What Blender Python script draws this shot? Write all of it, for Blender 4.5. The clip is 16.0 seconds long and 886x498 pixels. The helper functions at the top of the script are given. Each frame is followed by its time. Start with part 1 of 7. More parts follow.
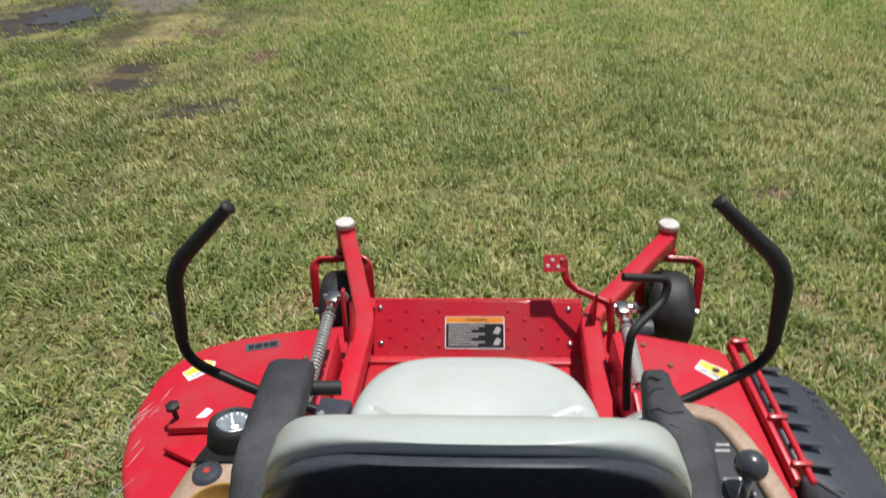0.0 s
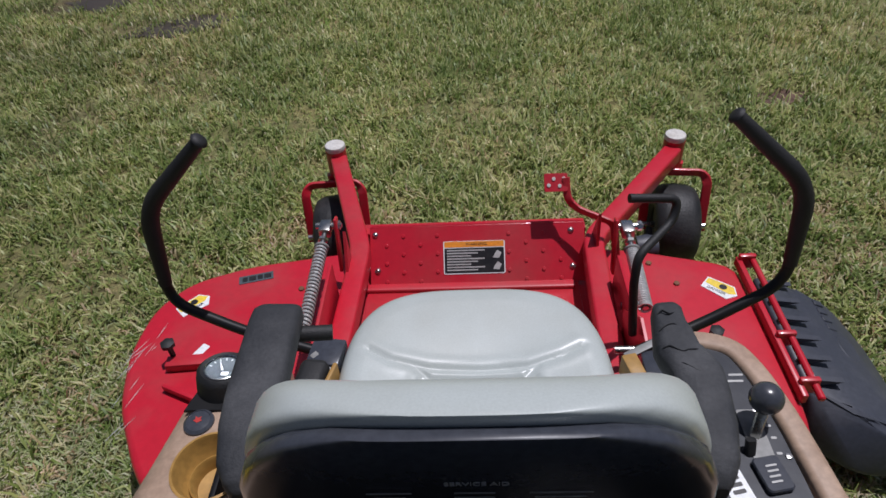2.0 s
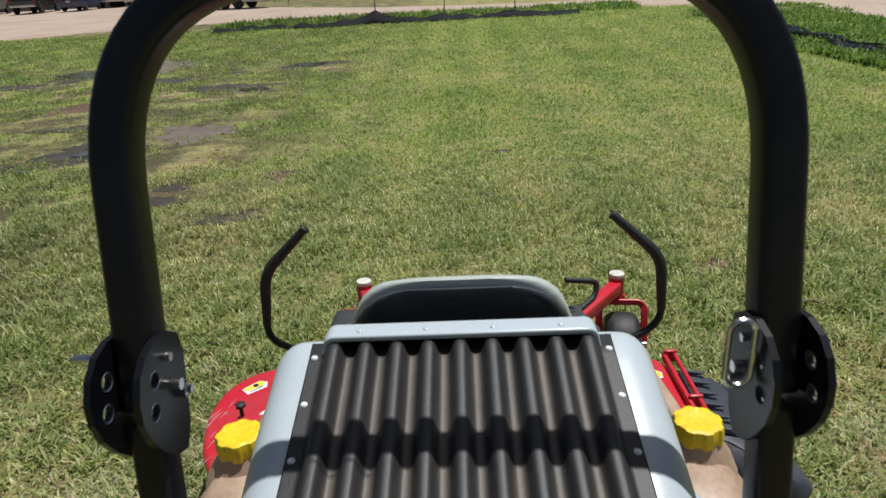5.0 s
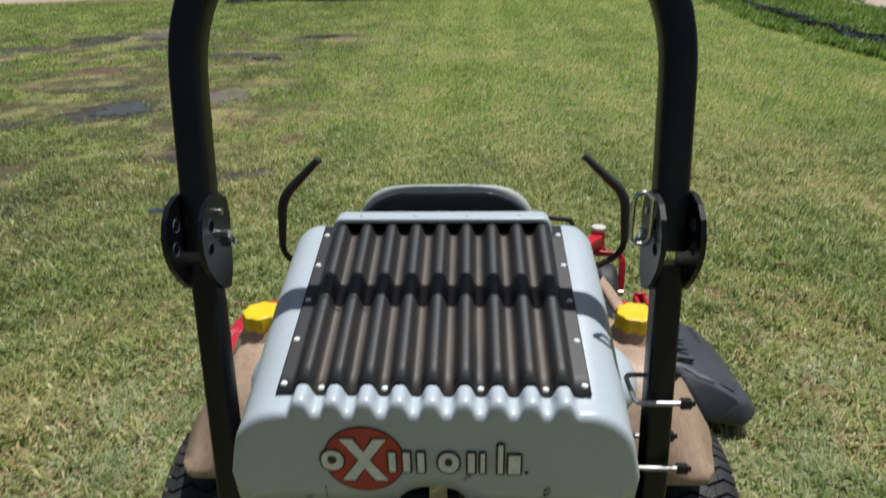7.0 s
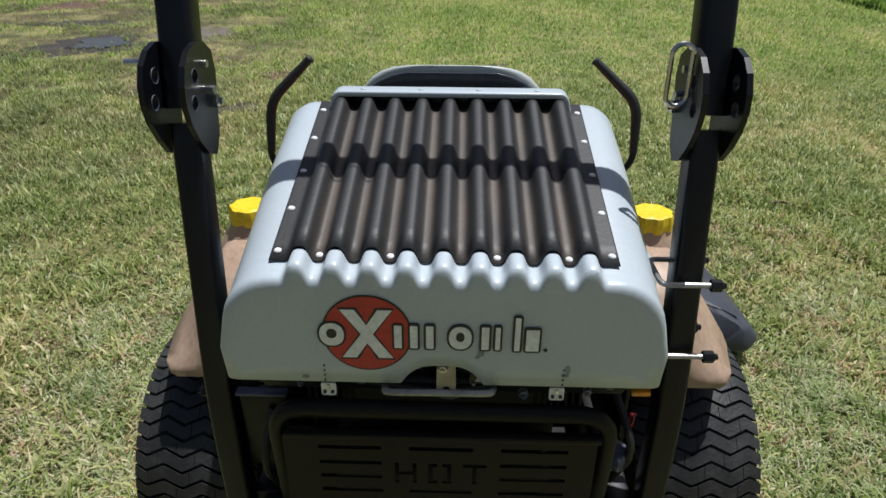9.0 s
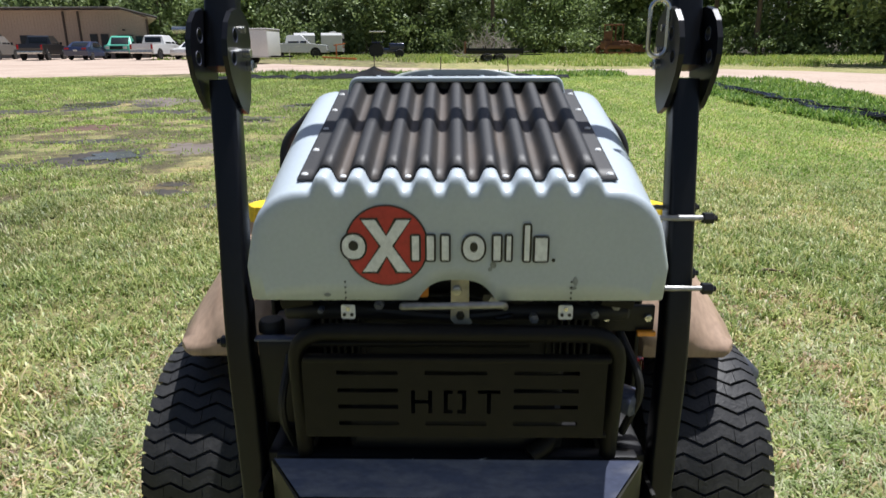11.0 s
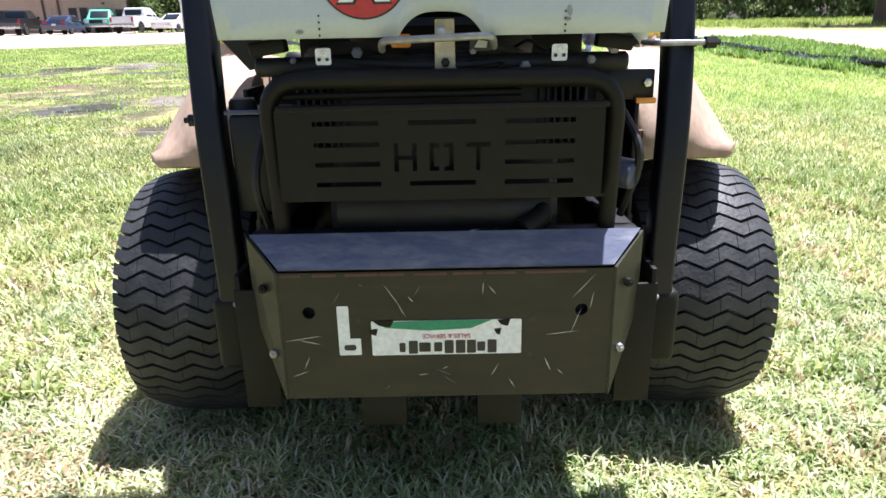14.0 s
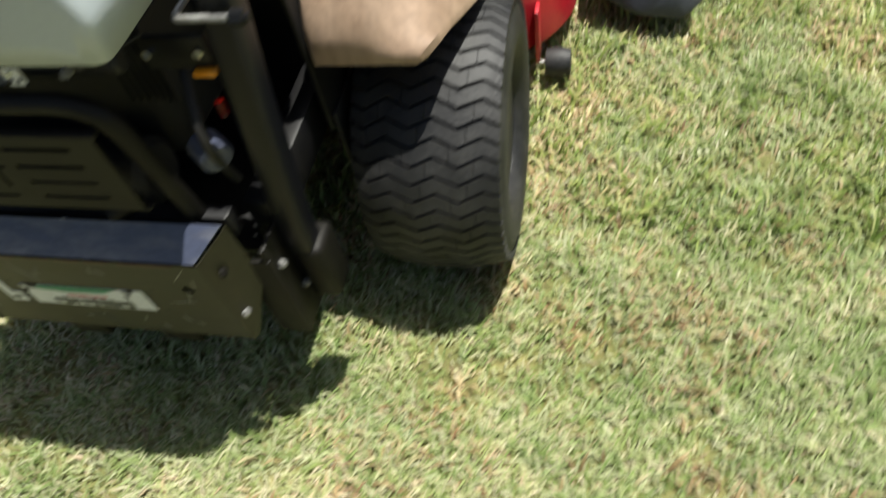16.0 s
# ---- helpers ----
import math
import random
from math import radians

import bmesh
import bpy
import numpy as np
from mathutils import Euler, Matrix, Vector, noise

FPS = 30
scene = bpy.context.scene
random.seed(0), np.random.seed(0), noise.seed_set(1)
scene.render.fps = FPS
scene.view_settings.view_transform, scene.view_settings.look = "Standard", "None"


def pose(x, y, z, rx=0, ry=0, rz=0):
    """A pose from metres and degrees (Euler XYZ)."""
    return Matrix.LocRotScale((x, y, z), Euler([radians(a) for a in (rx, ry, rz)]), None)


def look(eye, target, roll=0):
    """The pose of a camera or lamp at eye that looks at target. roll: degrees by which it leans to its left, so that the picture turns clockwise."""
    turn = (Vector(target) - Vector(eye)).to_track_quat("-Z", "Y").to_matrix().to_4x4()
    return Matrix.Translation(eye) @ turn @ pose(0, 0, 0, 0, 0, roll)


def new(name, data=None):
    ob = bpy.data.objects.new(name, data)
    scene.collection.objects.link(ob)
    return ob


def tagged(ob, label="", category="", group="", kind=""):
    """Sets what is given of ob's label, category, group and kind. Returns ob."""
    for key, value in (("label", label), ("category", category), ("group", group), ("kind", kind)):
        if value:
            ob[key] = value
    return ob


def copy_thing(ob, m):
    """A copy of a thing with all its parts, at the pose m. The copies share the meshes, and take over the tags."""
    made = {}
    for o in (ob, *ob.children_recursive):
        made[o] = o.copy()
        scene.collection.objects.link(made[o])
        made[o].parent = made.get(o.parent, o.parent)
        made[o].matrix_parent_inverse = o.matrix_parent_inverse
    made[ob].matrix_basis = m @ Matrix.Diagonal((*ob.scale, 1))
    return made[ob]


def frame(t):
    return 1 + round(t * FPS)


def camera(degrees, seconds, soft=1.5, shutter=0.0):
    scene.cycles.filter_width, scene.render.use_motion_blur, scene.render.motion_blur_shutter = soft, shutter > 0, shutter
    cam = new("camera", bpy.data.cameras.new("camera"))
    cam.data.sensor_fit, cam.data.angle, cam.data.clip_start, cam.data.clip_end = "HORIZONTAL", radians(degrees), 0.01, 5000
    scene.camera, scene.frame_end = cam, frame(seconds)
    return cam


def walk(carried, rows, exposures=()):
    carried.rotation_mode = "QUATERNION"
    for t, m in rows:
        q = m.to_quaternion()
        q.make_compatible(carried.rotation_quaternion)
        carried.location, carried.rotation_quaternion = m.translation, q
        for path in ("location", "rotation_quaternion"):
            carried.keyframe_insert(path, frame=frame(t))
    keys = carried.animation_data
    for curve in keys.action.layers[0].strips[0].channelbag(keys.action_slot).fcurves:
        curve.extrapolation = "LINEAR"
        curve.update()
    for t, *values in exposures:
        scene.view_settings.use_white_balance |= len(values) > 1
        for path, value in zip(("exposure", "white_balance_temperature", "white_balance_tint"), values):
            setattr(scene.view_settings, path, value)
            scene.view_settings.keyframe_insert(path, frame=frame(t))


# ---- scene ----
cam = camera(68.8, 16.0, shutter=0.5)
PATH = [
    (0, (0.0, 0.4, 1.678), (-0.095, 2.069, 0.58), -1.8),
    (0.5, (0.01, 0.453, 1.658), (-0.079, 2.014, 0.411), -3.9),
    (1, (0.002, 0.516, 1.659), (-0.078, 2.031, 0.356), -3.3),
    (1.5, (0.002, 0.516, 1.656), (-0.084, 2.002, 0.32), -3.8),
    (2, (0.007, 0.484, 1.652), (-0.093, 1.993, 0.343), -4.2),
    (2.5, (0.022, 0.417, 1.666), (-0.094, 2.016, 0.471), -2.5),
    (3, (0.025, 0.315, 1.695), (-0.097, 1.985, 0.601), -2.6),
    (3.5, (0.007, 0.136, 1.734), (-0.072, 1.925, 0.843), -2.9),
    (3.7, (0.011, 0.078, 1.743), (-0.074, 1.891, 0.902), -3.0),
    (5.8, (0.022, -0.512, 1.735), (-0.046, 1.377, 1.083), -3.2),
    (6, (0.024, -0.547, 1.743), (-0.02, 1.359, 1.139), -2.5),
    (6.5, (0.034, -0.604, 1.733), (-0.012, 1.293, 1.1), -1.3),
    (7, (0.064, -0.641, 1.698), (-0.027, 1.185, 0.886), -1.2),
    (7.5, (0.044, -0.608, 1.688), (-0.08, 1.135, 0.715), -1.7),
    (8, (0.016, -0.552, 1.641), (-0.033, 1.14, 0.576), -1.0),
    (8.5, (0.015, -0.563, 1.582), (-0.031, 1.158, 0.563), -0.3),
    (8.7, (0.02, -0.577, 1.555), (-0.026, 1.161, 0.566), 0.4),
    (10.8, (0.001, -0.799, 1.289), (-0.023, 1.122, 0.732), -0.7),
    (11, (-0.006, -0.8, 1.254), (-0.037, 1.118, 0.685), -0.2),
    (11.5, (-0.017, -0.806, 1.18), (-0.028, 1.124, 0.656), 0.1),
    (12, (-0.015, -0.817, 1.098), (-0.046, 1.136, 0.669), -0.4),
    (12.5, (0.0, -0.829, 0.995), (-0.045, 1.094, 0.446), -0.8),
    (13, (0.006, -0.835, 0.926), (-0.017, 1.109, 0.455), 0.5),
    (13.5, (0.002, -0.832, 0.871), (0.016, 1.077, 0.274), 0.6),
    (14, (-0.001, -0.829, 0.892), (-0.005, 1.065, 0.252), -1.1),
    (14.5, (0.092, -0.845, 1.032), (0.086, 0.987, 0.231), -6.3),
    (15, (0.371, -0.776, 1.162), (0.276, 0.885, 0.051), -6.6),
    (15.5, (0.643, -0.559, 1.227), (0.335, 0.684, -0.310), -13.6),
    (15.6, (0.678, -0.514, 1.231), (0.351, 0.710, -0.402), -11.9),
    (15.7, (0.716, -0.460, 1.239), (0.371, 0.710, -0.422), -11.9),
    (15.8, (0.757, -0.413, 1.248), (0.365, 0.710, -0.415), -14.3),
    (16, (0.842, -0.335, 1.274), (0.415, 0.792, -0.322), -14.0),
]
EXPOSURES = [(0, 0.10, 6370, 10), (0.5, -0.08, 6170, 14), (1, -0.17, 6070, 16), (1.5, -0.42, 5970, 18), (2, -0.52, 5970, 18), (2.5, -0.54, 6070, 16), (3, -0.42, 6170, 14), (3.5, -0.24, 6370, 12), (6, -0.01, 6300, 8), (8.7, 0.1, 6150, 10), (11, 0.66, 6050, 12), (12.5, 1.22, 5850, 15), (13.5, 1.72, 5850, 16), (14.5, 1.8, 5800, 17), (15, 1.7, 5950, 16), (15.5, 1.22, 6430, 10), (16, 0.78, 6680, 5)]
walk(cam, [(t, look(eye, target, roll)) for t, eye, target, roll in PATH], EXPOSURES)

# ---- world, sun, exposure ----
SUN_WAY = Vector((0.23, 0.175, 1.0)).normalized()
world = bpy.data.worlds.new("world")
scene.world = world
world.use_nodes = True
wn, wl = world.node_tree.nodes, world.node_tree.links
sky = wn.new("ShaderNodeTexSky")
sky.sky_type, sky.sun_disc = "NISHITA", False
sky.sun_elevation = math.asin(SUN_WAY.z)
sky.sun_rotation = math.atan2(SUN_WAY.x, SUN_WAY.y)
sky.air_density, sky.dust_density, sky.ozone_density = 1.0, 2.6, 1.0
wn["Background"].inputs["Strength"].default_value = 0.05
wl.new(sky.outputs["Color"], wn["Background"].inputs["Color"])
sun_data = bpy.data.lights.new("sun", "SUN")
sun_data.energy, sun_data.angle, sun_data.color = 5.0, radians(0.6), (1.0, 0.975, 0.93)
sun = new("sun", sun_data)
sun.matrix_world = look(SUN_WAY * 50, (0, 0, 0))


# ---- materials ----
def nodes_of(name):
    m = bpy.data.materials.new(name)
    m.use_nodes = True
    return m, m.node_tree.nodes, m.node_tree.links, m.node_tree.nodes["Principled BSDF"]


def ramp(nt, stops):
    r = nt.new("ShaderNodeValToRGB")
    e = r.color_ramp.elements
    while len(e) < len(stops):
        e.new(0.5)
    for k, (p, c) in enumerate(stops):
        e[k].position, e[k].color = p, (*c, 1)
    return r


def noise_tex(n, l, scale, detail=4, coord="Object", stretch=(1, 1, 1), rough=0.55):
    tc, mp, t = n.new("ShaderNodeTexCoord"), n.new("ShaderNodeMapping"), n.new("ShaderNodeTexNoise")
    mp.inputs["Scale"].default_value = stretch
    t.inputs["Scale"].default_value, t.inputs["Detail"].default_value = scale, detail
    t.inputs["Roughness"].default_value = rough
    l.new(tc.outputs[coord], mp.inputs["Vector"])
    l.new(mp.outputs["Vector"], t.inputs["Vector"])
    return t


def surface(name, base, dirt=None, amount=0.5, scale=6, grain=120, rough=0.5, spread=0.15, metal=0.0, bump=0.1,
            coat=0.0, stretch=(1, 1, 1), lo=0.45, hi=0.75, grain_mix=0.25, spec=0.5):
    """A painted, moulded or bare surface: base colour, blotches of dirt at one scale, fine grain at another."""
    m, n, l, p = nodes_of(name)
    dirt = dirt or tuple(c * 0.7 for c in base)
    t1, t2 = noise_tex(n, l, scale, 5, stretch=stretch), noise_tex(n, l, grain, 3, stretch=stretch)
    r1 = ramp(n, [(lo, base), (hi, tuple(b + (d - b) * amount for b, d in zip(base, dirt)))])
    l.new(t1.outputs["Fac"], r1.inputs["Fac"])
    mix = n.new("ShaderNodeMix")
    mix.data_type, mix.blend_type = "RGBA", "MULTIPLY"
    r2 = ramp(n, [(0.3, (1 - grain_mix,) * 3), (0.7, (1, 1, 1))])
    l.new(t2.outputs["Fac"], r2.inputs["Fac"])
    mix.inputs["Factor"].default_value = 1.0
    l.new(r1.outputs["Color"], mix.inputs["A"])
    l.new(r2.outputs["Color"], mix.inputs["B"])
    l.new(mix.outputs["Result"], p.inputs["Base Color"])
    rr = n.new("ShaderNodeMapRange")
    rr.inputs["To Min"].default_value, rr.inputs["To Max"].default_value = max(0.03, rough - spread), min(1, rough + spread)
    l.new(t1.outputs["Fac"], rr.inputs["Value"])
    l.new(rr.outputs["Result"], p.inputs["Roughness"])
    p.inputs["Metallic"].default_value = metal
    p.inputs["Specular IOR Level"].default_value = spec
    p.inputs["Coat Weight"].default_value = coat
    p.inputs["Coat Roughness"].default_value = 0.12
    if bump:
        b = n.new("ShaderNodeBump")
        b.inputs["Strength"].default_value, b.inputs["Distance"].default_value = bump, 0.003
        l.new(t2.outputs["Fac"], b.inputs["Height"])
        l.new(b.outputs["Normal"], p.inputs["Normal"])
    return m


RED = surface("red_paint", (0.50, 0.011, 0.026), (0.34, 0.06, 0.055), 0.6, 5, 60, 0.38, 0.12, bump=0.03, coat=0.25, grain_mix=0.1)
BLACK = surface("black_paint", (0.007, 0.007, 0.008), (0.022, 0.020, 0.016), 0.5, 7, 70, 0.42, 0.15, bump=0.05, grain_mix=0.2, spec=0.3)
ROPS = surface("black_gloss_paint", (0.005, 0.0055, 0.008), (0.012, 0.012, 0.012), 0.4, 9, 90, 0.34, 0.1, bump=0.02, spec=0.3)
OLIVE = surface("dusty_black_steel", (0.0060, 0.0055, 0.0042), (0.024, 0.020, 0.013), 0.45, 5, 40, 0.55, 0.2, bump=0.12, spec=0.22)
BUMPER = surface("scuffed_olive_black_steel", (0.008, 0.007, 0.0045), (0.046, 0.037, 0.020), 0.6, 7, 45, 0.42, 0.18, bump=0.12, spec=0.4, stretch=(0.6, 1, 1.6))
# scuffed dark steel; the sky's blue reflection is mixed into its base colour
SCUFF_SKY = surface("scuffed_steel_sky_sheen", (0.066, 0.077, 0.125), (0.21, 0.21, 0.235), 0.65, 14, 60, 0.47, 0.2, bump=0.1, stretch=(1, 4, 1))
HOOD = surface("silver_grey_hood_plastic", (0.43, 0.485, 0.525), (0.33, 0.36, 0.375), 0.35, 4, 150, 0.36, 0.08, bump=0.02, grain_mix=0.06, coat=0.15)
VINYL = surface("grey_seat_vinyl", (0.45, 0.49, 0.47), (0.34, 0.35, 0.31), 0.5, 5, 420, 0.34, 0.06, bump=0.05, grain_mix=0.1)
SHELL = surface("black_seat_shell", (0.048, 0.053, 0.066), (0.080, 0.081, 0.088), 0.4, 5, 120, 0.24, 0.08, bump=0.02)
FOAM = surface("worn_black_armrest_foam", (0.026, 0.028, 0.032), (0.105, 0.106, 0.110), 0.7, 9, 180, 0.75, 0.1, bump=0.35)
GRIP = surface("black_rubber_grip", (0.010, 0.010, 0.011), (0.03, 0.03, 0.028), 0.4, 12, 300, 0.62, 0.1, bump=0.25)
TYRE = surface("dusty_tyre_rubber", (0.012, 0.012, 0.013), (0.085, 0.082, 0.078), 0.55, 11, 130, 0.60, 0.14, bump=0.45, lo=0.42, hi=0.80, grain_mix=0.4)
CHUTE = surface("dark_chute_plastic", (0.044, 0.049, 0.064), (0.105, 0.107, 0.118), 0.5, 6, 90, 0.48, 0.12, bump=0.1)
TANK = surface("tan_tank_plastic", (0.42, 0.295, 0.210), (0.26, 0.165, 0.105), 0.7, 9, 60, 0.55, 0.1, bump=0.08, stretch=(1.6, 1.6, 0.35))
YELLOW = surface("yellow_cap_plastic", (0.80, 0.58, 0.01), (0.62, 0.42, 0.02), 0.4, 12, 90, 0.45, 0.1, bump=0.05)
CHROME = surface("zinc_plated_steel", (0.62, 0.62, 0.60), (0.32, 0.30, 0.27), 0.5, 20, 90, 0.28, 0.12, metal=1.0, bump=0.03)
CAPWHITE = surface("white_caster_cap", (0.66, 0.64, 0.60), (0.45, 0.40, 0.33), 0.6, 25, 90, 0.5, 0.1, bump=0.1)
ENGINE = surface("oily_engine_black", (0.006, 0.006, 0.006), (0.022, 0.018, 0.013), 0.5, 14, 60, 0.6, 0.2, bump=0.3)
CREAM = surface("cream_latch_plate", (0.58, 0.53, 0.38), (0.3, 0.24, 0.14), 0.6, 25, 80, 0.5, 0.1)
WHITE = surface("white_decal", (0.82, 0.84, 0.84), (0.6, 0.6, 0.57), 0.4, 30, 120, 0.45, 0.1, bump=0)
DECAL_RED = surface("red_decal", (0.50, 0.035, 0.03), (0.35, 0.04, 0.03), 0.4, 30, 120, 0.42, 0.1, bump=0)
DECAL_GREEN = surface("green_decal", (0.02, 0.26, 0.13), (0.05, 0.16, 0.10), 0.4, 30, 120, 0.45, 0.1, bump=0)
DECAL_BLACK = surface("black_decal", (0.012, 0.012, 0.013), (0.03, 0.03, 0.03), 0.4, 30, 120, 0.42, 0.1, bump=0)
DECAL_ORANGE = surface("orange_decal", (0.85, 0.30, 0.02), (0.6, 0.25, 0.05), 0.4, 30, 120, 0.45, 0.1, bump=0)
DECAL_YELLOW = surface("yellow_decal", (0.85, 0.62, 0.05), (0.6, 0.45, 0.08), 0.4, 30, 120, 0.45, 0.1, bump=0)
PRINT = surface("pale_print", (0.48, 0.48, 0.46), (0.3, 0.3, 0.3), 0.4, 30, 120, 0.5, 0.1, bump=0)
DIALFACE = surface("dial_face", (0.085, 0.10, 0.11), (0.05, 0.06, 0.06), 0.4, 30, 120, 0.3, 0.1, bump=0)
BRASS = surface("ochre_bracket", (0.42, 0.24, 0.06), (0.25, 0.14, 0.04), 0.5, 20, 90, 0.5, 0.1)
GALV = surface("dull_galvanised_steel", (0.24, 0.24, 0.23), (0.14, 0.12, 0.10), 0.5, 20, 90, 0.5, 0.1, bump=0.05)
STEEL = surface("dull_plated_steel", (0.34, 0.34, 0.33), (0.16, 0.145, 0.13), 0.6, 25, 90, 0.46, 0.12, metal=0.6, bump=0.05)
RUST = surface("rusty_steel", (0.20, 0.085, 0.04), (0.10, 0.05, 0.03), 0.6, 3, 30, 0.8, 0.1, bump=0.2)


def glass_mat(name, tint, rough=0.03):
    m, n, l, p = nodes_of(name)
    p.inputs["Base Color"].default_value = (*tint, 1)
    p.inputs["Roughness"].default_value = rough
    p.inputs["Transmission Weight"].default_value = 1.0
    return m


GLASS = glass_mat("clear_dial_glass", (0.95, 0.97, 0.97))
AMBER = surface("amber_lens", (0.92, 0.34, 0.015), (0.7, 0.25, 0.01), 0.4, 30, 90, 0.2, 0.05, coat=0.4)
REDLENS = glass_mat("red_lens", (0.9, 0.02, 0.02), 0.15)
CARGLASS = surface("dark_car_glass", (0.012, 0.014, 0.016), (0.02, 0.02, 0.02), 0.3, 2, 20, 0.08, 0.02, bump=0)


def corrugated_mat():
    """Dark moulded screen with brown dust lying in its valleys."""
    m, n, l, p = nodes_of("dusty_black_screen")
    tc, sp = n.new("ShaderNodeTexCoord"), n.new("ShaderNodeSeparateXYZ")
    l.new(tc.outputs["Object"], sp.inputs["Vector"])
    mul, cosn = n.new("ShaderNodeMath"), n.new("ShaderNodeMath")
    mul.operation, mul.inputs[1].default_value = "MULTIPLY", 2 * math.pi / 0.0515
    cosn.operation = "COSINE"
    l.new(sp.outputs["X"], mul.inputs[0])
    l.new(mul.outputs[0], cosn.inputs[0])
    t = noise_tex(n, l, 14, 5, stretch=(1, 0.35, 1))
    add = n.new("ShaderNodeMath")
    add.operation = "MULTIPLY_ADD"
    add.inputs[1].default_value = -0.42
    l.new(cosn.outputs[0], add.inputs[0])
    # no dust stays on the flat margins outside the outermost ribs
    away, inner, dust = n.new("ShaderNodeMath"), n.new("ShaderNodeMapRange"), n.new("ShaderNodeMath")
    away.operation, dust.operation = "ABSOLUTE", "MULTIPLY"
    l.new(sp.outputs["X"], away.inputs[0])
    l.new(away.outputs[0], inner.inputs["Value"])
    inner.inputs["From Min"].default_value, inner.inputs["From Max"].default_value = 0.214, 0.226
    inner.inputs["To Min"].default_value, inner.inputs["To Max"].default_value = 1.0, 0.35
    l.new(t.outputs["Fac"], add.inputs[2])
    l.new(add.outputs[0], dust.inputs[0])
    l.new(inner.outputs["Result"], dust.inputs[1])
    r = ramp(n, [(0.25, (0.016, 0.016, 0.017)), (0.70, (0.031, 0.028, 0.026)), (1.0, (0.068, 0.053, 0.042))])
    l.new(dust.outputs[0], r.inputs["Fac"])
    l.new(r.outputs["Color"], p.inputs["Base Color"])
    t2 = noise_tex(n, l, 160, 3)
    b = n.new("ShaderNodeBump")
    b.inputs["Strength"].default_value, b.inputs["Distance"].default_value = 0.25, 0.002
    l.new(t2.outputs["Fac"], b.inputs["Height"])
    l.new(b.outputs["Normal"], p.inputs["Normal"])
    p.inputs["Roughness"].default_value = 0.55
    return m


SCREEN = corrugated_mat()


# ---- building helpers ----
def part(name, bm, material, parent, label="", smooth=True):
    """Links a bmesh as one mesh object under a thing or a part."""
    me = bpy.data.meshes.new(name)
    bmesh.ops.recalc_face_normals(bm, faces=bm.faces)
    bm.to_mesh(me)
    bm.free()
    me.materials.append(material)
    if smooth:
        me.shade_smooth()
        me.set_sharp_from_angle(angle=radians(38))
    ob = new(name, me)
    if parent is not None:
        ob.parent = parent
    return tagged(ob, label)


def thing(name, label, category, at=(0, 0, 0), turn=0, group="", kind=""):
    ob = new(name)
    ob.empty_display_size = 0.1
    ob.matrix_basis = pose(*at, 0, 0, turn)
    return tagged(ob, label, category, group, kind)


def grid_faces(bm, rows, closed=False):
    """Quads between rows of vertices; closed: each row is a ring."""
    for a, b in zip(rows, rows[1:]):
        n = len(a)
        for i in range(n if closed else n - 1):
            j = (i + 1) % n
            bm.faces.new((a[i], a[j], b[j], b[i]))


def loft(rings, caps=True, bm=None):
    bm = bm or bmesh.new()
    rows = [[bm.verts.new(p) for p in r] for r in rings]
    grid_faces(bm, rows, True)
    if caps:
        bm.faces.new(rows[0][::-1])
        bm.faces.new(rows[-1])
    return bm


def add_box(bm, size, at=(0, 0, 0), turn=(0, 0, 0), bevel=0.0, segs=2):
    m = pose(*at, *turn) @ Matrix.Diagonal((*size, 1))
    made = bmesh.ops.create_cube(bm, size=1.0, matrix=m)["verts"]
    if bevel:
        edges = list({e for v in made for e in v.link_edges})
        bmesh.ops.bevel(bm, geom=edges, offset=bevel, segments=segs, affect="EDGES", profile=0.5)
    return bm


def box(size, at=(0, 0, 0), turn=(0, 0, 0), bevel=0.0, segs=2):
    return add_box(bmesh.new(), size, at, turn, bevel, segs)


def lathe(profile, segs=24, m=Matrix(), bm=None, caps=True):
    """profile: (radius, height) pairs, turned round z, then put through m."""
    rings = [[m @ Vector((r * math.cos(2 * math.pi * k / segs), r * math.sin(2 * math.pi * k / segs), z)) for k in range(segs)] for r, z in profile]
    return loft(rings, caps, bm)


def axis_pose(a, b):
    """The pose at a whose z points to b."""
    a, b = Vector(a), Vector(b)
    return Matrix.Translation(a) @ (b - a).to_track_quat("Z", "Y").to_matrix().to_4x4()


def rod(a, b, r, segs=12, bm=None, bevel=0.0):
    n = (Vector(b) - Vector(a)).length
    c = min(bevel, r * 0.6)
    prof = [(r - c, 0), (r, c), (r, n - c), (r - c, n)] if c else [(r, 0), (r, n)]
    return lathe(prof, segs, axis_pose(a, b), bm)


def rounded_path(points, fillet, steps=6):
    pts = [Vector(p) for p in points]
    out = [pts[0]]
    for k in range(1, len(pts) - 1):
        a, b, c = pts[k - 1], pts[k], pts[k + 1]
        f = fillet[k - 1] if isinstance(fillet, (list, tuple)) else fillet
        f = min(f, (a - b).length * 0.48, (c - b).length * 0.48)
        p, q = b + (a - b).normalized() * f, b + (c - b).normalized() * f
        for s in range(steps + 1):
            t = s / steps
            out.append(p * (1 - t) ** 2 + b * 2 * t * (1 - t) + q * t * t)
    return out + [pts[-1]]


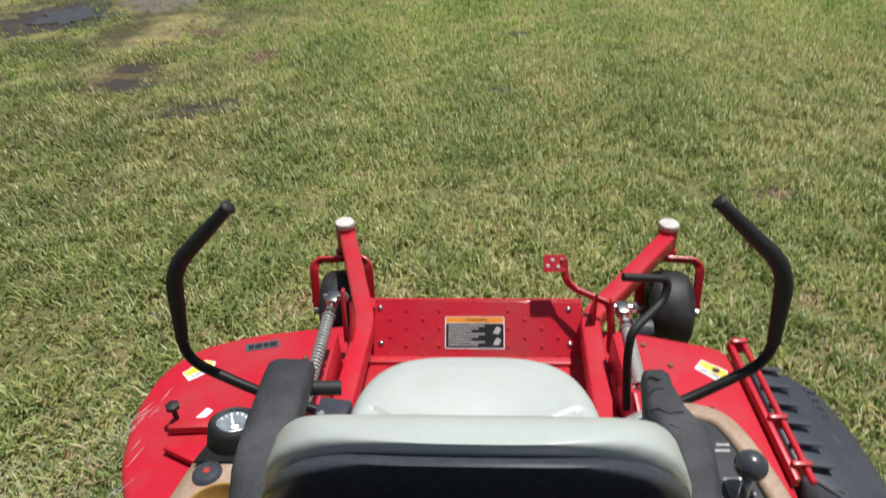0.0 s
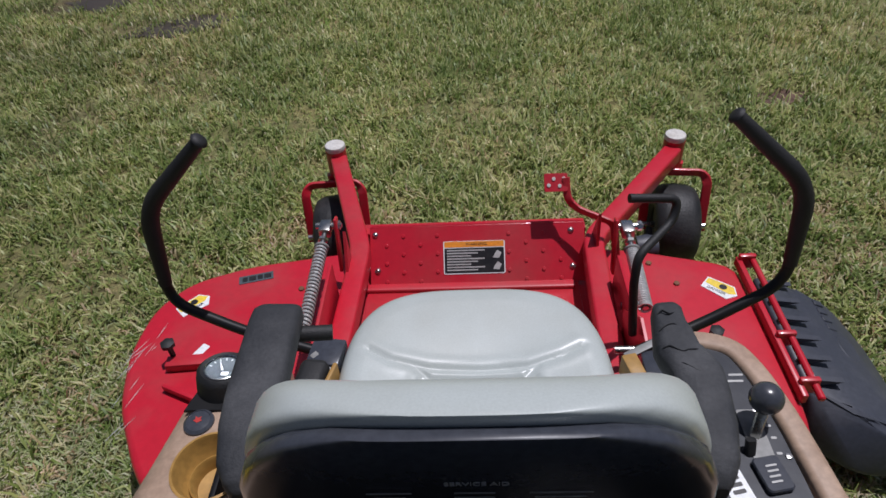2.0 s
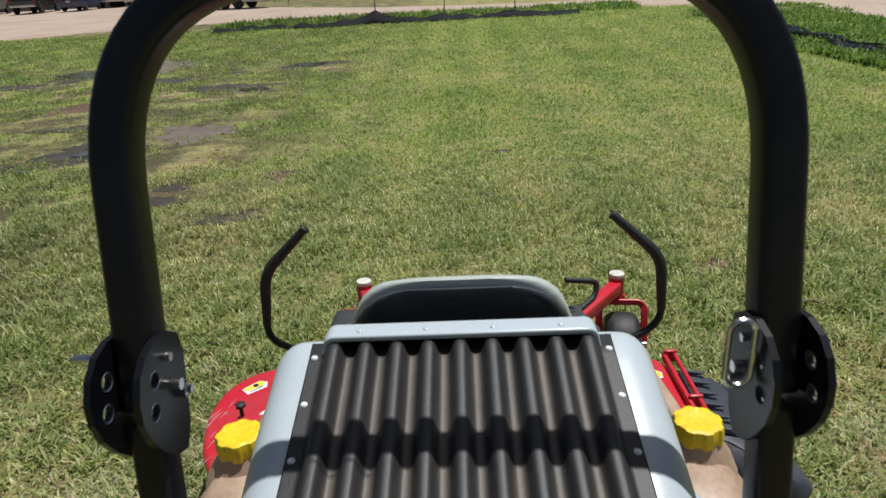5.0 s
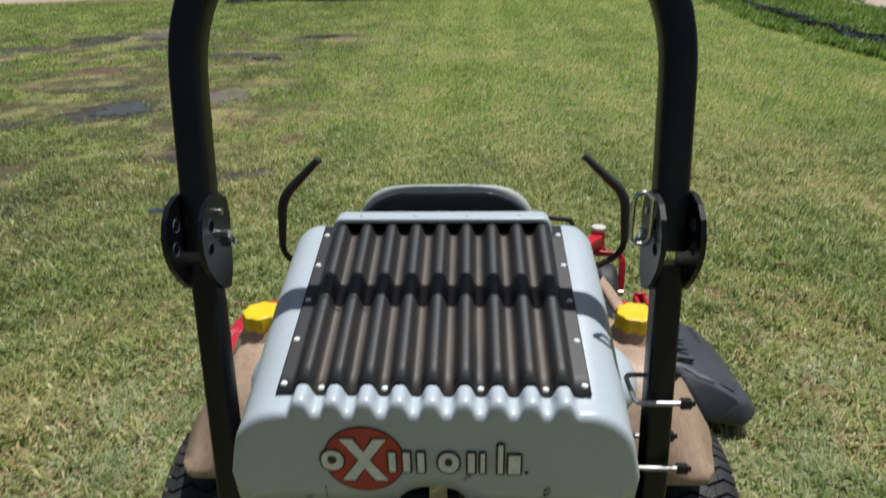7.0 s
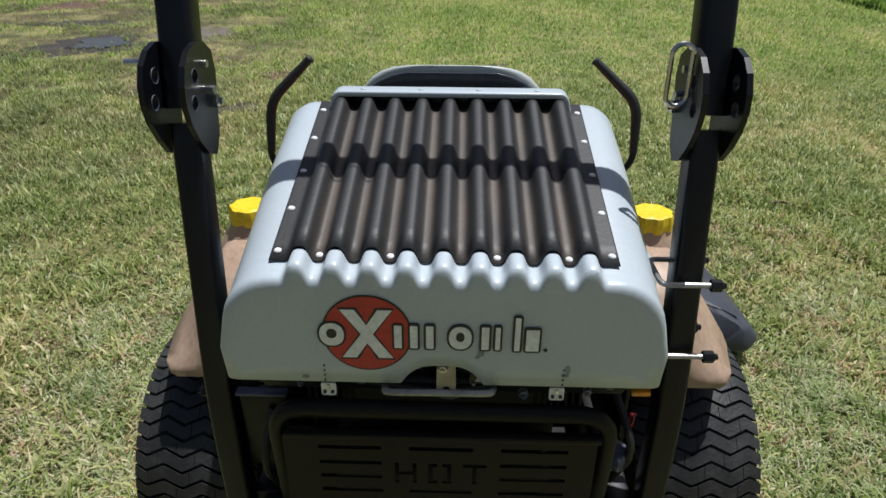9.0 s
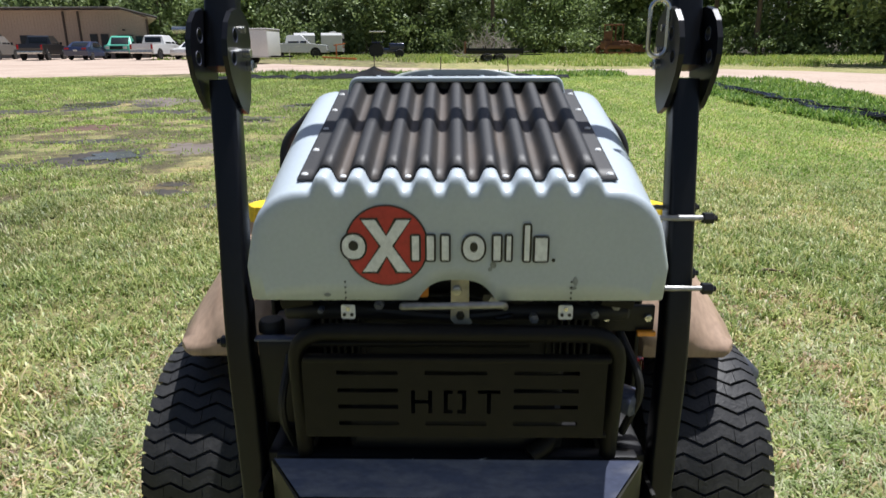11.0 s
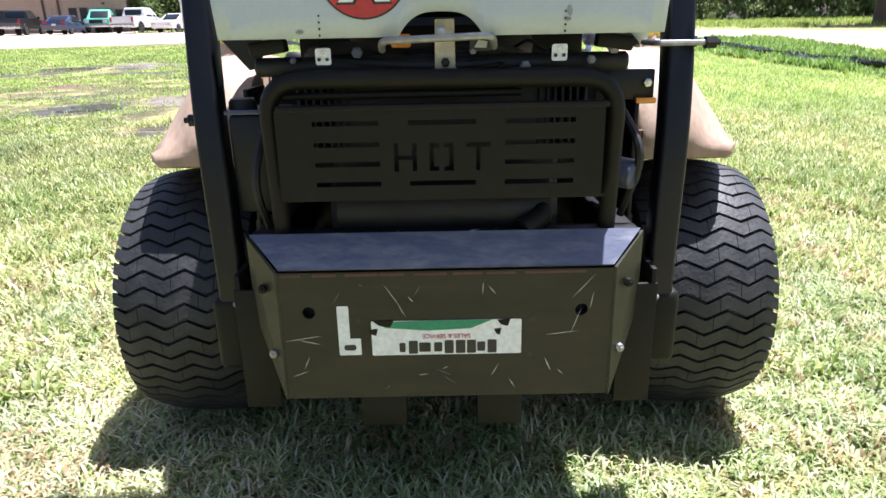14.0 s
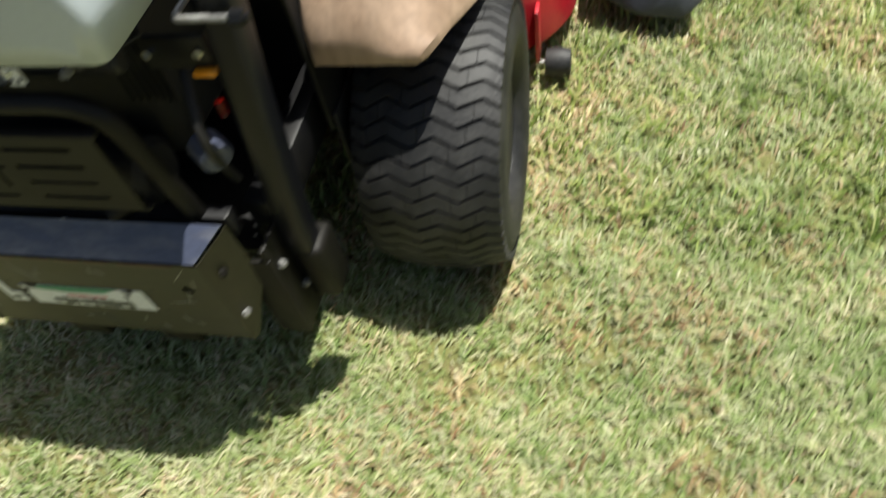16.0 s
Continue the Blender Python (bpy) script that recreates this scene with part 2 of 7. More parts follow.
def sweep(points, section, fillet=0.03, steps=6, up=(0, 0, 1), bm=None, scales=None, ends=True):
    """A section (list of (u, v)) carried along a rounded path; u goes sideways, v along up."""
    path = rounded_path(points, fillet, steps)
    up = Vector(up)
    rings = []
    for k, p in enumerate(path):
        d = (path[min(k + 1, len(path) - 1)] - path[max(k - 1, 0)]).normalized()
        side = d.cross(up)
        side = side.normalized() if side.length > 1e-4 else Vector((1, 0, 0))
        vv = side.cross(d).normalized()
        s = scales(k / (len(path) - 1)) if scales else 1.0
        rings.append([p + side * (u * s) + vv * (v * s) for u, v in section])
    return loft(rings, ends, bm)


def circle(r, n=12):
    return [(r * math.cos(2 * math.pi * k / n), r * math.sin(2 * math.pi * k / n)) for k in range(n)]


def rounded_rect(w, h, r, n=4):
    out = []
    for cx, cy, a0 in ((w / 2 - r, h / 2 - r, 0), (-w / 2 + r, h / 2 - r, 90), (-w / 2 + r, -h / 2 + r, 180), (w / 2 - r, -h / 2 + r, 270)):
        for k in range(n + 1):
            a = radians(a0 + 90 * k / n)
            out.append((cx + r * math.cos(a), cy + r * math.sin(a)))
    return out


def superellipse(w, h, e=3.0, n=32):
    out = []
    for k in range(n):
        a = 2 * math.pi * k / n
        c, s = math.cos(a), math.sin(a)
        out.append((w / 2 * math.copysign(abs(c) ** (2 / e), c), h / 2 * math.copysign(abs(s) ** (2 / e), s)))
    return out


def slab(outline, thick, m=Matrix(), bevel=0.0, bm=None):
    """A flat plate of the given outline in its own xy, from z 0 to thick, with eased edges."""
    c = Vector((sum(p[0] for p in outline) / len(outline), sum(p[1] for p in outline) / len(outline)))
    def inset(d):
        out = []
        for x, y in outline:
            v = Vector((x, y)) - c
            out.append((c + v * (1 - d / max(v.length, 1e-6))).to_tuple())
        return out
    levels = [(0, bevel), (bevel, 0), (thick - bevel, 0), (thick, bevel)] if bevel else [(0, 0), (thick, 0)]
    return loft([[m @ Vector((x, y, z)) for x, y in inset(d)] for z, d in levels], True, bm)


def holed_plate(x0, x1, z0, z1, holes, thick, m=Matrix()):
    """An upright plate in its own xz with rectangular openings that go through it."""
    xs = sorted({x0, x1, *[h[0] for h in holes], *[h[1] for h in holes]})
    zs = sorted({z0, z1, *[h[2] for h in holes], *[h[3] for h in holes]})
    full = [[not any(h[0] <= (a + b) / 2 <= h[1] and h[2] <= (c + d) / 2 <= h[3] for h in holes) for c, d in zip(zs, zs[1:])] for a, b in zip(xs, xs[1:])]
    bm, made = bmesh.new(), {}
    def v(i, j, k):
        if (i, j, k) not in made:
            made[i, j, k] = bm.verts.new(m @ Vector((xs[i], k * thick, zs[j])))
        return made[i, j, k]
    nx, nz = len(xs) - 1, len(zs) - 1
    at = lambda i, j: 0 <= i < nx and 0 <= j < nz and full[i][j]
    for i in range(nx):
        for j in range(nz):
            if not full[i][j]:
                continue
            for k in (0, 1):
                bm.faces.new((v(i, j, k), v(i + 1, j, k), v(i + 1, j + 1, k), v(i, j + 1, k)))
            for di, dj, a, b in ((-1, 0, (i, j), (i, j + 1)), (1, 0, (i + 1, j), (i + 1, j + 1)), (0, -1, (i, j), (i + 1, j)), (0, 1, (i, j + 1), (i + 1, j + 1))):
                if not at(i + di, j + dj):
                    bm.faces.new((v(*a, 0), v(*b, 0), v(*b, 1), v(*a, 1)))
    return bm


def pierced_slab(outline, holes, thick, m=Matrix()):
    """A plate with holes right through it, lofted from its flat outline."""
    bm = bmesh.new()
    edges = []
    for loop in [outline] + holes:
        vs = [bm.verts.new((x, y, 0)) for x, y in loop]
        edges += [bm.edges.new((a, b)) for a, b in zip(vs, vs[1:] + vs[:1])]
    bmesh.ops.triangle_fill(bm, use_beauty=True, use_dissolve=False, edges=edges, normal=(0, 0, 1))
    geo = bmesh.ops.extrude_face_region(bm, geom=list(bm.faces))
    bmesh.ops.translate(bm, vec=(0, 0, thick), verts=[g for g in geo["geom"] if isinstance(g, bmesh.types.BMVert)])
    bmesh.ops.transform(bm, matrix=m, verts=bm.verts)
    return bm


def lettering(name, text, height, m, material, parent, label=""):
    """Raised printing in the built-in font, centred on m, facing m's z."""
    cu = bpy.data.curves.new("letters", "FONT")
    cu.body, cu.size, cu.extrude, cu.align_x, cu.align_y = text, height * 1.35, 0.0004, "CENTER", "CENTER"
    tmp = new("letters", cu)
    me = bpy.data.meshes.new_from_object(tmp.evaluated_get(bpy.context.evaluated_depsgraph_get()))
    bpy.data.objects.remove(tmp)
    me.transform(m)
    me.materials.append(material)
    ob = new(name, me)
    ob.parent = parent
    return tagged(ob, label)


def bolt(bm, a, b, r):
    """A hexagonal head with its shank end, from a to b."""
    n = (Vector(b) - Vector(a)).length
    return lathe([(r, 0), (r, n * 0.7), (r * 0.85, n * 0.75), (r * 0.5, n * 0.76), (r * 0.5, n)], 6, axis_pose(a, b), bm)


def facing(at, normal, up=(0, 0, 1)):
    """A pose at a place, its z along normal, its y near up."""
    z = Vector(normal).normalized()
    x = Vector(up).cross(z).normalized()
    y = z.cross(x)
    m = Matrix((x, y, z)).transposed().to_4x4()
    m.translation = Vector(at)
    return m


def rise(y):
    """Height of the ground: level by the mower, then a gentle slope up to the yard and the woods."""
    t = min(max((y - 5.0) / 8.0, 0), 1)
    if y <= 13:
        return 0.0285 * 4.0 * t * t * (3 - 2 * t)
    return 0.0285 * (min(y, 25.0) - 9.0) + 0.0215 * min(max(y - 25.0, 0), 42.0)

# ---- ground, lawn and yard ----
def lawn_mat(name, blades, stops=None, gloss=0.48):
    """Lawn green with dry straw, at blade, tuft and field scale."""
    m, n, l, p = nodes_of(name)
    big = noise_tex(n, l, 0.55, 4)
    mid = noise_tex(n, l, 5.0, 5)
    tuft = noise_tex(n, l, 24.0, 3)
    tint = ramp(n, [(0.32, (0.76, 0.84, 0.62)), (0.50, (0.95, 0.98, 0.84)), (0.68, (1.16, 1.08, 1.02))])
    l.new(big.outputs["Fac"], tint.inputs["Fac"])
    if blades:
        geo = n.new("ShaderNodeNewGeometry")
        base = ramp(n, stops or [(0.0, (0.100, 0.145, 0.032)), (0.26, (0.206, 0.275, 0.078)), (0.52, (0.336, 0.388, 0.142)), (0.76, (0.482, 0.495, 0.240)), (0.93, (0.622, 0.575, 0.380)), (1.0, (0.401, 0.280, 0.170))])
        l.new(geo.outputs["Random Per Island"], base.inputs["Fac"])
    else:
        fine = noise_tex(n, l, 26, 6, rough=0.7)
        base = ramp(n, [(0.30, (0.121, 0.095, 0.053)), (0.42, (0.196, 0.171, 0.085)), (0.55, (0.277, 0.259, 0.117)), (0.72, (0.378, 0.336, 0.181))])
        l.new(fine.outputs["Fac"], base.inputs["Fac"])
    mul = n.new("ShaderNodeMix")
    mul.data_type, mul.blend_type = "RGBA", "MULTIPLY"
    mul.inputs["Factor"].default_value = 1.0
    # damp bare earth where the lawn is worn, away to the left
    tcx, sx, mr, pat, both, mixw = n.new("ShaderNodeTexCoord"), n.new("ShaderNodeSeparateXYZ"), n.new("ShaderNodeMapRange"), noise_tex(n, l, 1.5, 7, rough=0.72), n.new("ShaderNodeMath"), n.new("ShaderNodeMix")
    l.new(tcx.outputs["Object"], sx.inputs["Vector"])
    l.new(sx.outputs["X"], mr.inputs["Value"])
    for key, value in (("From Min", -0.8), ("From Max", -3.0), ("To Min", 0.0), ("To Max", 0.36 if blades else 0.85)):
        mr.inputs[key].default_value = value
    edge = ramp(n, [(0.42, (0, 0, 0)), (0.55, (1, 1, 1))])
    l.new(pat.outputs["Fac"], edge.inputs["Fac"])
    both.operation = "MULTIPLY"
    l.new(mr.outputs["Result"], both.inputs[0])
    l.new(edge.outputs["Color"], both.inputs[1])
    earth = ramp(n, [(0.3, (0.032, 0.025, 0.016)), (0.55, (0.070, 0.052, 0.034)), (0.8, (0.125, 0.095, 0.062))])
    l.new((tuft if blades else fine).outputs["Fac"], earth.inputs["Fac"])
    mixw.data_type = "RGBA"
    l.new(both.outputs[0], mixw.inputs["Factor"])
    l.new(base.outputs["Color"], mixw.inputs["A"])
    l.new(earth.outputs["Color"], mixw.inputs["B"])
    l.new(mixw.outputs["Result"], mul.inputs["A"])
    l.new(tint.outputs["Color"], mul.inputs["B"])
    wv, tcw = n.new("ShaderNodeTexWave"), n.new("ShaderNodeTexCoord")
    wv.wave_type, wv.bands_direction = "BANDS", "X"
    wv.inputs["Scale"].default_value, wv.inputs["Distortion"].default_value, wv.inputs["Detail"].default_value = 0.26, 1.2, 3
    l.new(tcw.outputs["Object"], wv.inputs["Vector"])
    strip = n.new("ShaderNodeMix")
    strip.data_type = "FLOAT"
    strip.inputs["Factor"].default_value = 0.07
    both_ = n.new("ShaderNodeMix")
    both_.data_type = "FLOAT"
    both_.inputs["Factor"].default_value = 0.5
    l.new(mid.outputs["Fac"], both_.inputs["A"])
    l.new(tuft.outputs["Fac"], both_.inputs["B"])
    l.new(both_.outputs["Result"], strip.inputs["A"])
    l.new(wv.outputs["Fac"], strip.inputs["B"])
    r2 = ramp(n, [(0.36, (0.62, 0.70, 0.52)), (0.48, (0.95, 0.97, 0.90)), (0.60, (1.24, 1.14, 1.10))])
    l.new(strip.outputs["Result"], r2.inputs["Fac"])
    mul2 = n.new("ShaderNodeMix")
    mul2.data_type, mul2.blend_type = "RGBA", "MULTIPLY"
    mul2.inputs["Factor"].default_value = 1.0
    l.new(mul.outputs["Result"], mul2.inputs["A"])
    l.new(r2.outputs["Color"], mul2.inputs["B"])
    l.new(mul2.outputs["Result"], p.inputs["Base Color"])
    p.inputs["Roughness"].default_value = gloss if blades else 0.95
    if not blades:
        b = n.new("ShaderNodeBump")
        b.inputs["Strength"].default_value, b.inputs["Distance"].default_value = 0.9, 0.04
        l.new(fine.outputs["Fac"], b.inputs["Height"])
        l.new(b.outputs["Normal"], p.inputs["Normal"])
    else:
        out = n["Material Output"]
        tr, mx = n.new("ShaderNodeBsdfTranslucent"), n.new("ShaderNodeMixShader")
        l.new(mul2.outputs["Result"], tr.inputs["Color"])
        mx.inputs["Fac"].default_value = 0.33
        l.new(p.outputs["BSDF"], mx.inputs[1])
        l.new(tr.outputs["BSDF"], mx.inputs[2])
        l.new(mx.outputs["Shader"], out.inputs["Surface"])
    return m


SOIL_LAWN, BLADES = lawn_mat("lawn_floor", False), lawn_mat("grass_blades", True)
# partly dry blades, with the washed-out brightness near the mower put into their colour
PALE = lawn_mat("bright_lit_dry_blades", True, [(0.0, (0.213, 0.287, 0.102)), (0.22, (0.319, 0.387, 0.172)), (0.50, (0.426, 0.457, 0.274)), (0.74, (0.537, 0.528, 0.397)), (0.90, (0.654, 0.603, 0.517)), (1.0, (0.497, 0.366, 0.293))])
THATCH = lawn_mat("brown_thatch", True, [(0.0, (0.22, 0.125, 0.08)), (0.5, (0.44, 0.32, 0.21)), (1.0, (0.62, 0.52, 0.40))])
LUSH = lawn_mat("lush_grass_blades", True, [(0.0, (0.182, 0.274, 0.059)), (0.35, (0.254, 0.358, 0.087)), (0.70, (0.330, 0.428, 0.123)), (0.92, (0.417, 0.493, 0.185)), (1.0, (0.498, 0.507, 0.275))], 0.8)
MUD = surface("red_brown_mud", (0.125, 0.068, 0.045), (0.06, 0.038, 0.028), 0.8, 3, 40, 0.85, 0.15, bump=0.5)
GREYMUD = surface("drying_grey_mud", (0.15, 0.120, 0.098), (0.08, 0.06, 0.048), 0.8, 3, 40, 0.75, 0.25, bump=0.4)
WETMUD = surface("wet_dark_mud", (0.055, 0.043, 0.032), (0.09, 0.07, 0.05), 0.6, 4, 40, 0.45, 0.3, bump=0.3)
GRAVEL = surface("pale_sandy_gravel", (0.43, 0.335, 0.265), (0.31, 0.225, 0.17), 0.8, 0.35, 9, 0.95, 0.05, bump=0.6)
WATER = surface("puddle_water", (0.07, 0.065, 0.055), (0.09, 0.085, 0.07), 0.4, 3, 8, 0.06, 0.04, bump=0.02)


def ground_sheet():
    xs = sorted({*np.linspace(-14, 14, 57).round(2), -2000, -900, -300, -120, -70, -40, -25, -18, 18, 25, 40, 70, 120, 300, 900, 2000})
    ys = sorted({*np.linspace(-6, 30, 73).round(2), -2000, -900, -300, -100, -40, -15, 35, 40, 48, 56, 62, 67, 80, 120, 300, 900, 2500})
    bm = bmesh.new()
    rows = []
    for y in ys:
        row = []
        for x in xs:
            near = 1.0 if abs(x) < 14 and -6 <= y <= 30 else 0.0
            bump = 0.018 * noise.noise(Vector((x * 0.45, y * 0.45, 0.3))) * near if abs(x) > 1.4 or y > 3.2 or y < -1.5 else 0.0
            row.append(bm.verts.new((x, y, rise(y) + bump)))
        rows.append(row)
    grid_faces(bm, rows)
    tagged(part("ground", bm, SOIL_LAWN, None), "mown lawn with dry tufts and bare patches", "lawn", kind="structure")


ground_sheet()

# bare and wet places in the lawn: x, y, half width, half depth, turn, kind
PATCHES = [(-3.05, 6.90, 0.45, 0.50, 15, MUD), (-3.60, 8.20, 0.55, 0.62, 15, GREYMUD), (-4.40, 7.45, 0.62, 0.62, 10, WETMUD), (-6.40, 10.5, 0.60, 0.52, 5, MUD), (-8.2, 14.9, 1.4, 1.2, 12, WETMUD), (-7.4, 16.0, 0.8, 1.3, 30, GREYMUD),
           (-1.93, 4.78, 0.36, 0.15, 12, WETMUD), (-2.76, 5.32, 0.24, 0.16, 0, WETMUD), (-1.85, 6.05, 0.17, 0.18, 0, MUD), (0.19, 5.10, 0.10, 0.06, 0, WETMUD), (1.56, 3.47, 0.16, 0.08, 10, MUD), (-4.2, 12.1, 1.0, 0.45, 0, WETMUD), (-3.77, 11.6, 0.35, 0.30, 0, GREYMUD),
           (-6.2, 13.4, 1.2, 0.40, -4, WETMUD), (-3.3, 14.8, 0.8, 0.50, 8, WETMUD), (-2.9, 5.75, 0.20, 0.12, 0, WETMUD), (0.40, 6.6, 0.12, 0.07, 0, WETMUD), (-5.6, 6.6, 0.7, 0.30, 18, WETMUD), (-9.8, 13.5, 1.0, 0.5, 6, WETMUD), (-5.2, 8.9, 0.9, 0.30, 12, WETMUD)]



def blob(cx, cy, rx, ry, turn, seed, n=90, rough=0.6):
    rnd = random.Random(seed)
    off = rnd.uniform(0, 50)
    out = []
    for k in range(n):
        a = 2 * math.pi * k / n
        r = 1 + rough * noise.noise(Vector((math.cos(a) * 1.6 + off, math.sin(a) * 1.6, off))) + 0.3 * noise.noise(Vector((math.cos(a) * 5 + off, math.sin(a) * 5, off))) + 0.22 * noise.noise(Vector((math.cos(a) * 13 + off, math.sin(a) * 13, off)))
        x, y = rx * r * math.cos(a), ry * r * math.sin(a)
        c, s = math.cos(radians(turn)), math.sin(radians(turn))
        out.append((cx + c * x - s * y, cy + s * x + c * y))
    return out


def patch_sheet(name, outline, lift, dome, material, label, category, kind="structure"):
    bm = bmesh.new()
    cx, cy = sum(p[0] for p in outline) / len(outline), sum(p[1] for p in outline) / len(outline)
    rings = []
    for t in (1.0, 0.93, 0.75, 0.5, 0.25, 0.05):
        ring = []
        for x, y in outline:
            px, py = cx + (x - cx) * t, cy + (y - cy) * t
            h = lift + dome * min(1, (1 - t) * 4) + (0.006 * noise.noise(Vector((px * 5, py * 5, 2))) if dome else 0) - (0.03 if t == 1.0 else 0)
            ring.append((px, py, rise(py) + h))
        rings.append(ring)
    loft(rings, False, bm)
    bm.faces.new([v for v in bm.verts][-len(outline):])
    return tagged(part(name, bm, material, None), label, category, kind=kind)


for k, (x, y, rx, ry, turn, mat_) in enumerate(PATCHES):
    words = {MUD.name: "bare patch of red-brown mud in the lawn", GREYMUD.name: "drying grey mud patch in the lawn", WETMUD.name: "dark wet mud showing through thin grass"}[mat_.name]
    patch_sheet("mud_patch", blob(x, y, rx, ry, turn, k), 0.004, 0.004, mat_, words, "mud patch")
for k, (x, y, rx, ry, turn) in enumerate(((-4.38, 7.42, 0.30, 0.34, 15), (-8.6, 14.9, 0.6, 0.50, 10), (-3.35, 14.75, 0.4, 0.20, 5), (-3.75, 11.6, 0.26, 0.20, 0))):
    patch_sheet("puddle", blob(x, y, rx, ry, turn, 70 + k), 0.026, 0.0, WATER, "shallow puddle shining in the mud", "puddle")


def blades_mesh(name, x, y, length, width, lean, label, material=BLADES, lift=0.0, z0=None):
    """Grass as one mesh: each blade is bent, three faces long."""
    n = len(x)
    rng = np.random.default_rng(len(name) * 7 + n)
    a, b = rng.uniform(0, 2 * np.pi, n), rng.uniform(0, 2 * np.pi, n)
    tilt = lean[0] + (lean[1] - lean[0]) * rng.random(n)
    z = np.array([rise(v) for v in y]) + lift if z0 is None else z0
    dx, dy = np.cos(a), np.sin(a)
    sx, sy = -np.sin(a + (b - np.pi) * 0.12), np.cos(a + (b - np.pi) * 0.12)
    h1, h2 = np.cos(tilt * 0.6), np.cos(np.minimum(tilt * 1.25, 1.72))
    o1, o2 = np.sin(tilt * 0.6), np.sin(np.minimum(tilt * 1.25, 1.72))
    L1, L2 = length * 0.5, length * 0.5
    v = np.empty((n, 5, 3))
    half = width / 2
    v[:, 0] = np.stack([x - sx * half * 0.8, y - sy * half * 0.8, z - 0.012], 1)
    v[:, 1] = np.stack([x + sx * half * 0.8, y + sy * half * 0.8, z - 0.012], 1)
    mx, my, mz = x + dx * o1 * L1, y + dy * o1 * L1, z + h1 * L1
    v[:, 2] = np.stack([mx + sx * half, my + sy * half, mz], 1)
    v[:, 3] = np.stack([mx - sx * half, my - sy * half, mz], 1)
    v[:, 4] = np.stack([mx + dx * o2 * L2, my + dy * o2 * L2, np.maximum(mz + h2 * L2, z + 0.004)], 1)
    me = bpy.data.meshes.new(name)
    me.vertices.add(n * 5)
    me.vertices.foreach_set("co", v.reshape(-1).astype(np.float32))
    idx = np.arange(n)[:, None] * 5
    loops = (idx + np.array([[0, 1, 2, 3, 3, 2, 4]])).reshape(-1)
    me.loops.add(len(loops))
    me.loops.foreach_set("vertex_index", loops.astype(np.int32))
    me.polygons.add(n * 2)
    starts = (np.arange(n)[:, None] * 7 + np.array([[0, 4]])).reshape(-1)
    me.polygons.foreach_set("loop_start", starts.astype(np.int32))
    me.update(calc_edges=True)
    me.validate()
    me.materials.append(material)
    return tagged(new(name, me), label, "grass", kind="stuff")


def thinned(x, y, rng, sparse=0.10):
    """Drops most blades where the soil is bare, and some in the worn ground round it."""
    keep = np.ones(len(x), bool)
    for cx, cy, rx, ry, turn, _ in PATCHES:
        c, s = math.cos(radians(turn)), math.sin(radians(turn))
        u, w = ((x - cx) * c + (y - cy) * s) / rx, (-(x - cx) * s + (y - cy) * c) / ry
        d = np.sqrt(u * u + w * w)
        keep &= ~((d < 1.6) & (rng.random(len(x)) > sparse + 0.75 * np.clip((d - 0.25) / 1.0, 0, 1)))
    worn = np.clip((-x - 0.4) / 2.5, 0, 1) * np.clip((y - 2.5) / 2, 0, 1) * np.clip((19 - y) / 5, 0, 1)
    gaps = clumps(x, y, 1.1, 9.5) + 0.6 * clumps(x, y, 3.6, 3.5)
    keep &= rng.random(len(x)) > worn * np.clip(0.32 + 2.5 * gaps, 0.03, 0.94)
    return keep


def clumps(x, y, scale, seed):
    return np.array([noise.noise(Vector((a * scale, b * scale, seed))) for a, b in zip(x, y)])


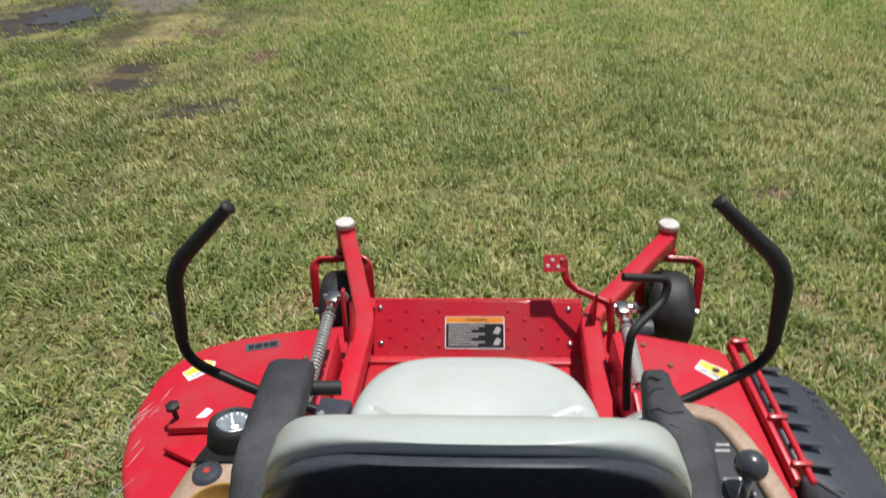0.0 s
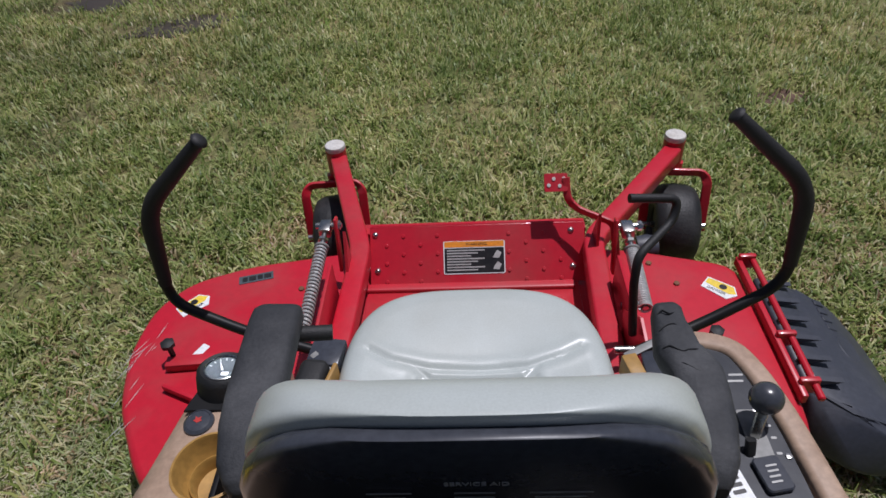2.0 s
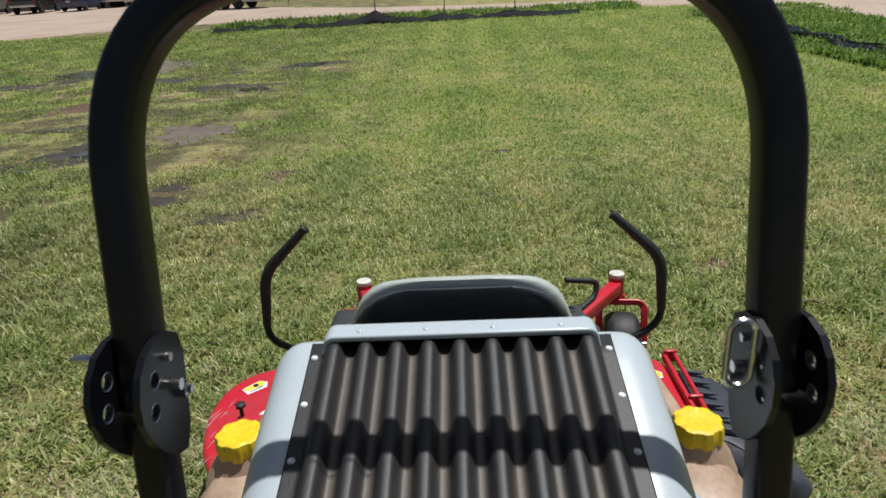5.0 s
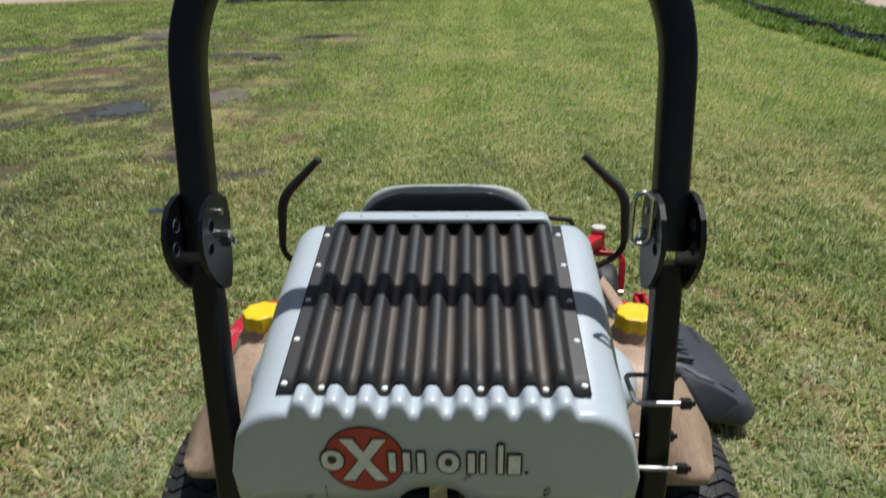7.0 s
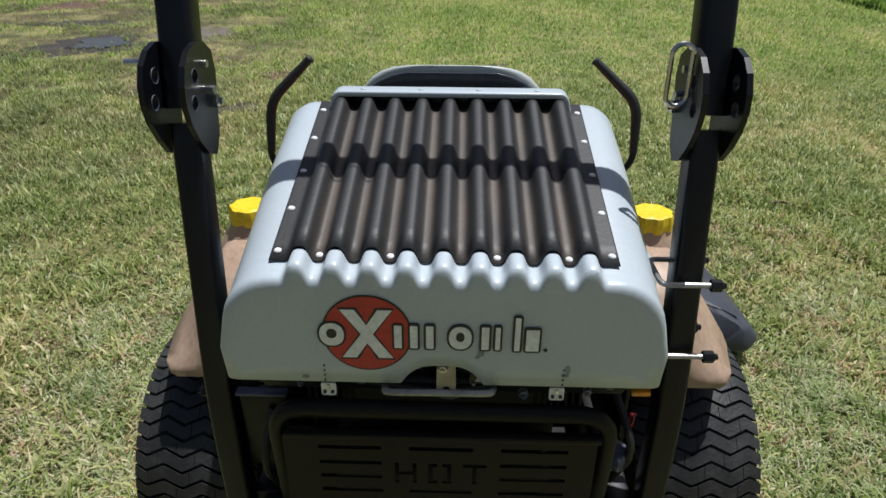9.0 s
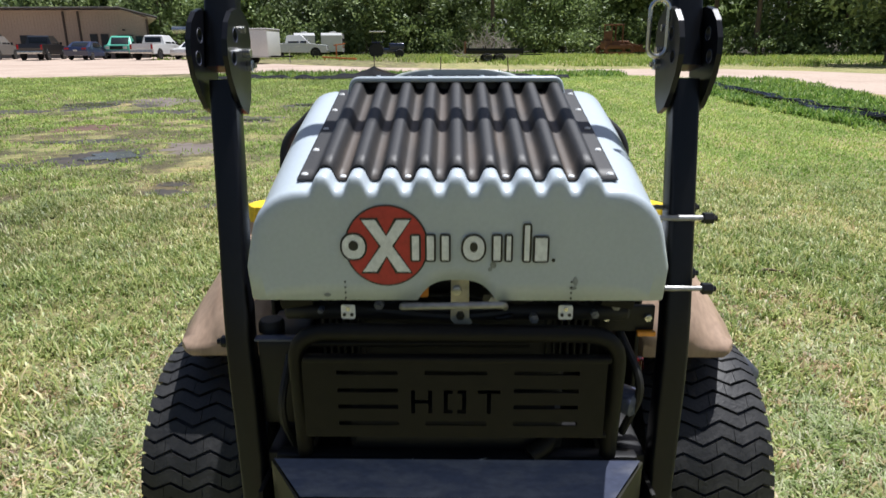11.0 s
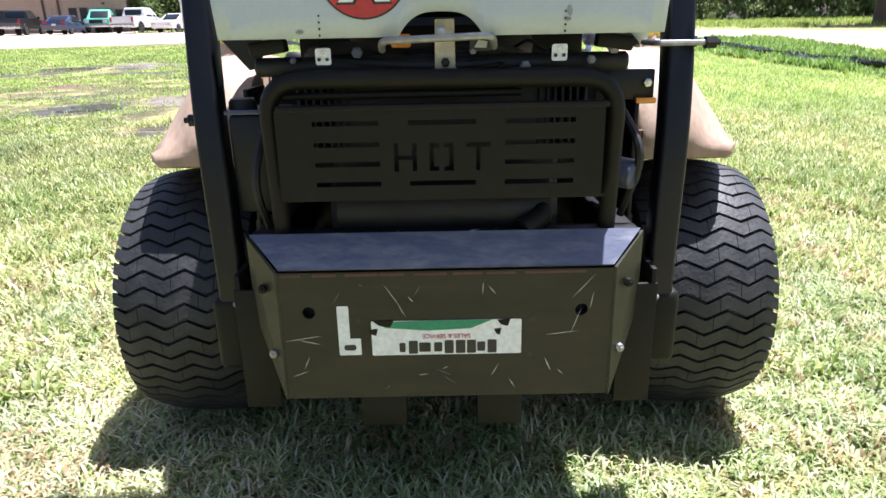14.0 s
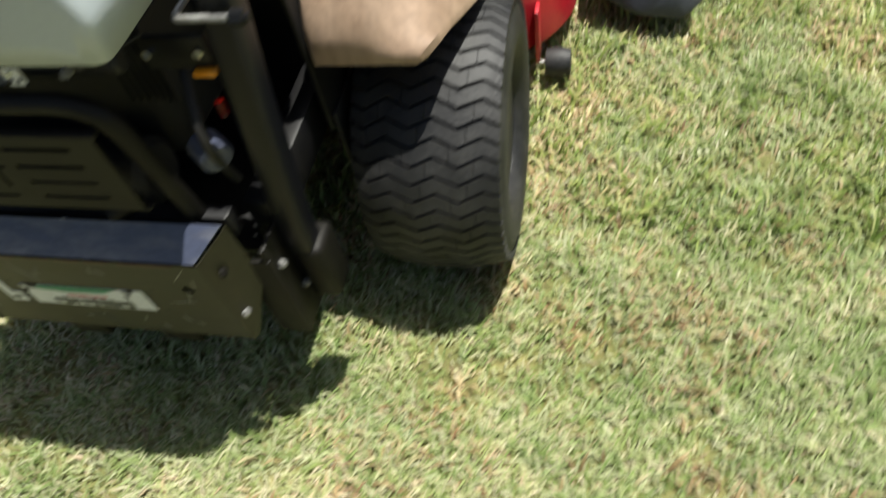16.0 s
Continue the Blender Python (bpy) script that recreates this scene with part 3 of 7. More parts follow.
def lawn():
    rng = np.random.default_rng(5)
    n = 290000
    x, y = rng.uniform(-1.8, 2.9, n), rng.uniform(-1.3, 2.1, n)
    keep = (rng.random(n) < np.clip((2.1 - y) / 0.5, 0, 1)) & (rng.random(n) < np.clip((2.9 - x) / 0.5, 0, 1)) & (rng.random(n) < np.clip((x + 1.8) / 0.5, 0, 1))
    dens = clumps(x, y, 9.0, 1.5) + 0.6 * clumps(x, y, 2.2, 4.5)
    keep &= rng.random(n) < np.clip(0.84 + 0.7 * dens, 0.25, 1.0)
    x, y, dens = x[keep], y[keep], dens[keep]
    m = len(x)
    blades_mesh("grass", x, y, (0.028 + 0.036 * rng.random(m)) * (1 + 0.5 * np.clip(dens, -0.4, 0.6)), 0.0034 + 0.0026 * rng.random(m), (0.80, 1.56), "short mown grass round the mower, partly dry", PALE)
    # dead leaves and thatch lying in the short grass
    k = 62000
    x, y = rng.uniform(-1.6, 2.6, k), rng.uniform(-1.2, 2.6, k)
    keep = rng.random(k) < np.clip(3.2 * (clumps(x, y, 5.0, 11.5) + 0.5 * clumps(x, y, 13.0, 2.5)) - 0.36, 0.018, 0.80)
    x, y = x[keep], y[keep]
    m = len(x)
    blades_mesh("thatch", x, y, 0.022 + 0.034 * rng.random(m), 0.0042 + 0.0038 * rng.random(m), (1.1, 1.6), "dead brown thatch lying in the grass", THATCH, lift=0.017)
    n = 300000
    y = 0.6 + 6.4 * rng.random(n) ** 0.95
    x = rng.uniform(-1, 1, n) * (2.2 + 0.62 * y)
    keep = thinned(x, y, rng) & (rng.random(n) < np.clip((7.0 - y) / 2.0, 0, 1)) & ((y > 1.6) | (rng.random(n) < 0.35) | (np.abs(x - 0.5) > 2.2))
    dens = clumps(x, y, 7.0, 1.5) + 0.6 * clumps(x, y, 1.8, 4.5)
    keep &= rng.random(n) < np.clip(0.80 + 0.75 * dens, 0.2, 1.0)
    x, y, dens = x[keep], y[keep], dens[keep]
    m = len(x)
    blades_mesh("grass", x, y, (0.044 + 0.048 * rng.random(m)) * (1 + 0.6 * np.clip(dens, -0.4, 0.6)), 0.0056 + 0.0036 * rng.random(m), (0.55, 1.5), "short mown grass ahead of the mower")
    n = 330000
    y = 4.6 + 21.3 * rng.random(n) ** 1.3
    x = rng.uniform(-1, 1, n) * (3.2 + 0.74 * (y - 1))
    keep = thinned(x, y, rng) & (x < 7.2 + np.maximum(0, y - 20) * 0.3) & (rng.random(n) < np.clip((y - 4.6) / 2.2, 0, 1))
    dens = clumps(x, y, 4.0, 2.5) + 0.5 * clumps(x, y, 0.9, 7.5)
    keep &= rng.random(n) < np.clip(0.82 + 0.5 * dens, 0.35, 1.0)
    x, y = x[keep], y[keep]
    m = len(x)
    size = 0.68 + 0.050 * y
    blades_mesh("grass", x, y, (0.040 + 0.032 * rng.random(m)) * size, (0.009 + 0.007 * rng.random(m)) * size, (0.65, 1.5), "mown grass reaching out to the yard", LUSH)


lawn()

# ---- the yard beyond the lawn ----
WEEDS = lawn_mat("weed_leaves", True, [(0.0, (0.060, 0.125, 0.020)), (0.45, (0.160, 0.280, 0.050)), (0.85, (0.280, 0.400, 0.095)), (1.0, (0.420, 0.440, 0.190))], 0.65)
DRY = lawn_mat("seeding_grass", True, [(0.0, (0.14, 0.20, 0.035)), (0.45, (0.22, 0.30, 0.060)), (0.85, (0.31, 0.37, 0.10)), (1.0, (0.40, 0.38, 0.17))], 0.8)
WALLTAN = surface("tan_metal_cladding", (0.40, 0.31, 0.235), (0.33, 0.25, 0.185), 0.5, 0.4, 8, 0.6, 0.1, bump=0.05)
TRIM = surface("dark_brown_trim", (0.060, 0.038, 0.026), (0.04, 0.03, 0.02), 0.5, 2, 20, 0.5, 0.1)
ROOFM = surface("pale_metal_roof", (0.62, 0.60, 0.56), (0.45, 0.42, 0.38), 0.5, 0.5, 12, 0.45, 0.1, metal=0.3)
PANE = surface("dark_window_glass", (0.030, 0.034, 0.040), (0.05, 0.05, 0.055), 0.4, 1, 5, 0.08, 0.03, bump=0)
CARTYRE = surface("car_tyre", (0.018, 0.018, 0.018), (0.04, 0.038, 0.035), 0.5, 4, 40, 0.8, 0.1)
BARK = surface("tree_bark", (0.13, 0.095, 0.070), (0.065, 0.048, 0.036), 0.8, 3, 18, 0.95, 0.05, bump=0.8, stretch=(1, 1, 0.25))
FABRIC = surface("black_woven_fabric", (0.008, 0.009, 0.011), (0.020, 0.021, 0.023), 0.6, 1.5, 60, 0.8, 0.15, bump=0.2, spec=0.15)
PLASTIC = surface("glossy_black_plastic", (0.010, 0.011, 0.014), (0.05, 0.052, 0.058), 0.6, 5, 60, 0.26, 0.14, bump=0.2)
TWIG = surface("bleached_twigs", (0.36, 0.32, 0.27), (0.20, 0.17, 0.14), 0.6, 3, 30, 0.9, 0.05)
STAKE = surface("weathered_stake", (0.16, 0.11, 0.075), (0.09, 0.065, 0.045), 0.6, 6, 40, 0.9, 0.1)


def road():
    near = [(-70, 25), (-40, 25), (-18, 25.7), (-15.9, 28.0), (-8.6, 30.6), (-2.6, 31.6), (2.7, 28.6), (7.5, 27.4), (9.2, 23.5), (10.6, 19.2), (12.0, 16.2), (18, 8), (40, -4)]
    far = [(-70, 66), (-46, 66), (-24, 64), (-14, 46), (-9.0, 40), (-4.5, 36.0), (2.9, 32.4), (8.4, 32.6), (11.9, 33.6), (15.8, 30.2), (18.2, 26.4), (26, 18), (52, 6)]
    bm, rows = bmesh.new(), []
    for (a, b), (c, d) in zip(near, far):
        rows.append([bm.verts.new((a + (c - a) * t, b + (d - b) * t, rise(b + (d - b) * t) + (0.045 if 0 < k < 8 else -0.03))) for k, t in enumerate([0, 0.04, 0.15, 0.3, 0.5, 0.7, 0.85, 0.96, 1])])
    grid_faces(bm, rows)
    tagged(part("road", bm, GRAVEL, None), "pale sandy gravel drive and parking yard", "gravel road", kind="structure")


road()


def weeds():
    rng = np.random.default_rng(9)
    n = 42000
    y = 8.0 + 15.5 * rng.random(n)
    w = 3.6 + 0.05 * (y - 8)
    x = 6.75 + np.maximum(0, y - 16) * 0.14 + w * rng.random(n) ** 1.2 + 0.25 * clumps(y, y * 0, 0.9, 3.0)
    d = clumps(x, y, 1.1, 8.0)
    keep = rng.random(n) < np.clip(0.75 + 1.1 * d, 0.15, 1)
    keep &= ~((np.abs(x - 7.75 - 0.15 * np.sin(y * 0.9) - 0.12 * np.maximum(0, y - 15.5)) < 0.28) & (y < 21) & (rng.random(n) > 0.25))
    x, y, d = x[keep], y[keep], d[keep]
    m = len(x)
    blades_mesh("weeds", x, y, (0.07 + 0.13 * rng.random(m)) * (1 + 1.0 * np.clip(d, -0.4, 0.7)), 0.022 + 0.026 * rng.random(m), (0.3, 1.4), "rank green weeds along the ditch", WEEDS)
    n = 16000
    x = rng.uniform(-9.5, 7.0, n)
    y = 25.6 + 3.4 * rng.random(n) + 0.8 * clumps(x, x * 0, 0.25, 1.0)
    d = clumps(x, y, 0.6, 5.0)
    keep = rng.random(n) < np.clip(0.6 + 1.2 * d, 0.1, 1)
    x, y = x[keep], y[keep]
    blades_mesh("weeds", x, y, 0.10 + 0.2 * rng.random(len(x)), 0.03 + 0.03 * rng.random(len(x)), (0.2, 1.3), "green weeds by the silt fence", WEEDS)
    n = 90000
    x, y = rng.uniform(-24, 55, n), 34 + 40 * rng.random(n)
    keep = (y > 37.5 - 0.10 * x) & (x > -0.9 * (y - 33) + 8 - 22 * (y > 52)) & (rng.random(n) < np.clip(0.6 + 1.2 * clumps(x, y, 0.3, 2.0), 0.1, 1))
    x, y = x[keep], y[keep]
    blades_mesh("tall_grass", x, y, 0.16 + 0.26 * rng.random(len(x)), 0.030 + 0.045 * rng.random(len(x)), (0.35, 1.3), "unmown tall grass below the woods", DRY)


weeds()


def silt_fence():
    fence = thing("silt_fence", "collapsed black silt fence on leaning stakes", "silt fence")
    xs = np.linspace(-9.0, 4.4, 150)
    rng = random.Random(3)
    bm, rows = bmesh.new(), []
    stakes = [-3.07, -0.49, 2.1]
    for x in xs:
        h = 0.13 + 0.34 * max([math.exp(-abs(x - s) / 0.6) * (1.0 if s == -3.07 else 0.4) for s in stakes]) + 0.10 * noise.noise(Vector((x * 2, 0, 0)))
        y = 25.0 + 0.5 * noise.noise(Vector((x * 0.5, 3, 0)))
        g = rise(y)
        rows.append([bm.verts.new((x, y - 0.55, g + 0.03)), bm.verts.new((x, y - 0.28, g + h * 0.45 + 0.04 * noise.noise(Vector((x * 3, 1, 0))))), bm.verts.new((x, y - 0.04, g + h)), bm.verts.new((x, y + 0.10, g + h * 0.55)), bm.verts.new((x, y + 0.35, g + 0.02))])
    grid_faces(bm, rows)
    ob = part("fabric", bm, FABRIC, fence)
    ob.modifiers.new("thickness", "SOLIDIFY").thickness = 0.01
    for s in stakes:
        y = 25.0 + 0.5 * noise.noise(Vector((s * 0.5, 3, 0)))
        part("stake", box((0.035, 0.035, 0.85), (s, y + 0.02, rise(y) + 0.40), (rng.uniform(-5, 5), rng.uniform(-6, 6), 0), 0.006), STAKE, fence)
    part("lath", box((1.6, 0.05, 0.03), (-2.2, 24.7, rise(25) + 0.17), (0, 14, 8), 0.005), STAKE, fence)
    sheet = thing("ditch_sheeting", "crumpled black plastic sheeting lying in the weeds", "plastic sheet")
    bm, rows = bmesh.new(), []
    for k in range(90):
        y = 7.5 + 13.5 * k / 89
        cx = 7.75 + 0.15 * math.sin(y * 0.9) + 0.12 * max(0, y - 15.5)
        rows.append([bm.verts.new((cx + u * (0.30 - 0.0018 * k), y, rise(y) + 0.10 + 0.05 * noise.noise(Vector((u * 2.2, y * 1.4, 0))) + 0.045 * math.sin(u * 9 + y))) for u in np.linspace(-1, 1, 9)])
    grid_faces(bm, rows)
    ob = part("sheet", bm, PLASTIC, sheet)
    ob.modifiers.new("thickness", "SOLIDIFY").thickness = 0.012
    for k in range(3):
        pts = [(7.55 + 0.2 * k + 0.16 * math.sin(y * 1.1 + k) + 0.05 * math.sin(y * 4.3 + 2 * k), y, rise(y) + 0.13 + 0.03 * math.sin(y * 3.1 + k)) for y in np.linspace(7.5, 15.2, 16)]
        part("pipe", sweep(pts, circle(0.018, 7), 0.0, 1), FABRIC, sheet)


silt_fence()


# woods
def leaf_mat(name, dark, light):
    m, n, l, p = nodes_of(name)
    geo, obj = n.new("ShaderNodeNewGeometry"), n.new("ShaderNodeObjectInfo")
    base = ramp(n, [(0.0, dark), (0.6, tuple((a + b) / 2 for a, b in zip(dark, light))), (1.0, light)])
    l.new(geo.outputs["Random Per Island"], base.inputs["Fac"])
    hs = n.new("ShaderNodeHueSaturation")
    mr = n.new("ShaderNodeMapRange")
    mr.inputs["To Min"].default_value, mr.inputs["To Max"].default_value = 0.75, 1.3
    l.new(obj.outputs["Random"], mr.inputs["Value"])
    l.new(mr.outputs["Result"], hs.inputs["Value"])
    l.new(base.outputs["Color"], hs.inputs["Color"])
    l.new(hs.outputs["Color"], p.inputs["Base Color"])
    p.inputs["Roughness"].default_value = 0.6
    out = n["Material Output"]
    tr, mx = n.new("ShaderNodeBsdfTranslucent"), n.new("ShaderNodeMixShader")
    l.new(hs.outputs["Color"], tr.inputs["Color"])
    mx.inputs["Fac"].default_value = 0.3
    l.new(p.outputs["BSDF"], mx.inputs[1])
    l.new(tr.outputs["BSDF"], mx.inputs[2])
    l.new(mx.outputs["Shader"], out.inputs["Surface"])
    return m


LEAF_A = leaf_mat("broad_leaves", (0.070, 0.112, 0.034), (0.28, 0.35, 0.125))
LEAF_B = leaf_mat("pine_needles", (0.080, 0.120, 0.050), (0.24, 0.30, 0.13))


def leaf_cloud(name, centres, radii, per, size, material, parent, seed, flat=0.7, label="", kind=""):
    """Many small leaf faces gathered in clumps, as one mesh."""
    rng = np.random.default_rng(seed)
    c = np.repeat(np.array(centres), per, axis=0)
    r = np.repeat(np.array(radii), per)
    n = len(c)
    d = rng.normal(size=(n, 3))
    d /= np.linalg.norm(d, axis=1)[:, None]
    pos = c + d * (r * (0.55 + 0.5 * rng.random(n)))[:, None] * np.array([1, 1, flat])
    u = rng.normal(size=(n, 3))
    u /= np.linalg.norm(u, axis=1)[:, None]
    w = np.cross(u, rng.normal(size=(n, 3)))
    w /= np.linalg.norm(w, axis=1)[:, None]
    s = size * (0.6 + 0.8 * rng.random(n))[:, None]
    v = np.stack([pos - u * s, pos + w * s * 0.55, pos + u * s, pos - w * s * 0.55], 1)
    me = bpy.data.meshes.new(name)
    me.vertices.add(n * 4)
    me.vertices.foreach_set("co", v.reshape(-1).astype(np.float32))
    me.loops.add(n * 4)
    me.loops.foreach_set("vertex_index", np.arange(n * 4, dtype=np.int32))
    me.polygons.add(n)
    me.polygons.foreach_set("loop_start", np.arange(0, n * 4, 4, dtype=np.int32))
    me.update(calc_edges=True)
    me.validate()
    me.materials.append(material)
    ob = new(name, me)
    if parent:
        ob.parent = parent
    return tagged(ob, label, kind=kind)


def tree(seed, height, spread, bare, pine, per=58, size=0.22, at=(0, 0, 0), label="", trunk_r=None):
    rnd = random.Random(seed)
    t = thing("tree", label or ("tall slender pine with a ragged crown" if pine else "leafy broadleaf tree at the wood's edge"), "tree", at, 0, "trees of the wood")
    r0 = trunk_r or height * 0.014
    lean = (rnd.uniform(-0.03, 0.03) * height, rnd.uniform(-0.02, 0.02) * height)
    spine = [(lean[0] * k * k / 36 + rnd.uniform(-0.05, 0.05), lean[1] * k * k / 36, height * 0.95 * k / 6) for k in range(7)]
    bm = sweep([(0, 0, -0.2)] + spine[1:], circle(r0, 8), 0.5, 2, up=(0, 1, 0), scales=lambda q: 1.15 - 1.0 * q)
    centres, radii = [], []
    count = 34 if pine else 42
    for k in range(count):
        q = bare + (1 - bare) * ((k + 0.5) / count) ** 0.9
        shape = (1 - q) ** 0.6 * 1.25 if pine else math.sin(math.pi * min(1, (q - bare) / (1 - bare) * 0.86 + 0.12)) ** 0.7
        reach = spread * shape * rnd.uniform(0.35, 1.0)
        a = k * 2.4 + rnd.uniform(-0.5, 0.5)
        j = min(5, int(q * 6))
        base = Vector(spine[j]).lerp(Vector(spine[j + 1]), q * 6 - j)
        tip = base + Vector((math.cos(a) * reach, math.sin(a) * reach, reach * (0.05 if pine else 0.28)))
        if k % 2 == 0:
            sweep([base, (base + tip) / 2 + Vector((0, 0, 0.08 * reach)), tip], circle(r0 * 0.22, 5), 0.3, 2, bm=bm, scales=lambda s: 1.1 - 0.8 * s)
        centres.append(tip)
        radii.append(spread * (0.24 if pine else 0.32) * rnd.uniform(0.7, 1.3))
        centres.append(base.lerp(tip, 0.55))
        radii.append(spread * 0.2)
    part("trunk", bm, BARK, t)
    leaf_cloud("crown", [tuple(c) for c in centres], radii, per, size, LEAF_B if pine else LEAF_A, t, seed, 0.6 if pine else 0.8)
    return t


def woods():
    kinds = [tree(11, 12.5, 4.6, 0.10, False, at=(-34, 78, rise(78))), tree(12, 10.0, 4.4, 0.05, False, at=(-22, 77, rise(77))), tree(13, 15.5, 3.6, 0.30, True, at=(-28, 84, rise(84))),
             tree(14, 16.5, 3.2, 0.42, True, at=(-14, 86, rise(86))), tree(15, 8.0, 4.0, 0.03, False, at=(-8, 75, rise(75))), tree(16, 13.0, 4.8, 0.08, False, at=(2, 80, rise(80)))]
    rnd = random.Random(21)
    spots = []
    for k in range(34):
        x = -74 + k * 4.4 + rnd.uniform(-1.5, 1.5)
        if x > 28:
            continue
        spots.append((x, rnd.uniform(72, 79) + (8 if x < -26 else 0), 0))
        spots.append((x + rnd.uniform(-2, 2), rnd.uniform(82, 92), 1))
    for k in range(16):
        x = 22 + k * 3.0 + rnd.uniform(-1, 1)
        y = 66 - k * 1.6 + rnd.uniform(-2, 2)
        spots.append((x, y, 0))
        spots.append((x + 2, y + 9, 1))
    for x, y, back in spots:
        src = kinds[rnd.choice((2, 3, 2, 3, 0, 5)) if back else rnd.choice((0, 1, 4, 5, 1, 4, 3))]
        s = rnd.uniform(0.78, 1.06)
        ob = copy_thing(src, pose(x, y, rise(y), 0, 0, rnd.uniform(0, 360)))
        ob.scale = (s, s, s * rnd.uniform(0.9, 1.1))
    # undergrowth along the edge of the wood
    cs, rs = [], []
    for k in range(300):
        x = rnd.uniform(-78, 30)
        cs.append((x, 72.5 + rnd.uniform(-1.5, 3) + (8 if x < -26 else 0), rise(73) + rnd.uniform(0.2, 3.4)))
        rs.append(rnd.uniform(0.9, 1.8))
    for k in range(190):
        q = rnd.uniform(-0.5, 16)
        cs.append((22 + q * 3, 64 - q * 1.6 + rnd.uniform(-1.5, 3), rise(60) + rnd.uniform(0.1, 2.4)))
        rs.append(rnd.uniform(0.6, 1.4))
    tagged(leaf_cloud("undergrowth", cs, rs, 70, 0.17, LEAF_A, None, 77), "dense undergrowth along the wood's edge", "shrubs", kind="stuff")
    # the thick of the wood behind its edge
    cs, rs = [], []
    for k in range(260):
        q = rnd.uniform(-2, 17)
        cs.append((24 + q * 3, 69 - q * 1.6 + rnd.uniform(-1, 6), rise(60) + rnd.uniform(0.3, 8.5)))
        rs.append(rnd.uniform(1.3, 2.4))
    for k in range(420):
        x = rnd.uniform(-80, 34)
        cs.append((x, 84 + rnd.uniform(-2, 8), rise(73) + rnd.uniform(0.3, 8.5)))
        rs.append(rnd.uniform(1.4, 2.6))
    tagged(leaf_cloud("thicket", cs, rs, 95, 0.42, LEAF_A, None, 78), "dark thicket of leaves inside the wood", "shrubs", kind="stuff")
    # the shade tree by the drive
    tree(31, 11.5, 6.0, 0.22, False, per=60, size=0.22, at=(25.0, 38.0, rise(38)), label="large spreading shade tree beside the gravel drive", trunk_r=0.38)


woods()


# building
def building():
    b = thing("workshop_building", "long tan metal-clad workshop with a pale low-pitched roof", "building", (-28.2, 62.0, rise(60)), 0)
    front = [(-46, 0), (0, 0), (0, 3.60), (-2.2, 4.30), (-46, 4.36)]
    bm = bmesh.new()
    rows = [[bm.verts.new((x - 0.52 * y, y, z)) for x, z in front] for y in (0, 16)]
    grid_faces(bm, rows, True)
    bm.faces.new(rows[0]); bm.faces.new(rows[1])
    wall = part("wall", bm, WALLTAN, b, smooth=False)
    bm = bmesh.new()
    rl = [(-47, 4.40), (-2.2, 4.38), (1.3, 3.52)]
    rows = []
    for y in (-0.9, 17):
        rows.append([bm.verts.new((x - 0.52 * (y + 0.9), y, z + h)) for h in (0.0, 0.16) for x, z in (rl if h == 0 else rl[::-1])])
    grid_faces(bm, rows, True)
    bm.faces.new(rows[0]); bm.faces.new(rows[1])
    roof = part("roof", bm, ROOFM, b, smooth=False)
    for a, c in zip(rl, rl[1:]):
        d = Vector((c[0] - a[0], 0, c[1] - a[1]))
        part("fascia", box((d.length, 0.05, 0.14), ((a[0] + c[0]) / 2, -0.93, (a[1] + c[1]) / 2 + 0.02), (0, -math.degrees(math.atan2(d.z, d.x)), 0)), TRIM, roof)
    for x in (-7.8, -6.4, -0.08, -20, -32):
        part("downpipe", box((0.16, 0.10, 3.5 if x > -1 else 4.2), (x, -0.06, 1.75 if x > -1 else 2.1)), TRIM, b)
    for x, w, z, h in ((-5.2, 0.6, 1.5, 1.3), (-4.2, 0.6, 1.5, 1.3), (-1.0, 0.5, 1.4, 1.1), (-0.45, 0.4, 1.4, 1.1), (-11.5, 1.2, 1.6, 0.9), (-14.5, 1.1, 1.3, 1.6), (-17.5, 1.1, 1.6, 0.9), (-24, 1.2, 1.5, 1.2)):
        win = part("window", box((w + 0.14, 0.06, h + 0.14), (x, -0.02, z), bevel=0.01), TRIM, b)
        part("pane", box((w, 0.03, h), (x, -0.045, z)), PANE, win)
    door = part("door", box((1.5, 0.08, 2.1), (-2.3, -0.03, 1.05), bevel=0.01), TRIM, b)
    for s in (-0.36, 0.36):
        part("pane", box((0.52, 0.03, 1.5), (-2.3 + s, -0.08, 1.2)), PANE, door)
    part("lamp", box((0.25, 0.16, 0.14), (-2.3, -0.1, 2.55), bevel=0.02), TRIM, b)
    bm = bmesh.new()
    for k in range(150):
        x = -45.7 + k * 0.305
        add_box(bm, (0.025, 0.02, 4.2 if x < -2.4 else 3.5), (x, -0.008, 2.1 if x < -2.4 else 1.75))
    tagged(part("cladding_ribs", bm, WALLTAN, b, smooth=False), kind="stuff")
    mast = part("roof_dish", lathe([(0.02, 0), (0.35, 0.10), (0.5, 0.22), (0.49, 0.24), (0.3, 0.12)], 20, pose(-16.5, 2, 5.9, 60, 0, 30)), ROOFM, b)
    part("dish_post", rod((-16.5, 2, 4.4), (-16.5, 2, 5.9), 0.04), TRIM, b)


building()


# vehicles
def paint(name, c, rough=0.3):
    return surface(name, c, tuple(v * 0.8 for v in c), 0.4, 1.0, 30, rough, 0.06, metal=0.0, bump=0, coat=0.6)


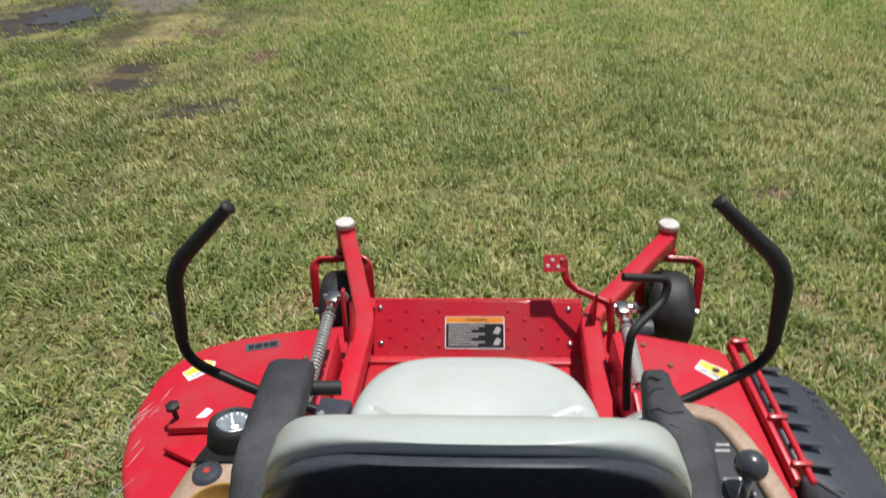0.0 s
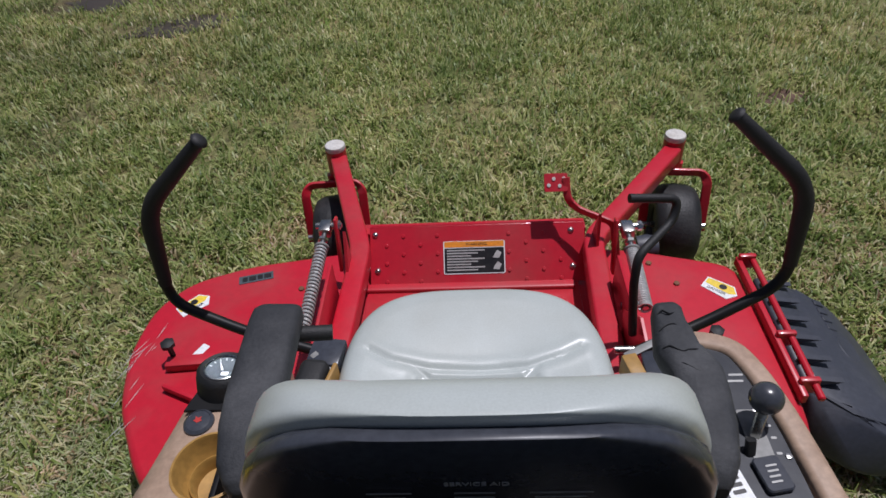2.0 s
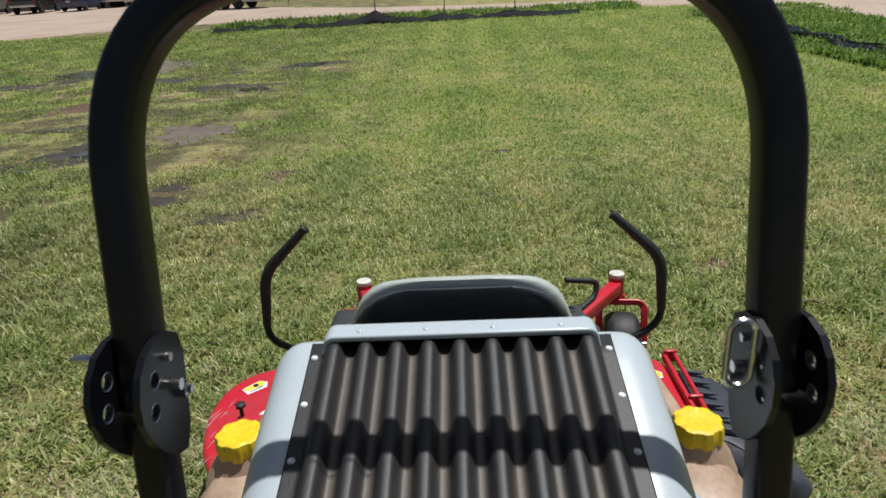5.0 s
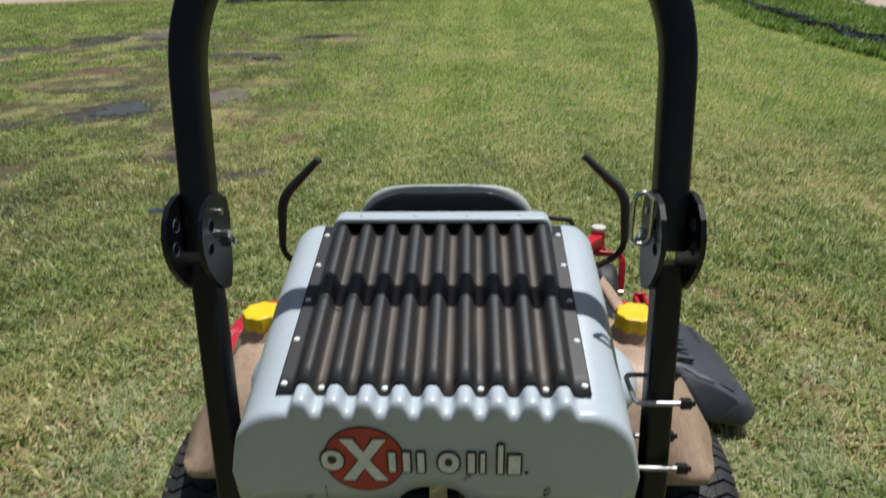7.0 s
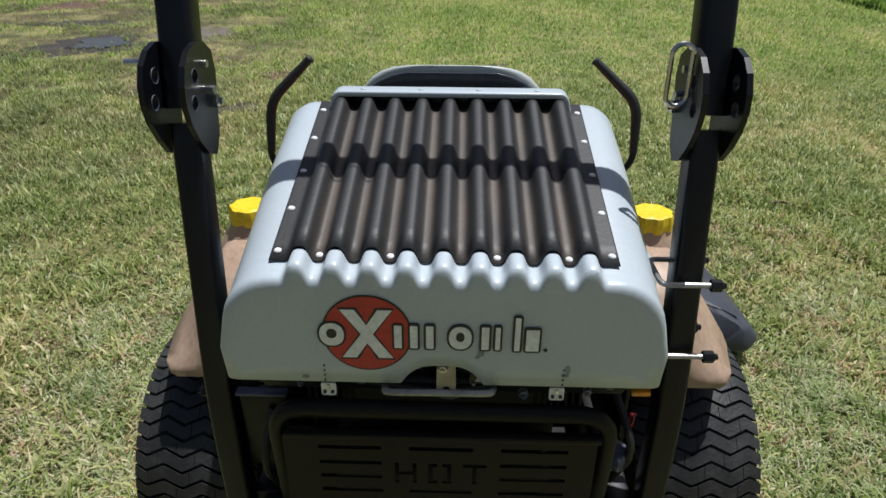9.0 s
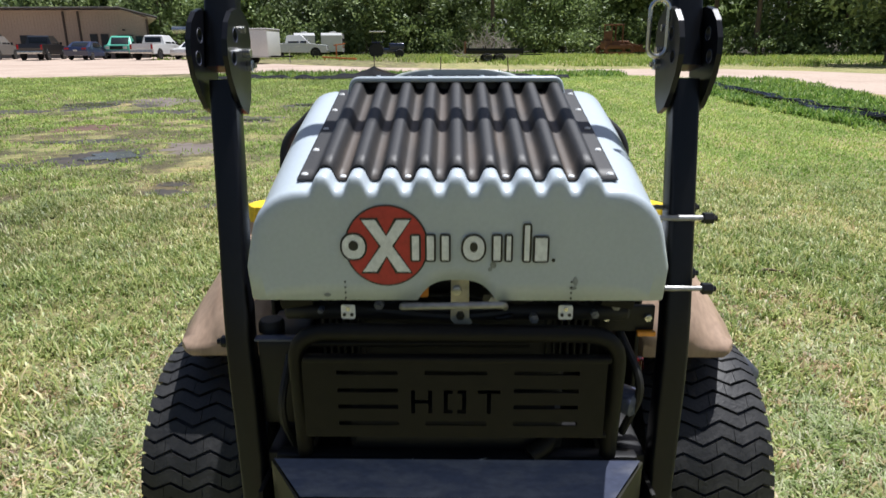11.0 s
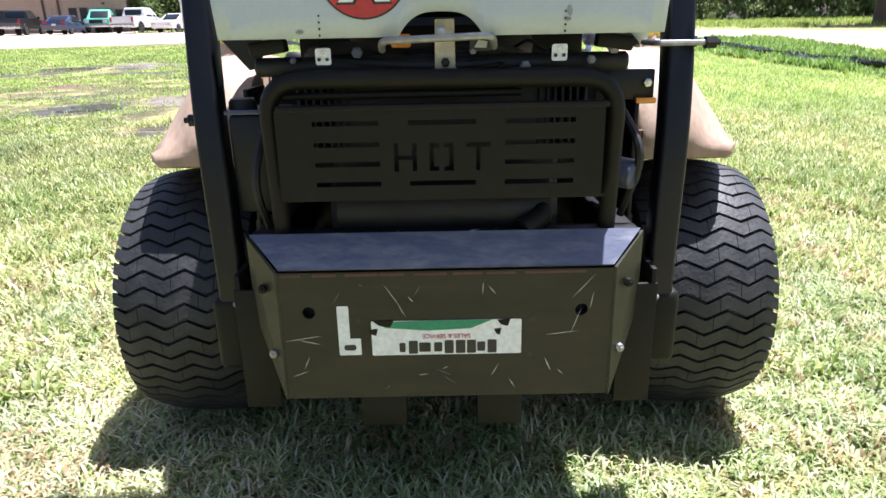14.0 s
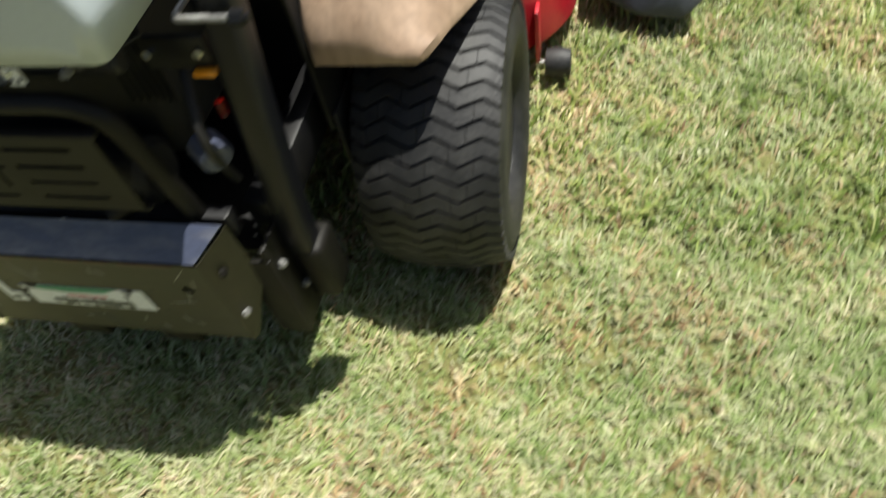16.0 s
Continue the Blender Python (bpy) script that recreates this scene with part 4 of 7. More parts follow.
PAINTS = {"white": paint("white_car_paint", (0.72, 0.72, 0.70)), "black": paint("black_car_paint", (0.015, 0.014, 0.014)), "blue": paint("navy_car_paint", (0.018, 0.028, 0.075)), "green": paint("mint_car_paint", (0.10, 0.42, 0.30)), "grey": paint("pewter_car_paint", (0.20, 0.185, 0.165))}
LAMPRED = surface("tail_lamp", (0.35, 0.01, 0.01), (0.2, 0.01, 0.01), 0.3, 5, 30, 0.2, 0.05, bump=0)


def body_shell(profile, half, top_half, belt):
    """A car body: its side outline carried across, drawn in above the belt line."""
    bm = bmesh.new()
    ws = lambda z: half if z <= belt else half - (half - top_half) * min(1, (z - belt) / 0.55)
    rows = []
    for s, k in ((-1, 1.0), (-1, 0.94), (1, 0.94), (1, 1.0)):
        rows.append([bm.verts.new((s * (ws(z) - (0 if k == 1.0 else 0.06)), y * (1 if k == 0.94 else 0.992), z + (0.015 if k == 0.94 else 0))) for y, z in profile])
    grid_faces(bm, rows, True)
    bm.faces.new(rows[0]); bm.faces.new(rows[-1])
    return bm


def add_wheels(v, half, ys, r):
    for y in ys:
        for s in (-1, 1):
            w = new("wheel")
            w.parent = v
            w.matrix_basis = pose(s * (half - 0.10), y, r)
            part("tyre", lathe([(r * 0.62, -0.11), (r * 0.9, -0.12), (r, -0.08), (r, 0.08), (r * 0.9, 0.12), (r * 0.62, 0.11)], 22, pose(0, 0, 0, 0, 90, 0)), CARTYRE, w)
            part("rim", lathe([(0.05, 0.10), (r * 0.5, 0.09), (r * 0.62, 0.115), (r * 0.62, -0.1), (0.05, -0.1)], 18, pose(0, 0, 0, 0, 90 * s, 0)), CHROME, w)


def pickup(colour, at, turn, label, crew=True, cover=False):
    v = thing("pickup_truck", label, "pickup truck", at, turn, "vehicles in the yard")
    c = PAINTS[colour]
    prof = [(-2.75, 0.45), (2.70, 0.45), (2.78, 0.70), (2.72, 1.05), (1.35, 1.18), (0.62, 1.83), (0.45, 1.90), (-0.55 if crew else -0.2, 1.90), (-0.75 if crew else -0.4, 1.82), (-0.88 if crew else -0.55, 1.22), (-2.72, 1.20), (-2.78, 0.9)]
    body = part("body", body_shell(prof, 0.98, 0.78, 1.2), c, v, smooth=False)
    part("bed_opening", box((1.6, 1.6, 0.05), (0, -1.82, 1.205), bevel=0.01), BLACK, body)
    for s in (-1, 1):
        for y0, y1 in (((0.42, 0.98), (-0.62, 0.32)) if crew else ((-0.25, 0.95),)):
            pts = [(y0, 1.26), (y1, 1.26), (y1 - (0.42 if y1 > 0.5 else 0.05), 1.76), (y0 + 0.06, 1.76)]
            bm = bmesh.new()
            rows = [[bm.verts.new((s * (0.985 - 0.20 * max(0, z - 1.2) / 0.55 + k * 0.006 + 0.002), y, z)) for y, z in pts] for k in (0, 1)]
            grid_faces(bm, rows, True)
            bm.faces.new(rows[1]); bm.faces.new(rows[0])
            part("side_window", bm, CARGLASS, v, smooth=False)
        part("tail_lamp", box((0.14, 0.05, 0.36), (s * 0.86, -2.78, 0.98), bevel=0.01), LAMPRED, v)
        part("headlamp", box((0.30, 0.06, 0.22), (s * 0.70, 2.75, 0.88), bevel=0.01), ROOFM, v)
        part("mirror", box((0.16, 0.10, 0.22), (s * 1.10, 0.95, 1.33), bevel=0.02), BLACK, v)
        for y in (-1.75, 1.75):
            part("wheel_arch", lathe([(0.45, -0.03), (0.47, 0.0), (0.45, 0.03), (0.30, 0.03), (0.30, -0.03)], 22, pose(s * 0.972, y, 0.42, 0, 90, 0)), BLACK, v)
    a = math.degrees(math.atan2(0.65, 0.73))
    part("windscreen", box((1.42, 0.86, 0.02), (0, 1.03, 1.485), (-a, 0, 0), 0.005), CARGLASS, v)
    yb = -0.84 if crew else -0.5
    part("rear_window", box((1.35, 0.02, 0.42), (0, yb - 0.01, 1.55), (-12, 0, 0), 0.005), CARGLASS, v)
    part("rear_bumper", box((1.85, 0.16, 0.20), (0, -2.84, 0.58), bevel=0.03), CHROME, v)
    part("front_bumper", box((1.9, 0.18, 0.22), (0, 2.80, 0.55), bevel=0.03), CHROME, v)
    part("grille", box((1.0, 0.05, 0.26), (0, 2.77, 0.88), bevel=0.01), BLACK, v)
    add_wheels(v, 0.98, (-1.75, 1.75), 0.39)
    return v


def sedan(colour, at, turn, label):
    v = thing("car", label, "car", at, turn, "vehicles in the yard")
    prof = [(-2.30, 0.30), (2.25, 0.30), (2.35, 0.50), (2.28, 0.76), (1.15, 0.93), (0.45, 1.38), (0.2, 1.44), (-0.75, 1.42), (-1.0, 1.36), (-1.65, 1.02), (-2.28, 0.98), (-2.38, 0.7)]
    part("body", body_shell(prof, 0.90, 0.68, 0.95), PAINTS[colour], v, smooth=False)
    for s in (-1, 1):
        for pts in ([(0.02, 0.98), (0.92, 0.98), (0.42, 1.32), (0.05, 1.34)], [(-1.05, 0.98), (-0.05, 0.98), (-0.03, 1.34), (-0.75, 1.32)]):
            bm = bmesh.new()
            rows = [[bm.verts.new((s * (0.905 - 0.22 * max(0, z - 0.95) / 0.55 + k * 0.006 + 0.002), y, z)) for y, z in pts] for k in (0, 1)]
            grid_faces(bm, rows, True)
            bm.faces.new(rows[1]); bm.faces.new(rows[0])
            part("side_window", bm, CARGLASS, v, smooth=False)
        part("tail_lamp", box((0.34, 0.06, 0.14), (s * 0.66, -2.33, 0.86), bevel=0.01), LAMPRED, v)
        part("headlamp", box((0.34, 0.06, 0.12), (s * 0.64, 2.31, 0.66), bevel=0.01), ROOFM, v)
    part("windscreen", box((1.25, 0.78, 0.02), (0, 0.83, 1.17), (-33, 0, 0), 0.005), CARGLASS, v)
    part("rear_window", box((1.2, 0.70, 0.02), (0, -1.36, 1.21), (28, 0, 0), 0.005), CARGLASS, v)
    part("plate_blank", box((0.3, 0.02, 0.14), (0, -2.40, 0.72)), ROOFM, v)
    add_wheels(v, 0.90, (-1.38, 1.40), 0.33)
    return v


def on(x, y):
    return (x, y, rise(y) + 0.04)


pickup("grey", on(-38.6, 55.5), 14, "pewter grey crew-cab pickup parked on gravel")
pickup("black", on(-34.1, 55.0), 12, "black pickup with a dark bed cover parked on gravel")
sedan("blue", on(-30.4, 55.0), 7, "dark navy saloon car parked on gravel")
pickup("green", on(-29.6, 59.5), -165, "mint green two-door pickup facing the drive", crew=False)
pickup("white", on(-24.4, 55.0), -4, "white crew-cab pickup parked on gravel")
sedan("white", on(-21.3, 55.0), 168, "white saloon car parked beside the trailer")
pickup("white", on(-14.1, 60.0), -84, "white pickup truck standing on the grass verge")


def box_trailer():
    t = thing("cargo_trailer", "plain white enclosed cargo trailer", "trailer", on(-13.8, 43.0), 82, "vehicles in the yard")
    body = part("body", box((2.1, 4.6, 1.72), (0, 0, 1.24), bevel=0.08, segs=3), PAINTS["white"], t)
    part("roof_cap", box((2.14, 4.64, 0.08), (0, 0, 2.11), bevel=0.04), ROOFM, t)
    for z in (0.42, 2.05):
        part("trim_rail", box((2.13, 4.63, 0.05), (0, 0, z), bevel=0.01), CHROME, t)
    part("drawbar", sweep([(-0.7, -2.3, 0.45), (0, -3.5, 0.45), (0.7, -2.3, 0.45)], rounded_rect(0.07, 0.10, 0.01), 0.05, 3), BLACK, t)
    part("jack", rod((0, -3.3, 0.05), (0, -3.3, 0.9), 0.04), CHROME, t)
    add_wheels(t, 1.08, (-0.45, 0.45), 0.34)


def camper(at, turn, n, label):
    t = thing("travel_trailer", label, "caravan", at, turn, "vehicles in the yard")
    prof = [(-2.6, 0.5), (2.4, 0.5), (2.75, 0.9), (2.75, 2.2), (2.4, 2.7), (-2.5, 2.7), (-2.7, 2.4)]
    part("body", body_shell(prof, 1.2, 1.16, 2.0), PAINTS["white"], t, smooth=False)
    part("roof_vent", box((0.7, 0.9, 0.28), (0, 0.3, 2.82), bevel=0.06), ROOFM, t)
    for s in (-1, 1):
        for y, w in ((-1.5, 0.8), (0.2, 0.7), (1.6, 0.7)):
            win = part("window", box((0.05, w + 0.1, 0.7), (s * 1.2, y, 1.75), bevel=0.02), TRIM, t)
            part("pane", box((0.03, w, 0.6), (s * 1.225, y, 1.75)), PANE, win)
        part("stripe", box((0.02, 4.8, 0.18), (s * 1.205, 0, 1.1)), RUST, t)
    add_wheels(t, 1.2, (-0.4, 0.45), 0.34)
    t.scale = (0.86, 0.86, 0.80)


box_trailer()
camper(on(-15.1, 68.0), 12, 0, "old white travel trailer with dark windows")
camper(on(-12.2, 68.0), 6, 1, "cream travel trailer parked by the woods")


def tractor():
    t = thing("tractor", "blue farm tractor with a canopy roof", "tractor", on(-5.9, 58.0), -82)
    for s in (-1, 1):
        for y, r, w, h in ((-0.9, 0.72, 0.36, 0.75), (1.35, 0.42, 0.22, 0.62)):
            wh = new("wheel"); wh.parent = t
            wh.matrix_basis = pose(s * h, y, r)
            part("tyre", lathe([(r * 0.55, -w / 2), (r * 0.92, -w / 2), (r, -w / 3), (r, w / 3), (r * 0.92, w / 2), (r * 0.55, w / 2)], 24, pose(0, 0, 0, 0, 90, 0)), CARTYRE, wh)
            part("rim", lathe([(0.05, -0.05), (r * 0.55, -0.06), (r * 0.55, 0.06), (0.05, 0.05)], 18, pose(0, 0, 0, 0, 90, 0)), ROOFM, wh)
        part("mudguard", box((0.40, 1.1, 0.06), (s * 0.72, -0.85, 1.50), bevel=0.02), PAINTS["blue"], t)
        for y in (-1.25, -0.25):
            part("canopy_post", rod((s * 0.55, y, 1.4), (s * 0.55, y, 2.45), 0.03), BLACK, t)
    part("engine_hood", box((0.62, 1.5, 0.62), (0, 1.1, 1.12), bevel=0.07, segs=3), PAINTS["blue"], t)
    part("body", box((0.5, 2.4, 0.4), (0, 0.2, 0.75), bevel=0.05), PAINTS["blue"], t)
    part("seat", box((0.45, 0.45, 0.5), (0, -0.75, 1.35), bevel=0.08), BLACK, t)
    part("steering_wheel", lathe([(0.18, 0), (0.2, 0.02), (0.18, 0.04)], 18, pose(0, -0.2, 1.6, 25, 0, 0), caps=False), BLACK, t)
    part("canopy", box((1.45, 1.6, 0.10), (0, -0.75, 2.50), bevel=0.04), ROOFM, t)
    t.scale = (0.88, 0.88, 0.86)
    part("exhaust", rod((0.2, 1.2, 1.4), (0.2, 1.2, 1.95), 0.035), BLACK, t)


tractor()


def utility_trailer():
    t = thing("utility_trailer", "dark flat trailer loaded with brush and scrap", "trailer", on(2.85, 47.0), -88)
    t.scale = (1.0, 1.1, 0.74)
    part("bed", box((1.9, 3.6, 0.12), (0, 0, 0.72), bevel=0.02), BLACK, t)
    for s in (-1, 1):
        part("side_rail", box((0.06, 3.6, 0.40), (s * 0.95, 0, 0.96), bevel=0.01), BLACK, t)
        for y in (-1.7, -0.6, 0.6, 1.7):
            part("post", box((0.06, 0.06, 0.7), (s * 0.97, y, 1.05)), BLACK, t)
    part("drawbar", box((0.12, 1.5, 0.10), (0, 2.4, 0.6), bevel=0.01), BLACK, t)
    part("ramp_gate", box((1.8, 0.06, 1.1), (0, -1.85, 1.25), bevel=0.01), RUST, t)
    add_wheels(t, 1.1, (-0.45, 0.35), 0.34)
    rnd = random.Random(4)
    pile = thing("brush_pile", "heap of cut grey branches and twigs", "brush pile", (2.6, 51.5, rise(51.5)))
    for k in range(150):
        a, r = rnd.uniform(0, 6.28), rnd.uniform(0, 2.6)
        p = Vector((math.cos(a) * r, math.sin(a) * r * 0.6, rnd.uniform(0.1, 0.3 + 1.7 * (1 - r / 2.6))))
        d = Vector((rnd.uniform(-1.3, 1.3), rnd.uniform(-0.6, 0.6), rnd.uniform(-0.2, 1.5)))
        part("branch", sweep([p, p + d * 0.5 + Vector((0, 0, 0.1)), p + d], circle(0.025, 5), 0.2, 2, scales=lambda q: 1.2 - 0.9 * q), TWIG, pile)


utility_trailer()


def loader():
    t = thing("rusty_loader", "rusty old crawler loader with an open cage cab", "loader", on(15.9, 66.0), -70)
    for s in (-1, 1):
        part("track", sweep([(s * 0.75, -1.3, 0.15), (s * 0.75, 1.3, 0.15), (s * 0.75, 1.6, 0.5), (s * 0.75, 1.2, 0.8), (s * 0.75, -1.2, 0.8), (s * 0.75, -1.6, 0.5), (s * 0.75, -1.3, 0.15)], rounded_rect(0.35, 0.12, 0.02), 0.15, 4, up=(1, 0, 0)), RUST, t)
        for y in (-0.9, 0.35):
            part("cage_post", box((0.12, 0.12, 1.7), (s * 0.62, y, 1.95), bevel=0.02), RUST, t)
        part("loader_arm", box((0.14, 2.0, 0.18), (s * 0.6, 1.6, 1.0), (-14, 0, 0), 0.03), RUST, t)
    part("body", box((1.1, 2.6, 0.8), (0, -0.1, 0.95), bevel=0.08), RUST, t)
    part("cab_roof", box((1.45, 1.5, 0.10), (0, -0.28, 2.82), bevel=0.03), RUST, t)
    part("cab_panel", box((1.2, 0.06, 1.0), (0, -0.92, 1.75), bevel=0.02), RUST, t)
    part("bucket", slab([(0, 0), (0.7, 0.0), (0.75, 0.15), (0.3, 0.25), (0.1, 0.7), (0, 0.7)], 1.7, facing((-0.85, 2.4, 0.3), (1, 0, 0))), RUST, t)


loader()


def implement():
    orange = paint("orange_implement_paint", (0.62, 0.17, 0.03), 0.5)
    t = thing("farm_implement", "small orange farm implement standing in the grass", "farm implement", on(-8.6, 50.0), 10)
    part("beam", box((2.6, 0.12, 0.12), (0, 0, 0.18), (0, 3, 0), 0.02), orange, t)
    for x in (-1.1, 0.0, 1.1):
        part("tine", sweep([(x, 0.05, 0.2), (x, 0.35, 0.25), (x, 0.40, 0.0)], rounded_rect(0.06, 0.03, 0.01), 0.08, 3), orange, t)
    part("mast", box((0.10, 0.10, 1.0), (-0.2, 0, 0.70), bevel=0.02), orange, t)
    part("hitch_bar", box((0.9, 0.08, 0.08), (0.05, 0, 1.15), (0, -8, 0), 0.02), orange, t)


implement()


def dumpster():
    c = surface("green_dumpster_paint", (0.012, 0.085, 0.050), (0.03, 0.05, 0.035), 0.6, 2, 30, 0.5, 0.12, bump=0.1)
    lid_c = surface("pale_blue_lid", (0.30, 0.55, 0.66), (0.5, 0.65, 0.7), 0.6, 3, 30, 0.4, 0.1)
    t = thing("dumpster", "dark green steel dumpster with one pale blue lid", "dumpster", on(11.5, 33.6), -14)
    prof = [(-0.75, 0.12), (0.65, 0.12), (0.75, 1.75), (-0.80, 1.30)]
    bm = bmesh.new()
    rows = [[bm.verts.new((x, y, z)) for y, z in prof] for x in (-0.98, 0.98)]
    grid_faces(bm, rows, True)
    bm.faces.new(rows[0]); bm.faces.new(rows[1])
    body = part("body", bm, c, t, smooth=False)
    ang = math.degrees(math.atan2(0.45, 1.55))
    # right half stands open: a black slab paints the shade inside
    for s, m in ((-1, lid_c), (1, BLACK)):
        lid = part("lid", box((0.94, 1.62, 0.06), (s * 0.485, -0.02, 1.56 if s < 0 else 1.535), (ang, 0, 0), 0.02), m, t, "ribbed pale blue lid" if s < 0 else "open top, its shaded inside a black slab")
        if s < 0:
            for k in range(5):
                part("lid_rib", box((0.05, 1.5, 0.03), (-0.85 + k * 0.18, -0.02, 1.60), (ang, 0, 0), 0.01), lid_c, lid)
    rim = [(0.02, -0.80, 1.32), (0.98, -0.80, 1.32), (0.98, 0.75, 1.78), (0.02, 0.75, 1.78), (0.02, -0.80, 1.32)]
    part("rim", sweep(rim, rounded_rect(0.06, 0.06, 0.01), 0.03, 2), c, t)
    for s in (-1, 1):
        part("fork_pocket", box((0.10, 0.9, 0.16), (s * 1.03, -0.1, 0.80), bevel=0.02), c, t)
    sg = part("panel_label", box((0.42, 0.012, 0.36), (0.25, -0.795, 0.92), (-2, 0, 0)), PRINT, t, "small white and blue sign")
    part("label_head", box((0.42, 0.008, 0.12), (0.25, -0.806, 1.03), (-2, 0, 0)), PAINTS["blue"], sg)
    for z in (0.50, 1.1):
        part("stiffener", box((1.96, 0.05, 0.06), (0, -0.79, z), bevel=0.01), c, t)


dumpster()
pipe_ = tagged(part("stick", sweep([(1.80, 2.86, 0.03), (1.86, 2.87, 0.045), (1.95, 2.85, 0.03)], circle(0.010, 7), 0.03, 3, scales=lambda q: 1.1 - 0.5 * q), STAKE, None), "short dry stick lying in the grass", "stick")

# ---- the mower ----
mower = thing("zero_turn_mower", "red and silver zero-turn ride-on mower with tan fuel tanks", "lawn mower")


def side_pair(fn):
    for s in (-1, 1):
        fn(s)


# rear drive wheels
AXLE_Y, R_TYRE, W_TYRE = 0.67, 0.297, 0.285


def crown(u):
    """Radius of the tread at u, from -1 to 1 across."""
    return R_TYRE - 0.012 - 0.020 * abs(u) ** 2.6


def rear_wheel(s):
    hub = new("drive_wheel")
    hub.parent = mower
    tagged(hub, "wide turf tyre on a black rim")
    hub.matrix_basis = pose(s * 0.553, AXLE_Y, R_TYRE)
    m = pose(0, 0, 0, 0, 90, 0)
    w = W_TYRE / 2
    prof = [(0.150, -w * 0.78), (0.165, -w * 0.92), (0.20, -w * 1.0), (0.235, -w * 0.99), (0.258, -w * 0.94)]
    prof += [(crown(u), u * w * 0.9) for u in (-1, -0.8, -0.55, -0.25, 0, 0.25, 0.55, 0.8, 1)]
    prof += [(r, -z) for r, z in reversed(prof[:5])]
    tyre = part("tyre", lathe(prof, 64, m), TYRE, hub)
    bm = bmesh.new()
    rows, n = 54, 13
    for k in range(rows):
        a0 = 2 * math.pi * k / rows
        cuts = ([-1.07, -0.62, 0.05, 0.72, 1.07], [-1.07, -0.28, 0.38, 1.07], [-1.07, -0.80, -0.05, 0.62, 1.07])[k % 3]
        for b0, b1 in [(a + 0.005, b - 0.005) for a, b in zip(cuts, cuts[1:])]:
            lo, hi = [], []
            for i in range(n):
                u = b0 + (b1 - b0) * i / (n - 1)
                zig = abs(((u * 3.0 + 9 + 0.5) % 2) - 1) - 0.5
                a = a0 + zig * 0.066
                r = crown(u)
                for half, dst in ((-1, lo), (1, hi)):
                    wide = 0.0149
                    t = a + half * wide / R_TYRE * (1.0 if abs(u) < 0.95 else 0.8)
                    base = (u * w * 0.9, (r - 0.004) * math.sin(t), (r - 0.004) * math.cos(t))
                    t2 = a + half * (wide - 0.0014) / R_TYRE
                    rt = r + 0.011
                    top = (u * w * 0.9, rt * math.sin(t2), rt * math.cos(t2))
                    dst.append((bm.verts.new(base), bm.verts.new(top)))
            for i in range(n - 1):
                bm.faces.new((lo[i][0], lo[i + 1][0], lo[i + 1][1], lo[i][1]))
                bm.faces.new((lo[i][1], lo[i + 1][1], hi[i + 1][1], hi[i][1]))
                bm.faces.new((hi[i][1], hi[i + 1][1], hi[i + 1][0], hi[i][0]))
            for e in (0, n - 1):
                bm.faces.new((lo[e][0], lo[e][1], hi[e][1], hi[e][0]))
    part("tread", bm, TYRE, hub, smooth=False)
    rim = [(0.03, -0.02), (0.10, -0.02), (0.135, 0.03), (0.152, 0.10), (0.158, 0.11), (0.150, 0.112), (0.128, 0.03), (0.10, 0.0), (0.03, 0.0)]
    part("rim", lathe([(r, z * s) for r, z in rim], 32, m), BLACK, hub)
    for k in range(5):
        a = 2 * math.pi * k / 5
        p = Vector((0.0, 0.06 * math.cos(a), 0.06 * math.sin(a)))
        part("wheel_nut", bolt(bmesh.new(), p, p + Vector((s * 0.02, 0, 0)), 0.011), CHROME, hub)
    part("wheel_motor", rod((-s * 0.05, 0, 0), (-s * 0.22, 0, 0), 0.07, 20, bevel=0.01), ENGINE, hub)


side_pair(rear_wheel)


# hood: a moulded shell, open below
def flute(x):
    """Height, 0 to 1, of the ribs across the hood: round crowns and flat valleys."""
    return 0.5 + 0.5 * math.tanh(1.7 * math.cos(2 * math.pi * x / 0.0515)) / math.tanh(1.7)


def hood_top(y):
    return 1.063 + (y - 0.20) * 0.276


def hood_ring(y, inset, zb, amp=0.0):
    """From the left lower edge over the top, fluted by amp, to the right lower edge."""
    zt = hood_top(max(y, 0.19)) - inset
    half_b, half_s = 0.332 - inset, 0.322 - inset - 0.012 * (y - 0.17)
    out = [(-half_b + 0.004, y, zb), (-half_b, y, zb + (zt - zb) * 0.30), (-half_s - 0.004, y, zb + (zt - zb) * 0.46)]
    k = min(1.0, max(0.0, (y - 0.20) / 0.28))
    rx, rz = 0.080 - 0.028 * k, 0.085 - 0.030 * k
    zc = zt - rz
    for k in range(1, 9):
        a = radians(90 * k / 8)
        out.append((-half_s + rx - rx * math.cos(a), y, zc + rz * math.sin(a)))
    right = [(-x, yy, z) for x, yy, z in reversed(out)]
    x0 = -out[-1][0] - 0.002
    for k in range(161):
        x = -x0 + 2 * x0 * k / 160
        wave = flute(x) * min(1, max(0, (0.234 - abs(x)) / 0.008))
        out.append((x, y, zt + amp * wave))
    return out + right


